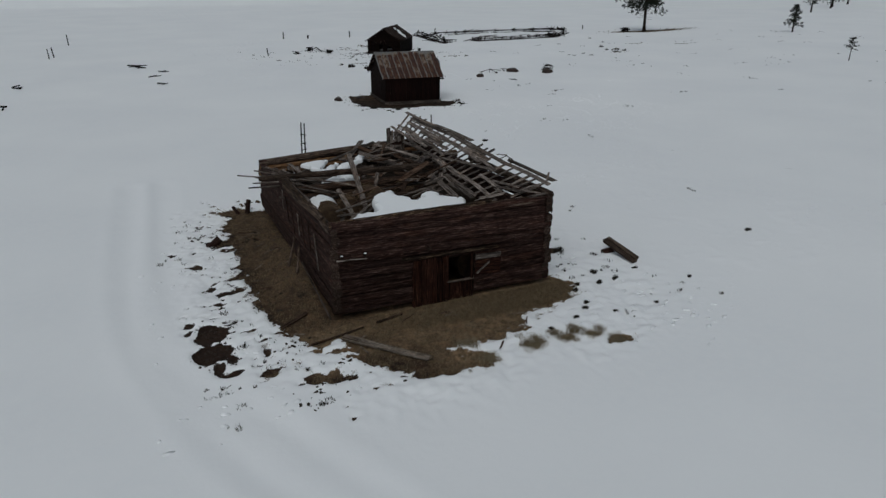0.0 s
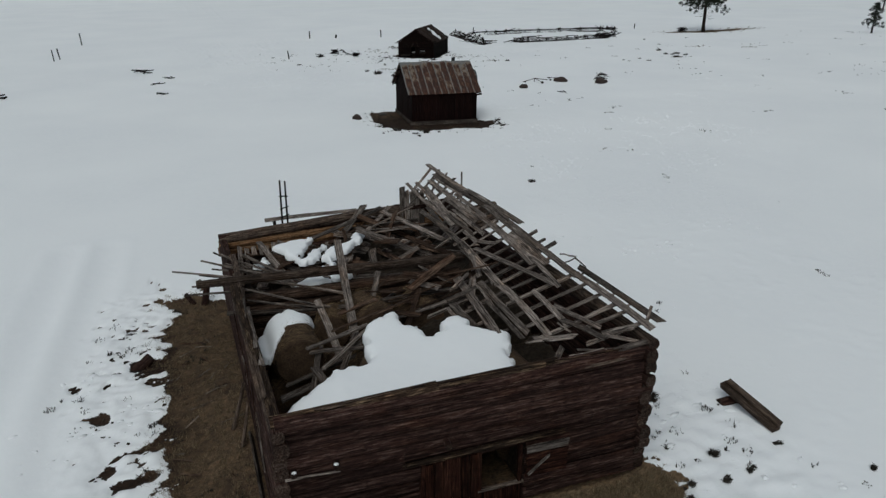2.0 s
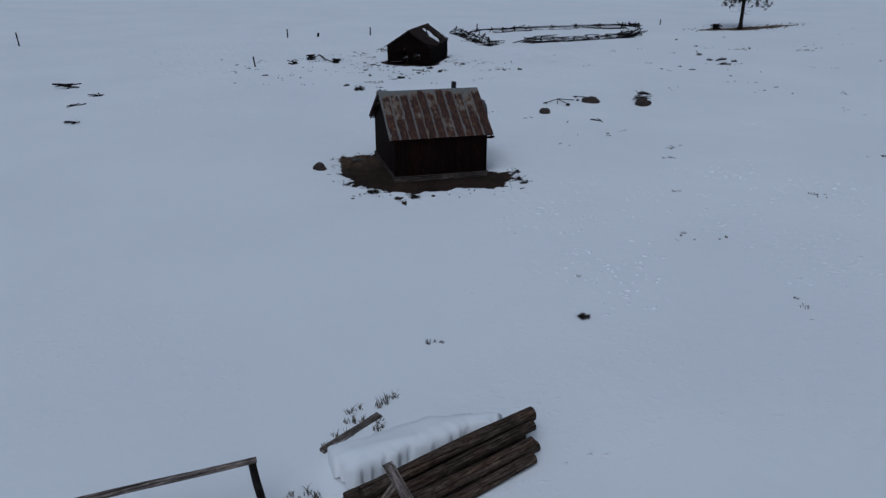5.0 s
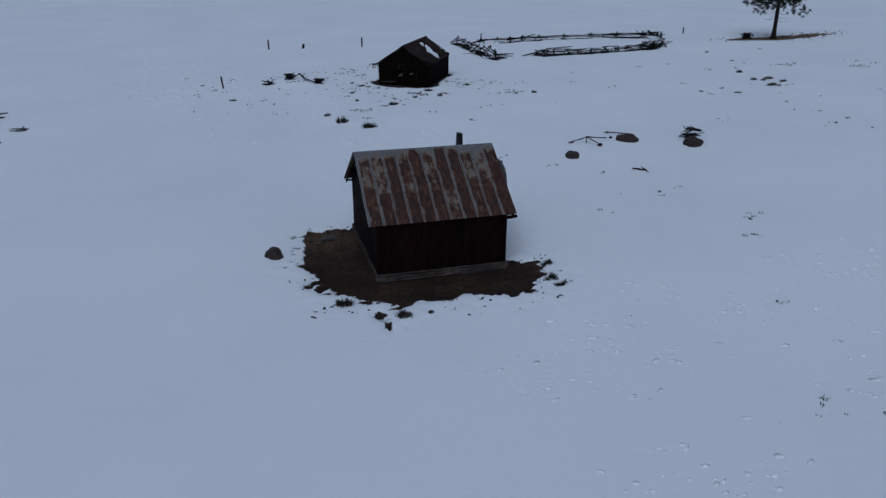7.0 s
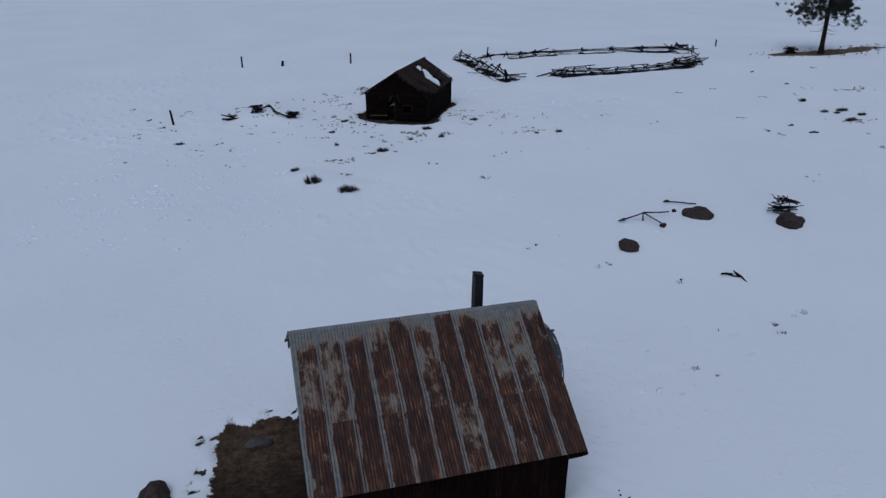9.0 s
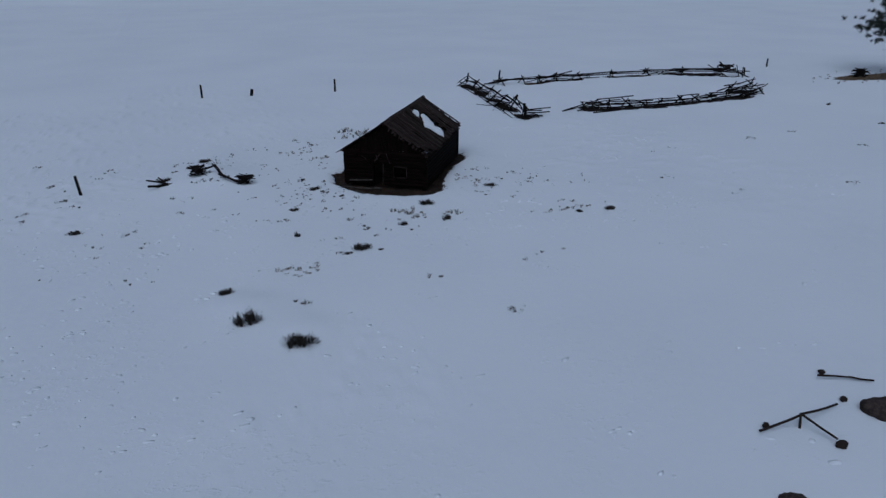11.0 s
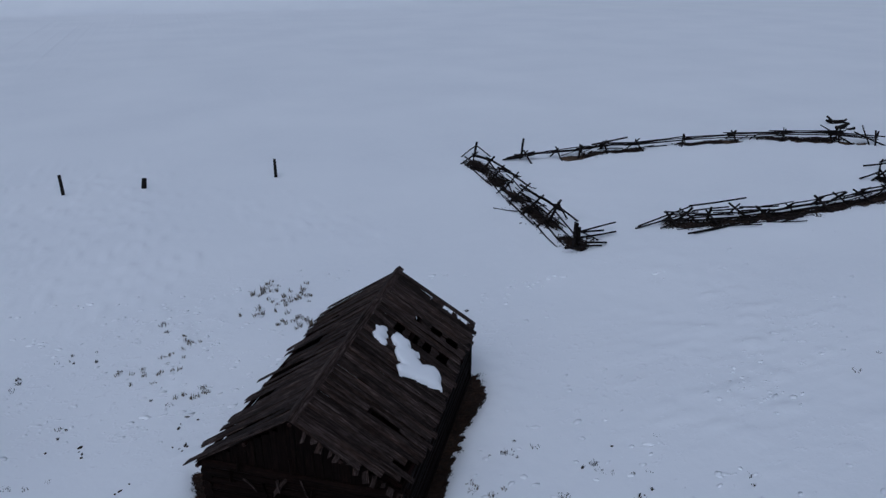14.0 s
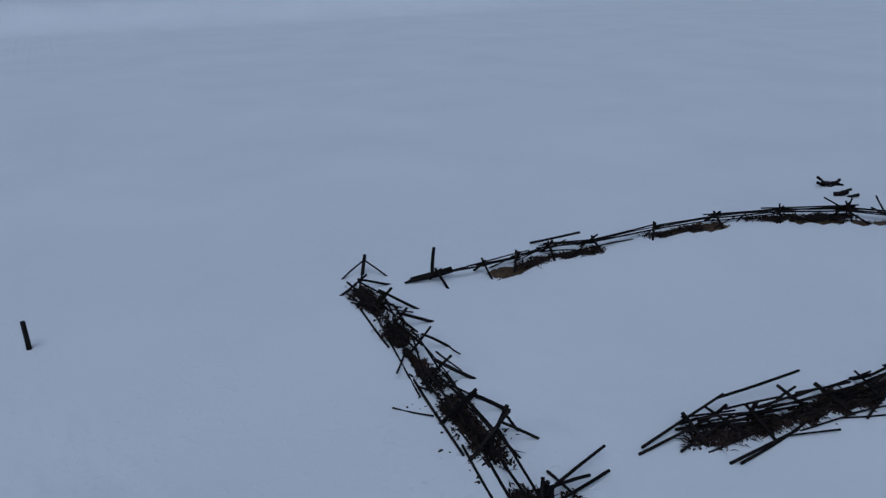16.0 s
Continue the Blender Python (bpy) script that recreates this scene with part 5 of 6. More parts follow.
chim = (sp(5.06, 4.86, 3.0), sp(5.07, 4.86, 4.47))
board("chimney", chim[0], chim[1], 0.23, 0.23, shed, M_PIPE, 0, "sooty black chimney box with a hooded top", warp=0.004, rough_ends=0.0)
board("chimney_hood", sp(4.94, 4.86, 4.53), sp(5.20, 4.86, 4.48), 0.25, 0.04, shed, M_PIPE, 0, warp=0.0, rough_ends=0.01)
coil = thing("wire_coil", "big loose coil of grey fence wire hung on the gable", "wire", at=sp(SL + 0.1, 2.9, 3.1))
log("peg", sp(U1, 2.9, 3.62), sp(SL + 0.45, 2.9, 3.66), 0.03, 0.03, coil, M_IRON)
for k in range(36):
    rr, n = RNG.uniform(0.62, 1.0), 40
    cu, cv, cz = SL + 0.06 + 0.008 * k, 2.9 + RNG.uniform(-0.08, 0.08), 3.68 - rr + RNG.uniform(-0.04, 0.04)
    ph, amp = RNG.uniform(0, 6), RNG.uniform(0.02, 0.07)
    verts, faces = [], []
    for i in range(n):
        a = 2 * math.pi * i / n
        for q in range(4):
            b = math.pi / 2 * q
            r = rr + 0.017 * math.cos(b)
            verts.append(sp(cu + 0.017 * math.sin(b) + amp * math.sin(a * 2 + ph), cv + r * math.sin(a), cz + r * math.cos(a)))
    for i in range(n):
        for q in range(4):
            j = (i + 1) % n
            faces.append((i * 4 + q, i * 4 + (q + 1) % 4, j * 4 + (q + 1) % 4, j * 4 + q))
    place("wire_loop", mesh_of("wire_loop", verts, faces, [M_WIRE]), Matrix.Identity(4), coil)
ob = lumpy("tin_box", (21.0, 69.95, ground_z(21, 69.95) + 0.06), (0.36, 0.24, 0.16), M_TIN, seed=4, sub=3, amount=0.35, freq=1.6)
tagged(ob, "dented grey tin box lying in dead grass", "box")
for x, y, r in ((23.0, 61.2, 0.12), (21.4, 61.6, 0.1)):
    ob = lumpy("stone", set_on(x, y, 0.02), (r, r * 0.8, r * 0.7), M_ROCK, seed=x, sub=2)
    tagged(ob, "small dark stone on the snow", "stone", "stones by the shed")

# ---- the plank-roofed barn ----
B_M = pose(34.45, 109.01, 0, 0, 0, -34.2)
BW, BL, BB, BE, BR, OV = 4.85, 8.1, -0.2, 1.84, 3.60, 0.25
barn = thing("barn", "old dark log barn with a holed board roof", "barn", at=tuple(B_M @ Vector((BW / 2, BL / 2, BB))))


def bp(u, v, z):
    return B_M @ Vector((u, v, z))


def rafter_z(u):
    return BR - (BR - BE) * abs(u - BW / 2) / (BW / 2 + 0.3)


walls = {}
for name, lab in (("gable_wall", "front gable wall with a doorway and a small window"), ("back_wall", "back gable wall of dark logs"), ("long_wall", "long wall of dark logs"), ("eave_wall", "long wall of dark logs")):
    walls[name] = tagged(new(name), lab)
    walls[name].parent = barn
for k in range(9):
    z = BB + 0.1 + 0.225 * k
    for name, u in (("long_wall", 0), ("eave_wall", BW)):
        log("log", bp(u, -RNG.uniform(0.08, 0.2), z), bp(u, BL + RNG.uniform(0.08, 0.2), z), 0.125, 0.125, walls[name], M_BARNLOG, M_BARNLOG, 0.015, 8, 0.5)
    z += 0.11
    spans = [(-0.15, BW + 0.15)]
    if z < 0.40:
        spans = [(-0.15, 1.72), (2.30, BW + 0.15)]
    elif z < 1.05:
        spans = [(-0.15, 1.72), (2.30, 2.98), (3.75, BW + 0.15)]
    elif z < 1.2:
        spans = [(-0.15, 1.72), (2.30, BW + 0.15)]
    for a, b in spans:
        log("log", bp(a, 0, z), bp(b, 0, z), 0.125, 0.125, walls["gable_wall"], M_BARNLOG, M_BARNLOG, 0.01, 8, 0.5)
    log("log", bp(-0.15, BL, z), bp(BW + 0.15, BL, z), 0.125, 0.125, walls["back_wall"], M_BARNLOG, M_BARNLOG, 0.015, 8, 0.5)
for v, name in ((0.0, "gable_wall"), (BL, "back_wall")):
    n = 22
    for k in range(n):
        u = (k + 0.5) * BW / n
        top = rafter_z(u) - 0.08
        if top < 1.98:
            continue
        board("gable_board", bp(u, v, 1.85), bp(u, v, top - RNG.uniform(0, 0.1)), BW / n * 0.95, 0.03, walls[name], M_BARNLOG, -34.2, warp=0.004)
for a, b, w in (((2.98, -0.14, 1.08), (3.78, -0.14, 1.08), 0.06), ((2.96, -0.14, 0.44), (3.80, -0.14, 0.46), 0.06), ((2.97, -0.14, 0.44), (2.97, -0.14, 1.1), 0.05), ((3.77, -0.14, 0.46), (3.77, -0.14, 1.1), 0.05), ((2.32, -0.14, -0.1), (2.32, -0.14, 1.2), 0.07)):
    board("frame_board", bp(*a), bp(*b), 0.04, w * 0.6, walls["gable_wall"], M_ROOFBOARD, 0, rough_ends=0.01)
for a, b in (((0.2, -0.22, 0.12), (1.66, -0.2, 0.16)), ((0.05, -0.6, -0.22), (1.75, -0.62, -0.2)), ((1.9, -0.5, -0.2), (2.35, -0.48, -0.18)), ((0.5, -0.9, -0.28), (1.6, -1.3, -0.28))):
    ob = board("plank", bp(*a), bp(*b), 0.1, 0.04, None, M_SILL, 40)
    tagged(ob, "grey plank lying by the barn front", "plank", "planks by the barn")
for k in range(9):
    u, z = RNG.uniform(0.7, BW - 0.9), RNG.uniform(1.5, 2.5)
    z = min(z, rafter_z(u) - 0.35)
    board("loose_board", bp(u, -0.15, z), bp(u + RNG.uniform(-0.35, 0.35), -0.2, z - RNG.uniform(0.25, 0.6)), RNG.uniform(0.08, 0.14), 0.03, walls["gable_wall"], M_ROOFBOARD if k % 2 else M_BARNLOG, -34 + RNG.uniform(-10, 10))
for k in range(12):
    f = 0.12 + 0.075 * k
    u = BW / 2 + (BW / 2 + 0.3) * f
    board("broken_board", bp(u, -0.1, rafter_z(u) - 0.03), bp(u + RNG.uniform(-0.03, 0.1), -OV - RNG.uniform(0.0, 0.18), rafter_z(u) - RNG.uniform(0.03, 0.15)), RNG.uniform(0.08, 0.16), 0.025, barn, M_ROOFBOARD, RNG.uniform(-25, 25), rough_ends=0.06)
for u in (-0.15, BW * 0.25, BW / 2, BW * 0.75, BW + 0.15):
    log("purlin", bp(u, -OV, rafter_z(u) - 0.1), bp(u, BL + OV, rafter_z(u) - 0.1), 0.06, 0.06, barn, M_SIDING, M_LOG, 0.02, 7)
for v in (0.2, 1.7, 3.2, 4.7, 6.2, 7.8):
    for s in (-1, 1):
        board("rafter", bp(BW / 2, v, BR - 0.17), bp(BW / 2 + s * (BW / 2 + 0.25), v, BE - 0.15), 0.1, 0.09, barn, M_SIDING, 0)
roof_right = tagged(new("roof_slope"), "roof slope of dark boards with square holes and a snow patch")
roof_left = tagged(new("roof_slope"), "roof slope of dark warped boards, ragged at the eave")
roof_right.parent = roof_left.parent = barn
n = 42
for side, holder in ((1, roof_right), (-1, roof_left)):
    for k in range(n):
        v = -OV + (k + 0.5) * (BL + 2 * OV) / n
        w = (BL + 2 * OV) / n
        end = 1.0
        start = 0.0
        if side > 0:
            if v < 0.9:
                end = 0.72 + 0.25 * max(0, v + OV) + RNG.uniform(-0.2, 0.12)
            end *= RNG.uniform(0.97, 1.03)
        else:
            end = RNG.uniform(0.84, 1.14) + 0.08 * math.sin(v * 2.2)
        pieces = [(start, end)]
        if side > 0 and 5.30 < v < 5.72:
            pieces = [(0.0, 0.27), (0.37, 0.43), (0.54, 0.59), (0.68, 0.75), (0.87, end)]
        elif side > 0 and 6.35 < v < 6.62:
            pieces = [(0.0, 0.40), (0.47, 0.58), (0.71, 0.76), (0.90, end)]
        elif side > 0 and 7.95 < v < 8.22:
            pieces = [(0.0, 0.44), (0.46, 0.59), (0.70, 0.77), (0.89, 0.97)]
        elif side > 0 and 1.6 < v < 1.85:
            pieces = [(0.0, 0.45), (0.75, end)]
        elif side < 0 and k in (12, 19, 24, 25, 26, 33):
            pieces = [(0.0, RNG.uniform(0.5, 0.62))]
        for a, b in pieces:
            ua, ub = BW / 2 + side * (BW / 2 + 0.3) * a, BW / 2 + side * (BW / 2 + 0.3) * b
            za, zb = BR - (BR - BE) * a, BR - (BR - BE) * b
            lift = 0.02 + 0.025 * (k % 2) + RNG.uniform(0, 0.015)
            skew = RNG.uniform(-0.05, 0.05) * (1 if side > 0 else 4)
            sagging = 0.10 * math.sin(math.pi * (v + OV) / (BL + 2 * OV)) * (1 if side < 0 else 0.4)
            board("roof_board", bp(ua, v, za + lift), bp(ub, v + skew, zb + lift - sagging * b), w * RNG.uniform(0.92, 1.12), 0.025, holder, M_ROOFBOARD, RNG.uniform(-5, 5), warp=0.012, rough_ends=0.07 if side < 0 else 0.03)
for s in (-1, 1):
    board("ridge_board", bp(BW / 2 + s * 0.07, -OV - 0.05, BR + 0.04), bp(BW / 2 + s * 0.07, BL + OV + 0.12, BR + 0.05), 0.17, 0.03, barn, M_ROOFBOARD, s * 34, warp=0.01)


def on_barn(x, y):
    q = B_M.inverted() @ Vector((x, y, 0))
    return rafter_z(q.x) + 0.07


def barn_poly(pts):
    return [tuple(bp(BW / 2 + (BW / 2 + 0.3) * s, v, 0))[:2] for s, v in pts]


snow_cap("snow_patch", barn_poly([(0.19, 4.3), (0.15, 4.84), (0.21, 5.0), (0.29, 4.76), (0.30, 4.45), (0.26, 4.25)]), 0.12, on_barn, 0.06, 31, "clump of snow on the barn roof", res=0.06)
snow_cap("snow_patch", barn_poly([(0.3, 4.83), (0.33, 5.1), (0.46, 5.1), (0.52, 4.87), (0.6, 4.91), (0.64, 4.56), (0.68, 4.5), (0.78, 4.8), (0.87, 4.55), (0.89, 4.1), (0.77, 3.85), (0.63, 3.65), (0.56, 3.45), (0.47, 3.6), (0.5, 3.92), (0.44, 4.13), (0.38, 4.49)]), 0.15, on_barn, 0.06, 33, "ragged patch of snow on the barn roof", res=0.06)

# ---- the buck-and-rail corral ----
FR = random.Random(23)


def pole(name, p0, p1, r, parent, mat=M_POLE):
    return log(name, p0, p1, r, r * FR.uniform(0.75, 1.0), parent, mat, mat, FR.uniform(0.01, 0.05), 6)


def buck(fence, c, inward, spread_out, spread_in, h, over=0.25):
    """Two legs crossing at height h over c; inward: unit vector to the pen's inside."""
    c, inward = Vector((*c, 0)), Vector((*inward, 0))
    side = Vector((-inward.y, inward.x, 0)) * 0.06
    top = c + inward * 0.15
    for d, s in ((-spread_out, 1), (spread_in, -1)):
        foot = c + inward * d
        foot.z = ground_z(foot.x, foot.y) - 0.12
        apex = Vector((top.x, top.y, ground_z(c.x, c.y) + h))
        way = (apex - foot).normalized()
        pole("leg", foot + side * s, apex + way * FR.uniform(over * 0.5, over * 1.4) + side * s, FR.uniform(0.05, 0.085), fence)


def run_of_rails(fence, spine, heights, jut=0.5, drop=0.25, lean=0.0):
    for (ax, ay), (bx, by) in zip(spine[:-1], spine[1:]):
        d = Vector((bx - ax, by - ay, 0))
        for h in heights:
            o = Vector((-d.y, d.x, 0)).normalized() * FR.uniform(-0.18, 0.18) * 1.0
            za, zb = ground_z(ax, ay) + max(0.04, h + FR.uniform(-drop, drop * 0.3)), ground_z(bx, by) + max(0.04, h + FR.uniform(-drop, drop * 0.3))
            u = d.normalized()
            o2 = Vector((-d.y, d.x, 0)).normalized() * (lean * (1 - h))
            p0, p1 = Vector((ax, ay, za)) + o + o2 - u * FR.uniform(0, jut), Vector((bx, by, zb)) + o2 - o * 0.5 + u * FR.uniform(0, jut)
            pole("rail", p0, p1, FR.uniform(0.035, 0.06), fence)


def spine_points(a, b, n, wobble=0.15):
    return [(a[0] + (b[0] - a[0]) * i / n + FR.uniform(-wobble, wobble), a[1] + (b[1] - a[1]) * i / n + FR.uniform(-wobble, wobble)) for i in range(n + 1)]


GROUP = "buck fences of the corral"
west = thing("buck_fence", "half-fallen dark pole buck fence along the pen", "fence", GROUP, set_on(53.6, 130))
w_spine = [(54.1, 138.9), (54.4, 136.7), (54.2, 134.6), (54.15, 132.5), (53.8, 130.3), (53.6, 127.9), (53.5, 125.9), (53.2, 123.2)]
for i, c in enumerate(w_spine[:-1]):
    a = math.radians(-12 + FR.uniform(-16, 16))
    buck(west, c, (math.cos(a), math.sin(a)), 0.9 + FR.uniform(-0.3, 0.2), 1.55 + FR.uniform(-0.3, 0.4), 0.9 + FR.uniform(-0.25, 0.2), 0.35)
buck(west, (53.9, 126.3), (0.9, 0.3), 0.8, 1.0, 0.95)
buck(west, (53.1, 122.9), (0.5, 0.85), 0.6, 1.0, 1.1)
run_of_rails(west, w_spine, (0.2, 0.5, 0.85), 0.8, 0.4, -0.7)
run_of_rails(west, w_spine[::2], (0.1,), 0.8, 0.2, 0.5)
run_of_rails(west, [(53.5, 137.0), (53.2, 133.8), (52.9, 130.3), (52.5, 126.3), (52.2, 123.2)], (0.05,), 0.6, 0.02)
pole("post", set_on(55.0, 140.6, -0.1), (55.15, 140.65, ground_z(55, 140.6) + 1.0), 0.09, west)
for a in ((53.9, 140.6), (56.0, 139.8), (54.3, 139.3)):
    pole("brace", set_on(*a, -0.05), (55.1, 140.6, ground_z(55, 140.6) + 0.75), 0.05, west)
for a, b, z in (((53.3, 123.1), (56.3, 124.1), 0.35), ((53.3, 122.8), (55.8, 123.3), 0.2), ((53.0, 122.4), (54.6, 122.3), 0.12), ((53.2, 123.4), (55.0, 123.2), 0.3), ((52.0, 122.0), (54.2, 122.1), 0.06)):
    pole("rail", (*a, ground_z(*a) + z + 0.3), (*b, ground_z(*b) + z), 0.055, west)
log("post", set_on(53.25, 122.8, -0.1), (53.25, 122.85, ground_z(53.2, 122.8) + 1.05), 0.13, 0.12, west, M_POLE, M_POLE)

north = thing("buck_fence", "low dark pole buck fence across the far side", "fence", GROUP, set_on(70, 136.5))
n_spine = [(56.5, 138.6), (57.7, 137.9), (60.1, 137.7), (62.3, 137.9), (64.3, 138.0), (66.7, 137.5), (71.0, 137.3), (75.2, 136.9), (79.2, 135.6), (82.4, 133.8), (84.4, 131.8)]
for i, c in enumerate(n_spine[1:]):
    a = math.radians(-97 + FR.uniform(-40, 40))
    buck(north, c, (math.cos(a), math.sin(a)), 0.7, 0.9, 0.66 + 0.015 * i, 0.2)
run_of_rails(north, n_spine[1:], (0.40, 0.5, 0.6), 0.8, 0.07)
for k in range(4):
    pole("rail", set_on(56.3 + 0.15 * k, 138.5 + 0.1 * k, 0.06), (58.6, 137.9 + 0.05 * k, ground_z(58.6, 137.9) + 0.42 + 0.06 * k), 0.05, north)
run_of_rails(north, n_spine[7:10], (0.62, 0.7), 1.2, 0.06)
pole("post", set_on(58.1, 139.1, -0.1), (58.2, 139.1, ground_z(58, 139) + 1.3), 0.09, north)
pole("rail", set_on(64.3, 139.6, 0.1), (66.4, 138.0, 0.75), 0.07, north)
for a, b in (((81.6, 133.2), (83.3, 134.0)), ((82.9, 132.2), (82.0, 134.9)), ((84.6, 131.0), (83.0, 132.6)), ((83.6, 131.6), (84.9, 133.5))):
    pole("leg", set_on(*a, -0.05), (*b, ground_z(*b) + 0.95), 0.06, north)

south = thing("buck_fence", "sagging dark pole buck fence with dead brush under it", "fence", GROUP, set_on(67, 122))
s_spine = [(59.6, 123.2), (60.9, 122.9), (62.1, 122.6), (63.6, 122.4), (65.2, 122.2), (66.8, 122.0), (68.6, 122.0), (70.6, 122.1), (72.6, 122.2), (74.8, 122.3), (77.0, 122.4)]
for i, c in enumerate(s_spine[:-1]):
    a = math.radians(110 + FR.uniform(-28, 28))
    buck(south, (c[0] - 0.2 + FR.uniform(-0.4, 0.4), c[1] + 0.35 + FR.uniform(-0.2, 0.2)), (math.cos(a), math.sin(a)), 1.0 + FR.uniform(-0.3, 0.3), FR.uniform(0.3, 0.9), 0.52 + FR.uniform(-0.2, 0.2), 0.4)
run_of_rails(south, [(a + 0.0, b + 0.45) for a, b in s_spine], (0.15, 0.35, 0.55, 0.75), 0.7, 0.2, -0.6)
run_of_rails(south, s_spine[::2], (0.1, 0.5), 0.9, 0.15, 0.4)
for a, b, z0, z1 in (((57.5, 123.7), (61.2, 123.9), 0.06, 0.7), ((57.2, 123.5), (60.4, 123.4), 0.05, 0.5), ((58.4, 122.9), (60.8, 123.2), 0.05, 0.5), ((59.3, 121.8), (62.4, 121.8), 0.05, 0.15), ((59.5, 121.6), (63.0, 122.0), 0.08, 0.1), ((60.8, 123.8), (64.4, 123.4), 0.75, 0.85)):
    pole("rail", (*a, ground_z(*a) + z0), (*b, ground_z(*b) + z1), 0.05, south)

east = thing("buck_fence", "collapsed end of the pole fence", "fence", GROUP, set_on(78.5, 124))
e_spine = [(76.4, 124.4), (77.4, 123.6), (78.4, 122.8)]
for c in e_spine:
    buck(east, c, (-0.7, 0.7), 0.5, 0.7, 0.55, 0.3)
run_of_rails(east, e_spine, (0.15, 0.3, 0.5), 0.6, 0.15)
for a, b in (((75.4, 125.3), (76.8, 125.0)), ((75.9, 123.9), (76.9, 124.6)), ((78.3, 125.9), (79.8, 125.3)), ((78.9, 124.6), (80.0, 125.0)), ((79.3, 125.8), (80.6, 124.6)), ((79.2, 124.2), (81.0, 124.6)), ((75.0, 122.4), (78.4, 123.0)), ((75.6, 122.1), (78.2, 122.3)), ((78.0, 127.3), (79.4, 126.2)), ((79.9, 127.6), (81.6, 127.0)), ((80.4, 126.3), (82.6, 128.3)), ((77.2, 125.4), (79.0, 126.8)), ((80.3, 125.6), (80.9, 127.6))):
    pole("rail", (*a, ground_z(*a) + 0.1), (*b, ground_z(*b) + 0.5), 0.06, east)

# poles that have slipped off the bucks and lie along the foot of the fences
LR = random.Random(61)
for fence, spine, n, spread in ((west, w_spine, 22, 0.55), (south, s_spine, 20, 0.5), (north, n_spine[1:], 12, 0.3)):
    for _ in range(n):
        i, f = LR.randrange(len(spine) - 1), LR.random()
        (ax, ay), (bx, by) = spine[i], spine[i + 1]
        yaw = math.atan2(by - ay, bx - ax) + LR.gauss(0, 0.35)
        cx, cy, reach = ax + (bx - ax) * f + LR.gauss(0, spread), ay + (by - ay) * f + LR.gauss(0, spread), LR.uniform(0.5, 1.3)
        p0, p1 = (cx - reach * math.cos(yaw), cy - reach * math.sin(yaw)), (cx + reach * math.cos(yaw), cy + reach * math.sin(yaw))
        log("fallen_pole", set_on(*p0, 0.04), set_on(*p1, LR.uniform(0.05, 0.45)), LR.uniform(0.03, 0.05), LR.uniform(0.025, 0.04), fence, M_POLE, M_POLE, 0.03, 6)

# ---- posts, timber and iron sticking out of the snow ----
for x, y, h, r, lx in ((19.5, 112.3, 1.15, 0.09, -0.12), (27.6, 140.9, 1.25, 0.11, -0.03), (32.2, 140.8, 0.62, 0.17, 0.12), (40.45, 140.4, 1.25, 0.11, 0.02), (-9.5, 145.5, 1.9, 0.10, -0.1), (-10.9, 122.8, 1.5, 0.08, -0.12), (-10.4, 124.9, 1.5, 0.09, -0.2), (92.0, 136.4, 0.95, 0.10, 0.0)):
    ob = log("fence_post", set_on(x, y, -0.2), (x + lx, y, ground_z(x, y) + h), r, r * 0.9, None, M_POLE, M_POLE, 0.01, 8)
    tagged(ob, "short leaning wooden post in the snow" if r > 0.15 else "single weathered fence post standing in the snow", "post", "lone fence posts")


def sticks(name, label, x, y, reach, n, h, seed, rmin=0.03, rmax=0.08, stretch=(1, 1)):
    rng = random.Random(seed)
    t = thing(name, label, "timber", at=set_on(x, y))
    for _ in range(n):
        a = rng.uniform(0, 6.28)
        d = Vector((math.cos(a) * stretch[0], math.sin(a) * stretch[1], rng.uniform(-0.25, 0.25))).normalized() * rng.uniform(0.4, 1) * reach
        c = Vector((x + rng.uniform(-0.6, 0.6) * reach * stretch[0], y + rng.uniform(-0.6, 0.6) * reach * stretch[1], ground_z(x, y) + rng.uniform(0.05, h)))
        log("stick", c - d, c + d, rng.uniform(rmin, rmax), rng.uniform(rmin, rmax), t, M_POLE, M_POLE, 0.03, 6)
    return t


sticks("brush_pile", "tangle of dark branches behind a boulder", 48.6, 79.3, 0.62, 36, 0.8, 5, 0.014, 0.038)
sticks("scrap_lumber", "dark lumber poking out of a snow heap", 26.0, 112.5, 0.42, 48, 0.6, 6, 0.018, 0.05, (1, 0.8))
sticks("scrap_lumber", "dark lumber poking out of a snow heap", 28.6, 110.7, 0.42, 44, 0.5, 7, 0.018, 0.05, (1, 0.7))
for a, b in (((26.1, 112.6, 0.2), (27.1, 112.6, 0.45)), ((27.0, 112.7, 0.45), (27.35, 111.4, 0.25)), ((27.2, 111.5, 0.27), (28.3, 110.5, 0.15))):
    tagged(board("plank", set_on(*a), set_on(*b), 0.17, 0.07, None, M_POLE), "dark plank across a snow heap", "plank", "planks in the snow heap")
sticks("scrap_lumber", "long dark lumber half buried in snow", 0.8, 105.0, 1.0, 9, 0.4, 8, 0.04, 0.1, (1, 0.4))
sticks("scrap_lumber", "broken poles half buried in snow", 3.6, 99.6, 0.9, 5, 0.12, 9, 0.025, 0.05)
sticks("scrap_lumber", "broken poles half buried in snow", 2.6, 94.8, 0.7, 4, 0.1, 10, 0.025, 0.05)
sticks("scrap_lumber", "broken poles half buried in snow", 3.1, 87.0, 0.6, 5, 0.12, 11, 0.025, 0.05, (1, 0.5))
sticks("scrap_lumber", "dark timber end sticking out of the snow", -11.6, 91.2, 0.55, 4, 0.3, 12, 0.05, 0.1)
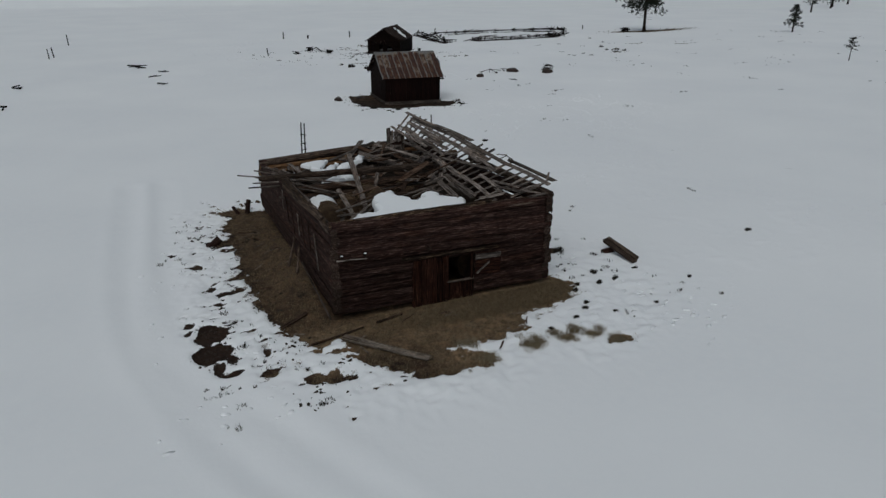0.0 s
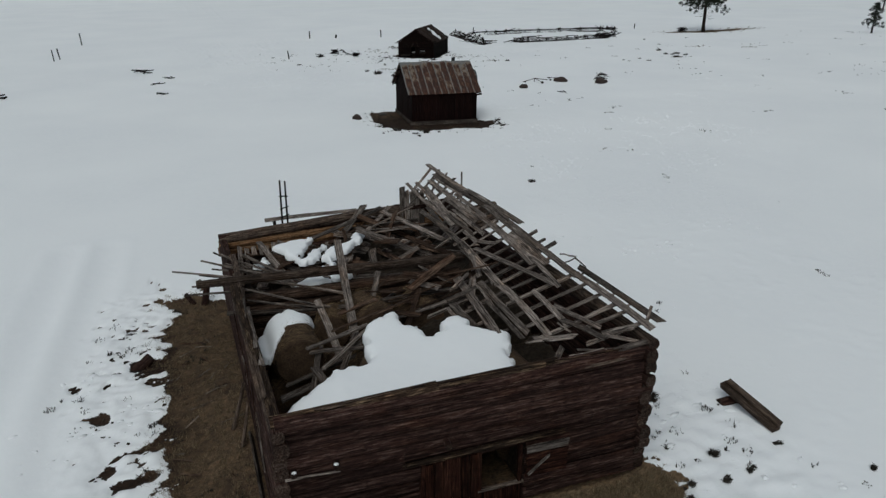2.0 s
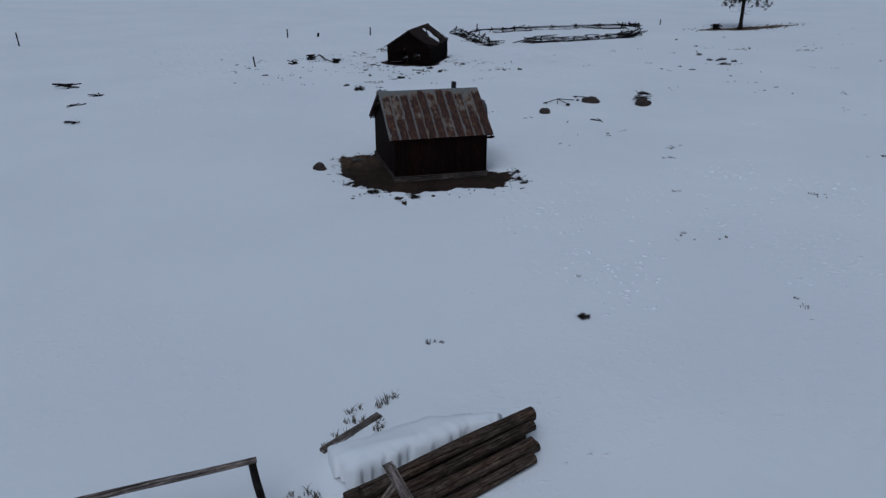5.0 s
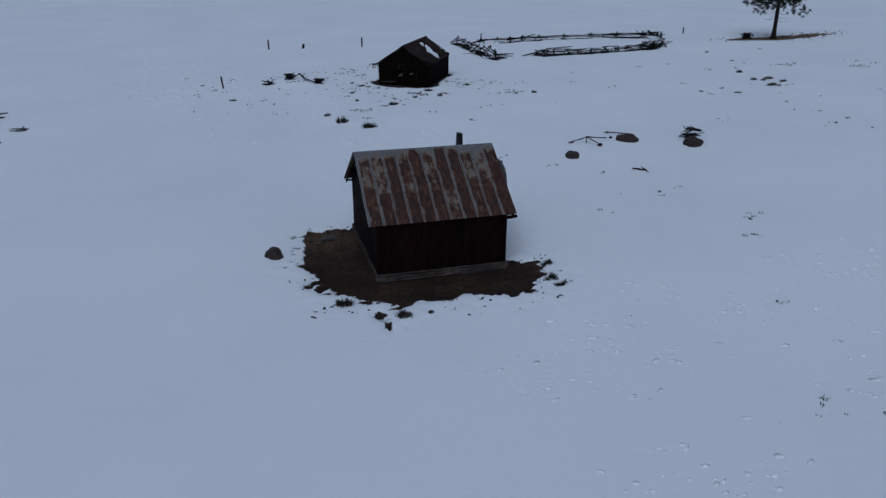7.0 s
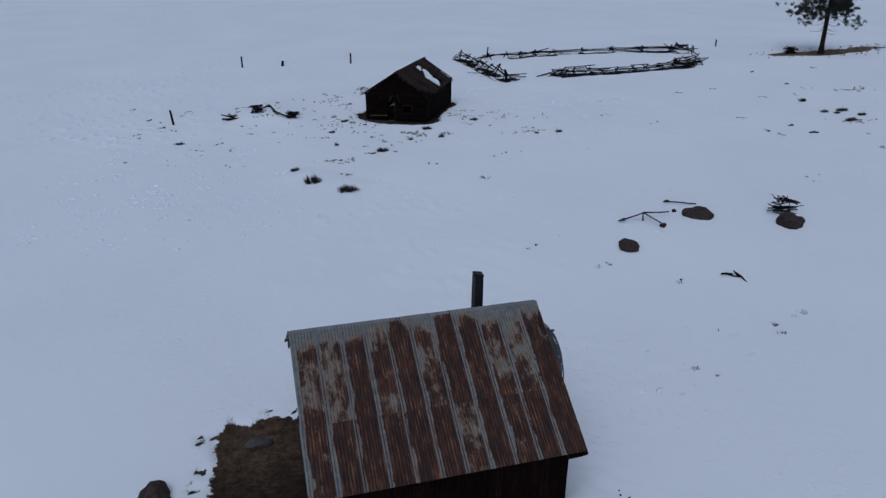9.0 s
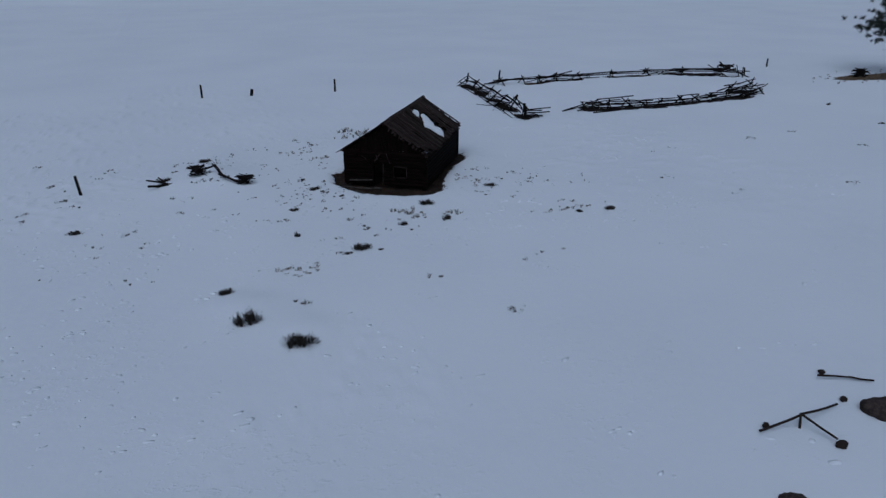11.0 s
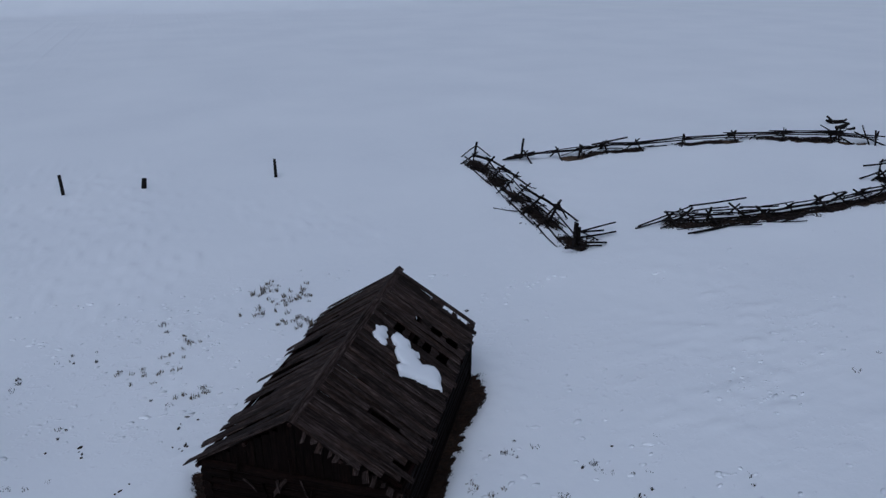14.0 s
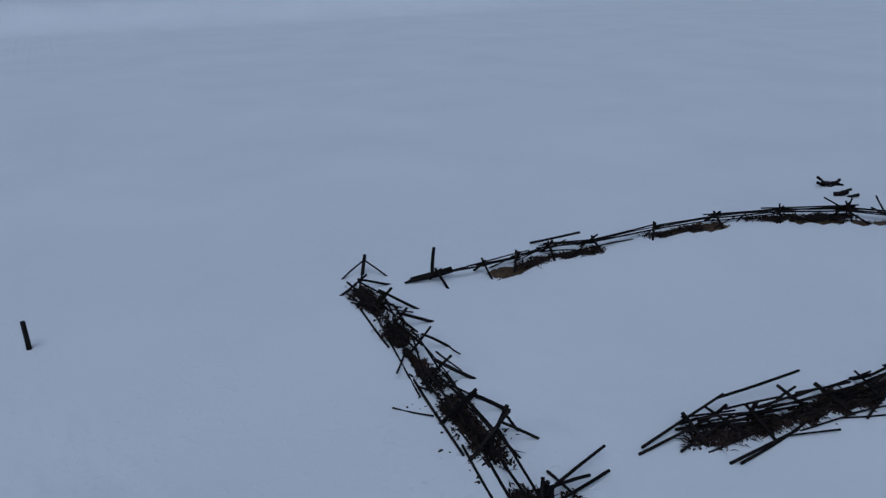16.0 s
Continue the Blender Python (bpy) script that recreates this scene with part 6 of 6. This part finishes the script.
sticks("scrap_lumber", "dark timber end sticking out of the snow", -11.7, 77.2, 0.6, 3, 0.3, 13, 0.06, 0.1)
sticks("scrap_lumber", "dark timber beyond the corral", 87.6, 138.2, 0.9, 7, 0.3, 14, 0.06, 0.12, (1, 0.3))
sticks("scrap_lumber", "dark timber beyond the corral", 86.2, 136.1, 0.5, 5, 0.4, 15, 0.06, 0.12)
sticks("scrap_lumber", "thin sticks lying on the snow", 40.9, 74.0, 0.5, 4, 0.06, 16, 0.02, 0.05)
sticks("scrap_lumber", "dark pole lying in the snow", 23.95, 111.9, 0.9, 5, 0.2, 17, 0.04, 0.08, (0.35, 1))


def rusty_frame(label, joints, wheels):
    t = thing("farm_implement", label, "implement", "rusted implements by the boulders", set_on(*joints[0][:2]))
    for (ax, ay, az), (bx, by, bz) in zip(joints[:-1], joints[1:]):
        log("bar", (ax, ay, ground_z(ax, ay) + az), (bx, by, ground_z(bx, by) + bz), 0.04, 0.035, t, M_IRON, M_IRON, 0.02, 6)
    for x, y, z, r in wheels:
        lumpy("hub", (x, y, ground_z(x, y) + z * 0.7), (r * 0.8, r * 0.65, r * 0.55), M_IRON, t, x, 2, 0.45, 2.0)
    return t


rusty_frame("rusted iron implement frame half buried in snow", [(39.9, 81.0, 0.1), (41.25, 80.9, 0.42), (43.0, 81.2, 0.15)], [(40.3, 81.2, 0.1, 0.14)])
rusty_frame("rusted iron drawbar with a hub in snow", [(41.2, 80.8, 0.0), (41.25, 80.95, 0.42), (41.6, 79.9, 0.15)], [(41.6, 79.75, 0.12, 0.22)])
rusty_frame("rusted iron pieces by a boulder", [(43.7, 82.6, 0.15), (44.6, 82.2, 0.12), (45.2, 81.8, 0.1)], [(43.5, 81.4, 0.1, 0.16), (44.1, 82.8, 0.1, 0.15)])
for x, y, sx, sy, sz, s in ((18.35, 68.5, 0.42, 0.36, 0.34, 4), (38.6, 78.2, 0.66, 0.46, 0.30, 1), (44.2, 80.4, 0.76, 0.52, 0.42, 2), (47.8, 77.9, 0.80, 0.6, 0.46, 3)):
    ob = lumpy("boulder", set_on(x, y, 0.05), (sx, sy, sz), M_ROCK, seed=s, sub=4, amount=0.28, freq=1.1)
    ob.rotation_euler = (0, 0, s * 1.3)
    tagged(ob, "rounded brown boulder set in the snow", "boulder", "boulders in the pasture")

# ---- plants ----
def sagebrush(x, y, r, h, seed, label="dark leafless sagebrush clump in the snow"):
    rng = random.Random(seed)
    verts, faces = [], []
    subs = [(x + rng.uniform(-0.5, 0.5) * r, y + rng.uniform(-0.25, 0.25) * r, r * rng.uniform(0.34, 0.6), h * rng.uniform(0.35, 1.0)) for _ in range(4 + int(r * 7))]
    for cx, cy, cr, ch in subs:
        z = ground_z(cx, cy)
        for _ in range(int(14 + 90 * cr)):
            a, q = rng.uniform(0, 6.283), rng.random() ** 0.7
            out = cr * q
            b = Vector((cx + 0.4 * out * math.cos(a), cy + 0.4 * out * math.sin(a), z - 0.03))
            e = Vector((cx + out * math.cos(a), cy + out * math.sin(a), z + ch * (1 - 0.5 * q * q) * rng.uniform(0.25, 1.15)))
            w = Vector((-math.sin(a), math.cos(a), 0)) * rng.uniform(0.006, 0.014)
            k = len(verts)
            mid = b.lerp(e, 0.6) + Vector((rng.gauss(0, 0.02), rng.gauss(0, 0.02), 0.03))
            verts += [b - w, b + w, mid + w * 0.8, mid - w * 0.8, e]
            faces += [(k, k + 1, k + 2, k + 3), (k + 3, k + 2, k + 4)]
            for _ in range(3):
                c = b.lerp(e, rng.uniform(0.3, 1))
                d = Vector((rng.uniform(-1, 1), rng.uniform(-1, 1), rng.uniform(-0.3, 0.8))) * 0.07
                k = len(verts)
                verts += [c - w, c + w, c + d]
                faces.append((k, k + 1, k + 2))
    ob = new("sagebrush", mesh_of("sagebrush", verts, faces, [M_SAGE]))
    return tagged(ob, label, "bush", "sagebrush in the snow")


BUSHES_FAR = ((26.85, 92.9, 0.5, 0.55), (28.5, 90.7, 0.62, 0.42), (32.78, 98.65, 0.45, 0.34), (32.0, 98.3, 0.14, 0.1), (33.5, 98.2, 0.12, 0.06), (26.25, 95.8, 0.3, 0.22), (19.8, 105.7, 0.36, 0.15), (30.1, 101.3, 0.17, 0.3), (30.6, 105.2, 0.22, 0.18), (35.5, 101.0, 0.25, 0.2),
                                  (37.5, 103.6, 0.45, 0.2), (46.5, 99.3, 0.35, 0.28), (44.8, 99.5, 0.22, 0.15), (42.3, 105.5, 0.35, 0.15), (26.6, 117.2, 0.45, 0.2), (37.8, 101.0, 0.25, 0.3))
BUSHES_CABIN = ((15.05, 21.45, 0.15, 0.1), (14.7, 21.0, 0.15, 0.12), (14.6, 20.0, 0.17, 0.08), (14.2, 19.55, 0.13, 0.08), (16.0, 21.3, 0.14, 0.12), (16.9, 21.4, 0.12, 0.1), (18.3, 22.0, 0.1, 0.1), (16.35, 22.2, 0.18, 0.14), (13.55, 19.1, 0.12, 0.08), (15.05, 18.85, 0.1, 0.07), (12.25, 18.75, 0.1, 0.06), (17.05, 19.0, 0.09, 0.08))
BUSHES = ((16.4, 25.0, 0.3, 0.34), (72.5, 101.5, 0.4, 0.36), (70.6, 97.3, 0.35, 0.28), (72.3, 97.2, 0.5, 0.36), (71.2, 96.6, 0.3, 0.2), (72.4, 95.3, 0.4, 0.28), (69.9, 94.1, 0.5, 0.3), (64.2, 94.6, 0.25, 0.14), (80.2, 116.3, 0.25, 0.18), (77.9, 109.0, 0.25, 0.18), (61.0, 93.5, 0.2, 0.12), (64.0, 92.1, 0.3, 0.14),
                                  (29.0, 63.6, 0.25, 0.25), (28.5, 62.3, 0.28, 0.28), (28.6, 61.6, 0.22, 0.2), (22.0, 61.3, 0.3, 0.25), (20.2, 62.9, 0.35, 0.2), (24.1, 112.9, 0.3, 0.2), (23.75, 112.0, 0.25, 0.2), (23.5, 46.5, 0.25, 0.18), (19.8, 20.4, 0.11, 0.12), (26.3, 23.7, 0.13, 0.22), (33.5, 106.4, 0.14, 0.1), (32.3, 108.3, 0.3, 0.2))
for i, (x, y, r, h) in enumerate(BUSHES_FAR + BUSHES + BUSHES_CABIN):
    sagebrush(x, y, r * 1.5, h * 1.15, 100 + i)

GR = random.Random(99)
verts, faces = [], []


def scatter(n, x0, x1, y0, y1, h0, h1, keep):
    for _ in range(n):
        x, y = GR.uniform(x0, x1), GR.uniform(y0, y1)
        k = keep(x, y)
        if GR.random() < k:
            tuft_geometry(verts, faces, x, y, ground_z(x, y), GR.uniform(0.05, 0.22), GR.uniform(h0, h1), GR.randint(12, 26), GR, 1.2, 0.0018)


def bare_at(x, y):
    return looked_up("bare", x, y)


def off_cabin(x, y):
    return 0 if (5.3 < x < 14.6 and 22.2 < y < 35.9) else bare_at(x, y)


scatter(9500, 2.5, 15.5, 17, 37.5, 0.04, 0.15, off_cabin)
scatter(1900, 5.6, 14.8, 20.6, 22.25, 0.06, 0.22, lambda x, y: bare_at(x, y) * max(0.0, min(1.0, (x - 6) / 5)))
tagged(new("dead_grass", mesh_of("dead_grass", verts, faces, [M_GRASS])), "matted brown dead grass round the buildings", "grass", kind="stuff")
verts, faces = [], []
scatter(1100, 19, 29.5, 61, 71.5, 0.06, 0.22, lambda x, y: 0 if (21.8 < x < 27.5 and 64.2 < y < 70.5) else bare_at(x, y))
scatter(1200, 33, 44, 104.5, 114, 0.05, 0.18, bare_at)
tagged(new("dead_grass", mesh_of("dead_grass", verts, faces, [M_SAGE])), "dark trampled dead grass round the shed and barn", "grass", kind="stuff")
verts, faces = [], []
for x, y, r, n in ((11.1, 18.05, 0.34, 40), (11.35, 18.3, 0.24, 16), (12.55, 18.1, 0.3, 24), (13.4, 17.85, 0.3, 24), (14.0, 17.35, 0.3, 28), (9.45, 17.9, 0.34, 24), (9.1, 18.95, 0.34, 20), (12.1, 18.5, 0.16, 8), (13.0, 18.35, 0.2, 9)):
    for _ in range(n):
        xx, yy = x + GR.gauss(0, r * 0.6), y + GR.gauss(0, r * 0.5)
        tuft_geometry(verts, faces, xx, yy, ground_z(xx, yy), 0.18, GR.uniform(0.05, 0.19), 90, GR, 1.7, 0.0014)
for _ in range(420):
    x, y = GR.uniform(4.5, 14.5), GR.uniform(17.4, 21.8)
    if bare_at(x, y) > 0.6:
        tuft_geometry(verts, faces, x, y, ground_z(x, y), 0.25, GR.uniform(0.05, 0.16), 20, GR, 1.4, 0.0014)
tagged(new("golden_grass", mesh_of("golden_grass", verts, faces, [M_GOLD])), "pale golden grass clumps standing out of the melting snow", "grass", kind="stuff")
verts, faces = [], []


def patchy(x, y):
    return max(0.0, 0.5 * noise.noise(Vector((x * 0.1, y * 0.1, 7.1))) + 0.25 * noise.noise(Vector((x * 0.25, y * 0.25, 3.1))) + 0.02) * 3


for x0, x1, y0, y1, n in ((15, 60, 14, 60, 60), (28, 80, 60, 118, 140), (15, 34, 98, 122, 44), (60, 130, 50, 120, 150), (31, 46, 98, 106, 10), (30, 34, 104.5, 111, 20), (41.5, 46, 104, 109.5, 14), (1, 5, 17, 36, 40), (8, 12.5, 39.8, 41.2, 14), (14.5, 18, 18, 27, 16)):
    dense = n < 50
    for _ in range(n):
        x, y = GR.uniform(x0, x1), GR.uniform(y0, y1)
        if GR.random() < (0.8 if dense else 0.15 + patchy(x, y)):
            wide, along_x = GR.uniform(0.1, 0.5), GR.uniform(1, 2.2)
            for _ in range(GR.randint(1, 5)):
                xx, yy = x + GR.gauss(0, wide * along_x), y + GR.gauss(0, wide)
                tuft_geometry(verts, faces, xx, yy, ground_z(xx, yy), GR.uniform(0.02, 0.2), GR.uniform(0.03, 0.15), GR.randint(4, 26), GR, 1.4, 0.006)
tagged(new("grass_tips", mesh_of("grass_tips", verts, faces, [M_SAGE])), "sparse dark grass tips poking through the snow", "grass", kind="stuff")
verts, faces = [], []
TUFTS_RAIL = ((8.2, 40.35, 0.28, 0.36), (8.45, 40.5, 0.22, 0.4), (11.75, 40.55, 0.3, 0.34), (11.2, 40.45, 0.3, 0.26), (12.05, 40.7, 0.22, 0.28), (10.4, 40.3, 0.2, 0.16), (9.6, 40.2, 0.22, 0.16), (10.9, 40.2, 0.2, 0.18), (14.5, 42.9, 0.25, 0.3), (13.7, 42.6, 0.2, 0.24), (15.6, 43.8, 0.2, 0.3))
TUFTS_BARN = ((38.1, 121.8, 0.35, 0.3), (37.6, 122.8, 0.3, 0.28), (39.0, 121.9, 0.25, 0.22), (38.0, 119.6, 0.35, 0.3), (37.2, 120.8, 0.25, 0.25), (38.8, 119.2, 0.3, 0.25), (37.9, 123.4, 0.2, 0.2), (32.2, 117.7, 0.2, 0.15), (32.9, 117.1, 0.25, 0.15), (34.3, 115.6, 0.25, 0.2), (34.0, 119.3, 0.2, 0.15), (33.5, 118.1, 0.2, 0.15), (36.2, 101.8, 0.3, 0.2), (36.6, 102.6, 0.25, 0.25), (35.9, 102.9, 0.2, 0.3), (38.4, 101.6, 0.2, 0.25), (45.2, 100.4, 0.35, 0.12), (43.9, 100.2, 0.3, 0.12), (41.8, 106.6, 0.35, 0.14), (41.2, 107.4, 0.25, 0.12), (29.0, 97.4, 0.3, 0.12), (29.5, 97.15, 0.3, 0.14), (29.75, 96.75, 0.22, 0.1))
TUFTS_SLOPE = ((70.1, 93.9, 0.5, 0.16), (82.0, 104.0, 0.6, 0.18), (88.0, 100.0, 0.5, 0.18), (94.0, 126.2, 1.4, 0.3), (98.0, 125.2, 1.6, 0.3), (103.0, 125.6, 1.8, 0.34), (108.0, 126.8, 1.6, 0.3), (112.0, 128.0, 1.4, 0.25))
for x, y, r, h in TUFTS_RAIL + TUFTS_BARN + TUFTS_SLOPE:
    for _ in range(int(32 * r)):
        xx, yy = x + GR.gauss(0, r * 1.6), y + GR.gauss(0, r * 0.9)
        tuft_geometry(verts, faces, xx, yy, ground_z(xx, yy), 0.1, h * GR.uniform(0.4, 1.1), 12, GR, 1.0, 0.006)
tagged(new("dry_tufts", mesh_of("dry_tufts", verts, faces, [M_TUFT])), "dry tan grass tufts standing out of the snow", "grass", kind="stuff")
# crumbs and small crusts of snow lying on the surface
verts, faces = [], []
bmc = bmesh.new()
bmesh.ops.create_icosphere(bmc, subdivisions=1, radius=1.0)
ball = [v.co.copy() for v in bmc.verts]
ball_faces = [tuple(v.index for v in f.verts) for f in bmc.faces]
bmc.free()
for x0, x1, y0, y1, n in ((24, 46, 46, 61, 100), (28, 70, 62, 100, 60), (8, 24, 86, 98, 40), (15, 48, 98, 122, 110), (14, 32, 86, 104, 50), (14.5, 18, 17, 25, 16), (22.4, 23.2, 34.6, 35.2, 2), (34, 40, 98, 105, 25), (28, 40, 114, 124, 60), (44, 62, 96, 112, 40), (60, 110, 60, 120, 40), (14, 40, 14, 40, 24), (0, 5, 17, 34, 30), (46, 62, 108, 120, 14)):
    for _ in range(n):
        cx, cy = GR.uniform(x0, x1), GR.uniform(y0, y1)
        spread = GR.uniform(0.2, 0.9)
        for _ in range(GR.randint(2, 7)):
            x, y = cx + GR.gauss(0, spread * 1.5), cy + GR.gauss(0, spread)
            r = GR.uniform(0.03, 0.11)
            if bare_at(x, y) > 0.2:
                continue
            sx, sy, sz, turn = r * GR.uniform(0.8, 2.2), r * GR.uniform(0.6, 1.1), r * GR.uniform(0.25, 0.6), GR.uniform(-0.6, 0.6)
            z, k = ground_z(x, y), len(verts)
            for c in ball:
                q = 1 + GR.uniform(-0.2, 0.2)
                px, py = c.x * sx * q, c.y * sy * q
                verts.append((x + px * math.cos(turn) - py * math.sin(turn), y + px * math.sin(turn) + py * math.cos(turn), z + c.z * sz * q))
            faces += [tuple(k + i for i in f) for f in ball_faces]
tagged(new("snow_crumbs", mesh_of("snow_crumbs", verts, faces, [M_SNOW], smooth=True)), "small white lumps of crusted snow on the field", "snow", kind="stuff")
# dark clods and droppings on the snow
verts, faces = [], []
for x0, x1, y0, y1, n in ((27, 34, 103, 114, 22), (31.5, 34, 106.5, 110, 10), (40, 46, 103, 109, 8), (1.2, 4.2, 18, 34, 30), (0.7, 1.9, 20.4, 23.8, 30), (3, 8, 17.4, 19.5, 16), (18.6, 20.2, 61.5, 67, 12), (20, 29, 60.4, 62.2, 14), (28, 29.8, 60.5, 66, 10), (52, 53, 122, 130, 16)):
    for _ in range(n):
        cx, cy = GR.uniform(x0, x1), GR.uniform(y0, y1)
        for _ in range(GR.randint(1, 4)):
            x, y = cx + GR.gauss(0, 0.22), cy + GR.gauss(0, 0.15)
            r = GR.uniform(0.02, 0.065)
            sx, sy, sz, turn = r * GR.uniform(0.8, 1.9), r * GR.uniform(0.6, 1.1), r * GR.uniform(0.4, 0.8), GR.uniform(0, 3.1)
            z, k = ground_z(x, y), len(verts)
            for c in ball:
                q = 1 + GR.uniform(-0.3, 0.3)
                px, py = c.x * sx * q, c.y * sy * q
                verts.append((x + px * math.cos(turn) - py * math.sin(turn), y + px * math.sin(turn) + py * math.cos(turn), z + c.z * sz * q))
            faces += [tuple(k + i for i in f) for f in ball_faces]
tagged(new("soil_clods", mesh_of("soil_clods", verts, faces, [M_DEBRIS])), "dark clods of soil scattered on the snow", "soil", kind="stuff")
# dead brush blown under the fences
verts, faces = [], []
for spine, w, n, off, reach in (([(54.2, 139.0), (54.2, 136.6)], 0.4, 6, 0.0, 0.4), ([(54.1, 135.4), (53.9, 133.2), (53.6, 128.0), (53.4, 125.0)], 0.35, 12, 0.0, 0.5), ([(53.2, 123.8), (53.2, 122.6)], 0.35, 4, 0.0, 0.3), (s_spine, 0.32, 22, -0.1, 0.9), (n_spine[2:6], 0.25, 8, -0.3, 0.7), (n_spine[6:10], 0.22, 10, 0.0, 0.9), (e_spine, 0.3, 4, 0.0, 0.5)):
    for _ in range(n):
        i, t = GR.randrange(len(spine) - 1), GR.random()
        cx, cy = spine[i][0] + (spine[i + 1][0] - spine[i][0]) * t, spine[i][1] + (spine[i + 1][1] - spine[i][1]) * t + off
        dx, dy = spine[i + 1][0] - spine[i][0], spine[i + 1][1] - spine[i][1]
        q = math.hypot(dx, dy)
        for _ in range(16):
            k = GR.gauss(0, reach * 0.5)
            x, y = cx + dx / q * k + GR.gauss(0, w * 0.6), cy + dy / q * k + GR.gauss(0, w * 0.6)
            tuft_geometry(verts, faces, x, y, ground_z(x, y), 0.34, GR.uniform(0.06, 0.24), 18, GR, 3.2, 0.022)
tagged(new("dead_brush", mesh_of("dead_brush", verts, faces, [M_BRUSH])), "dark dead brush caught under the pole fences", "brush", kind="stuff")


def pine(x, y, height, clear, girth, reach, seed, label, limbs=46, clumps=9, needle=0.32):
    rng = random.Random(seed)
    z0 = ground_z(x, y) - 0.15
    t = thing("pine_tree", label, "tree", "pines on the slope", (x, y, z0))
    n, m = 12, 10
    tv, tf = [], []
    lean = rng.uniform(-0.008, 0.008)
    def axis(s):
        return Vector((x + lean * s * height + 0.04 * math.sin(s * 5 + seed), y, z0 + s * height))
    for i in range(n + 1):
        s = i / n
        r = girth * (1 - s) ** 0.8 * (1 + 0.5 * max(0, 0.06 - s) / 0.06) + 0.02
        c = axis(s)
        for k in range(m):
            a = 2 * math.pi * k / m
            q = r * (1 + 0.08 * rng.uniform(-1, 1))
            tv.append((c.x + q * math.cos(a), c.y + q * math.sin(a), c.z))
    for i in range(n):
        for k in range(m):
            tf.append((i * m + k, i * m + (k + 1) % m, (i + 1) * m + (k + 1) % m, (i + 1) * m + k))
    nv, nf = [], []
    lo = clear / height
    for i in range(limbs):
        s = lo + (0.97 - lo) * (i / limbs) ** 0.9
        a = i * 2.4 + rng.uniform(-0.4, 0.4)
        length = reach * (1 - ((s - lo) / (1 - lo)) ** 1.4) * rng.uniform(0.6, 1.1) + 0.25
        bare = i < limbs * 0.10
        p0 = axis(s)
        p1 = p0 + Vector((math.cos(a), math.sin(a), rng.uniform(-0.3, 0.15))) * length * (0.5 if bare else 1)
        k0 = len(tv)
        w = max(0.015, girth * 0.16 * (1 - s))
        for p, r in ((p0, w), (p0.lerp(p1, 0.5) + Vector((0, 0, -0.06 * length)), w * 0.6), (p1, w * 0.15)):
            for k in range(4):
                b = math.pi / 2 * k
                tv.append((p.x - r * math.cos(b) * math.sin(a), p.y + r * math.cos(b) * math.cos(a), p.z + r * math.sin(b)))
        for j in range(2):
            for k in range(4):
                tf.append((k0 + j * 4 + k, k0 + j * 4 + (k + 1) % 4, k0 + j * 4 + 4 + (k + 1) % 4, k0 + j * 4 + 4 + k))
        if bare:
            continue
        for c in range(clumps):
            q = 0.3 + 0.75 * (c + rng.random()) / clumps
            ctr = p0.lerp(p1, q) + Vector((rng.gauss(0, 0.13), rng.gauss(0, 0.13), rng.gauss(0.05, 0.10))) * length
            size = needle * rng.uniform(0.7, 1.5)
            for _ in range(56):
                d = Vector((rng.gauss(0, 1), rng.gauss(0, 1), rng.gauss(0.2, 0.8))).normalized() * size * rng.uniform(0.5, 1.0)
                e = Vector((rng.gauss(0, 1), rng.gauss(0, 1), rng.gauss(0, 1))).normalized() * size * 0.055
                b = ctr + d * 0.15
                k = len(nv)
                nv += [b - e, b + e, ctr + d]
                nf.append((k, k + 1, k + 2))
    place("trunk", mesh_of("trunk", tv, tf, [M_BARK], smooth=True), Matrix.Identity(4), t)
    place("crown", mesh_of("crown", nv, nf, [M_NEEDLE]), Matrix.Identity(4), t, "dark green needle crown")
    return t


pine(100.2, 125.9, 17.0, 3.0, 0.30, 4.7, 3, "tall dark ponderosa pine over a bare strip", 84, 30, 0.42)
pine(125.4, 110.4, 5.6, 0.9, 0.14, 1.7, 4, "young dark green pine on the snow", 40, 6, 0.34)
pine(91.5, 70.3, 3.4, 1.5, 0.05, 0.75, 5, "thin sapling pine leaning in the snow", 16, 4, 0.22)
pine(189.4, 161.4, 9.0, 1.4, 0.2, 2.0, 6, "young dark green pine on the snow", 36, 6, 0.4)
pine(214.6, 175.5, 11.0, 1.2, 0.25, 3.6, 7, "bushy dark pine on the slope", 40, 7, 0.55)
pine(222.0, 181.0, 11.0, 1.4, 0.25, 3.6, 8, "bushy dark pine on the slope", 40, 7, 0.55)
pine(244.6, 193.2, 16.0, 3.0, 0.3, 3.6, 9, "bushy dark pine on the slope", 44, 7, 0.55)
sticks("fallen_limb", "tangle of dark dead limbs under a pine", 96.6, 127.4, 0.9, 40, 0.8, 21, 0.03, 0.08, (1, 0.5))
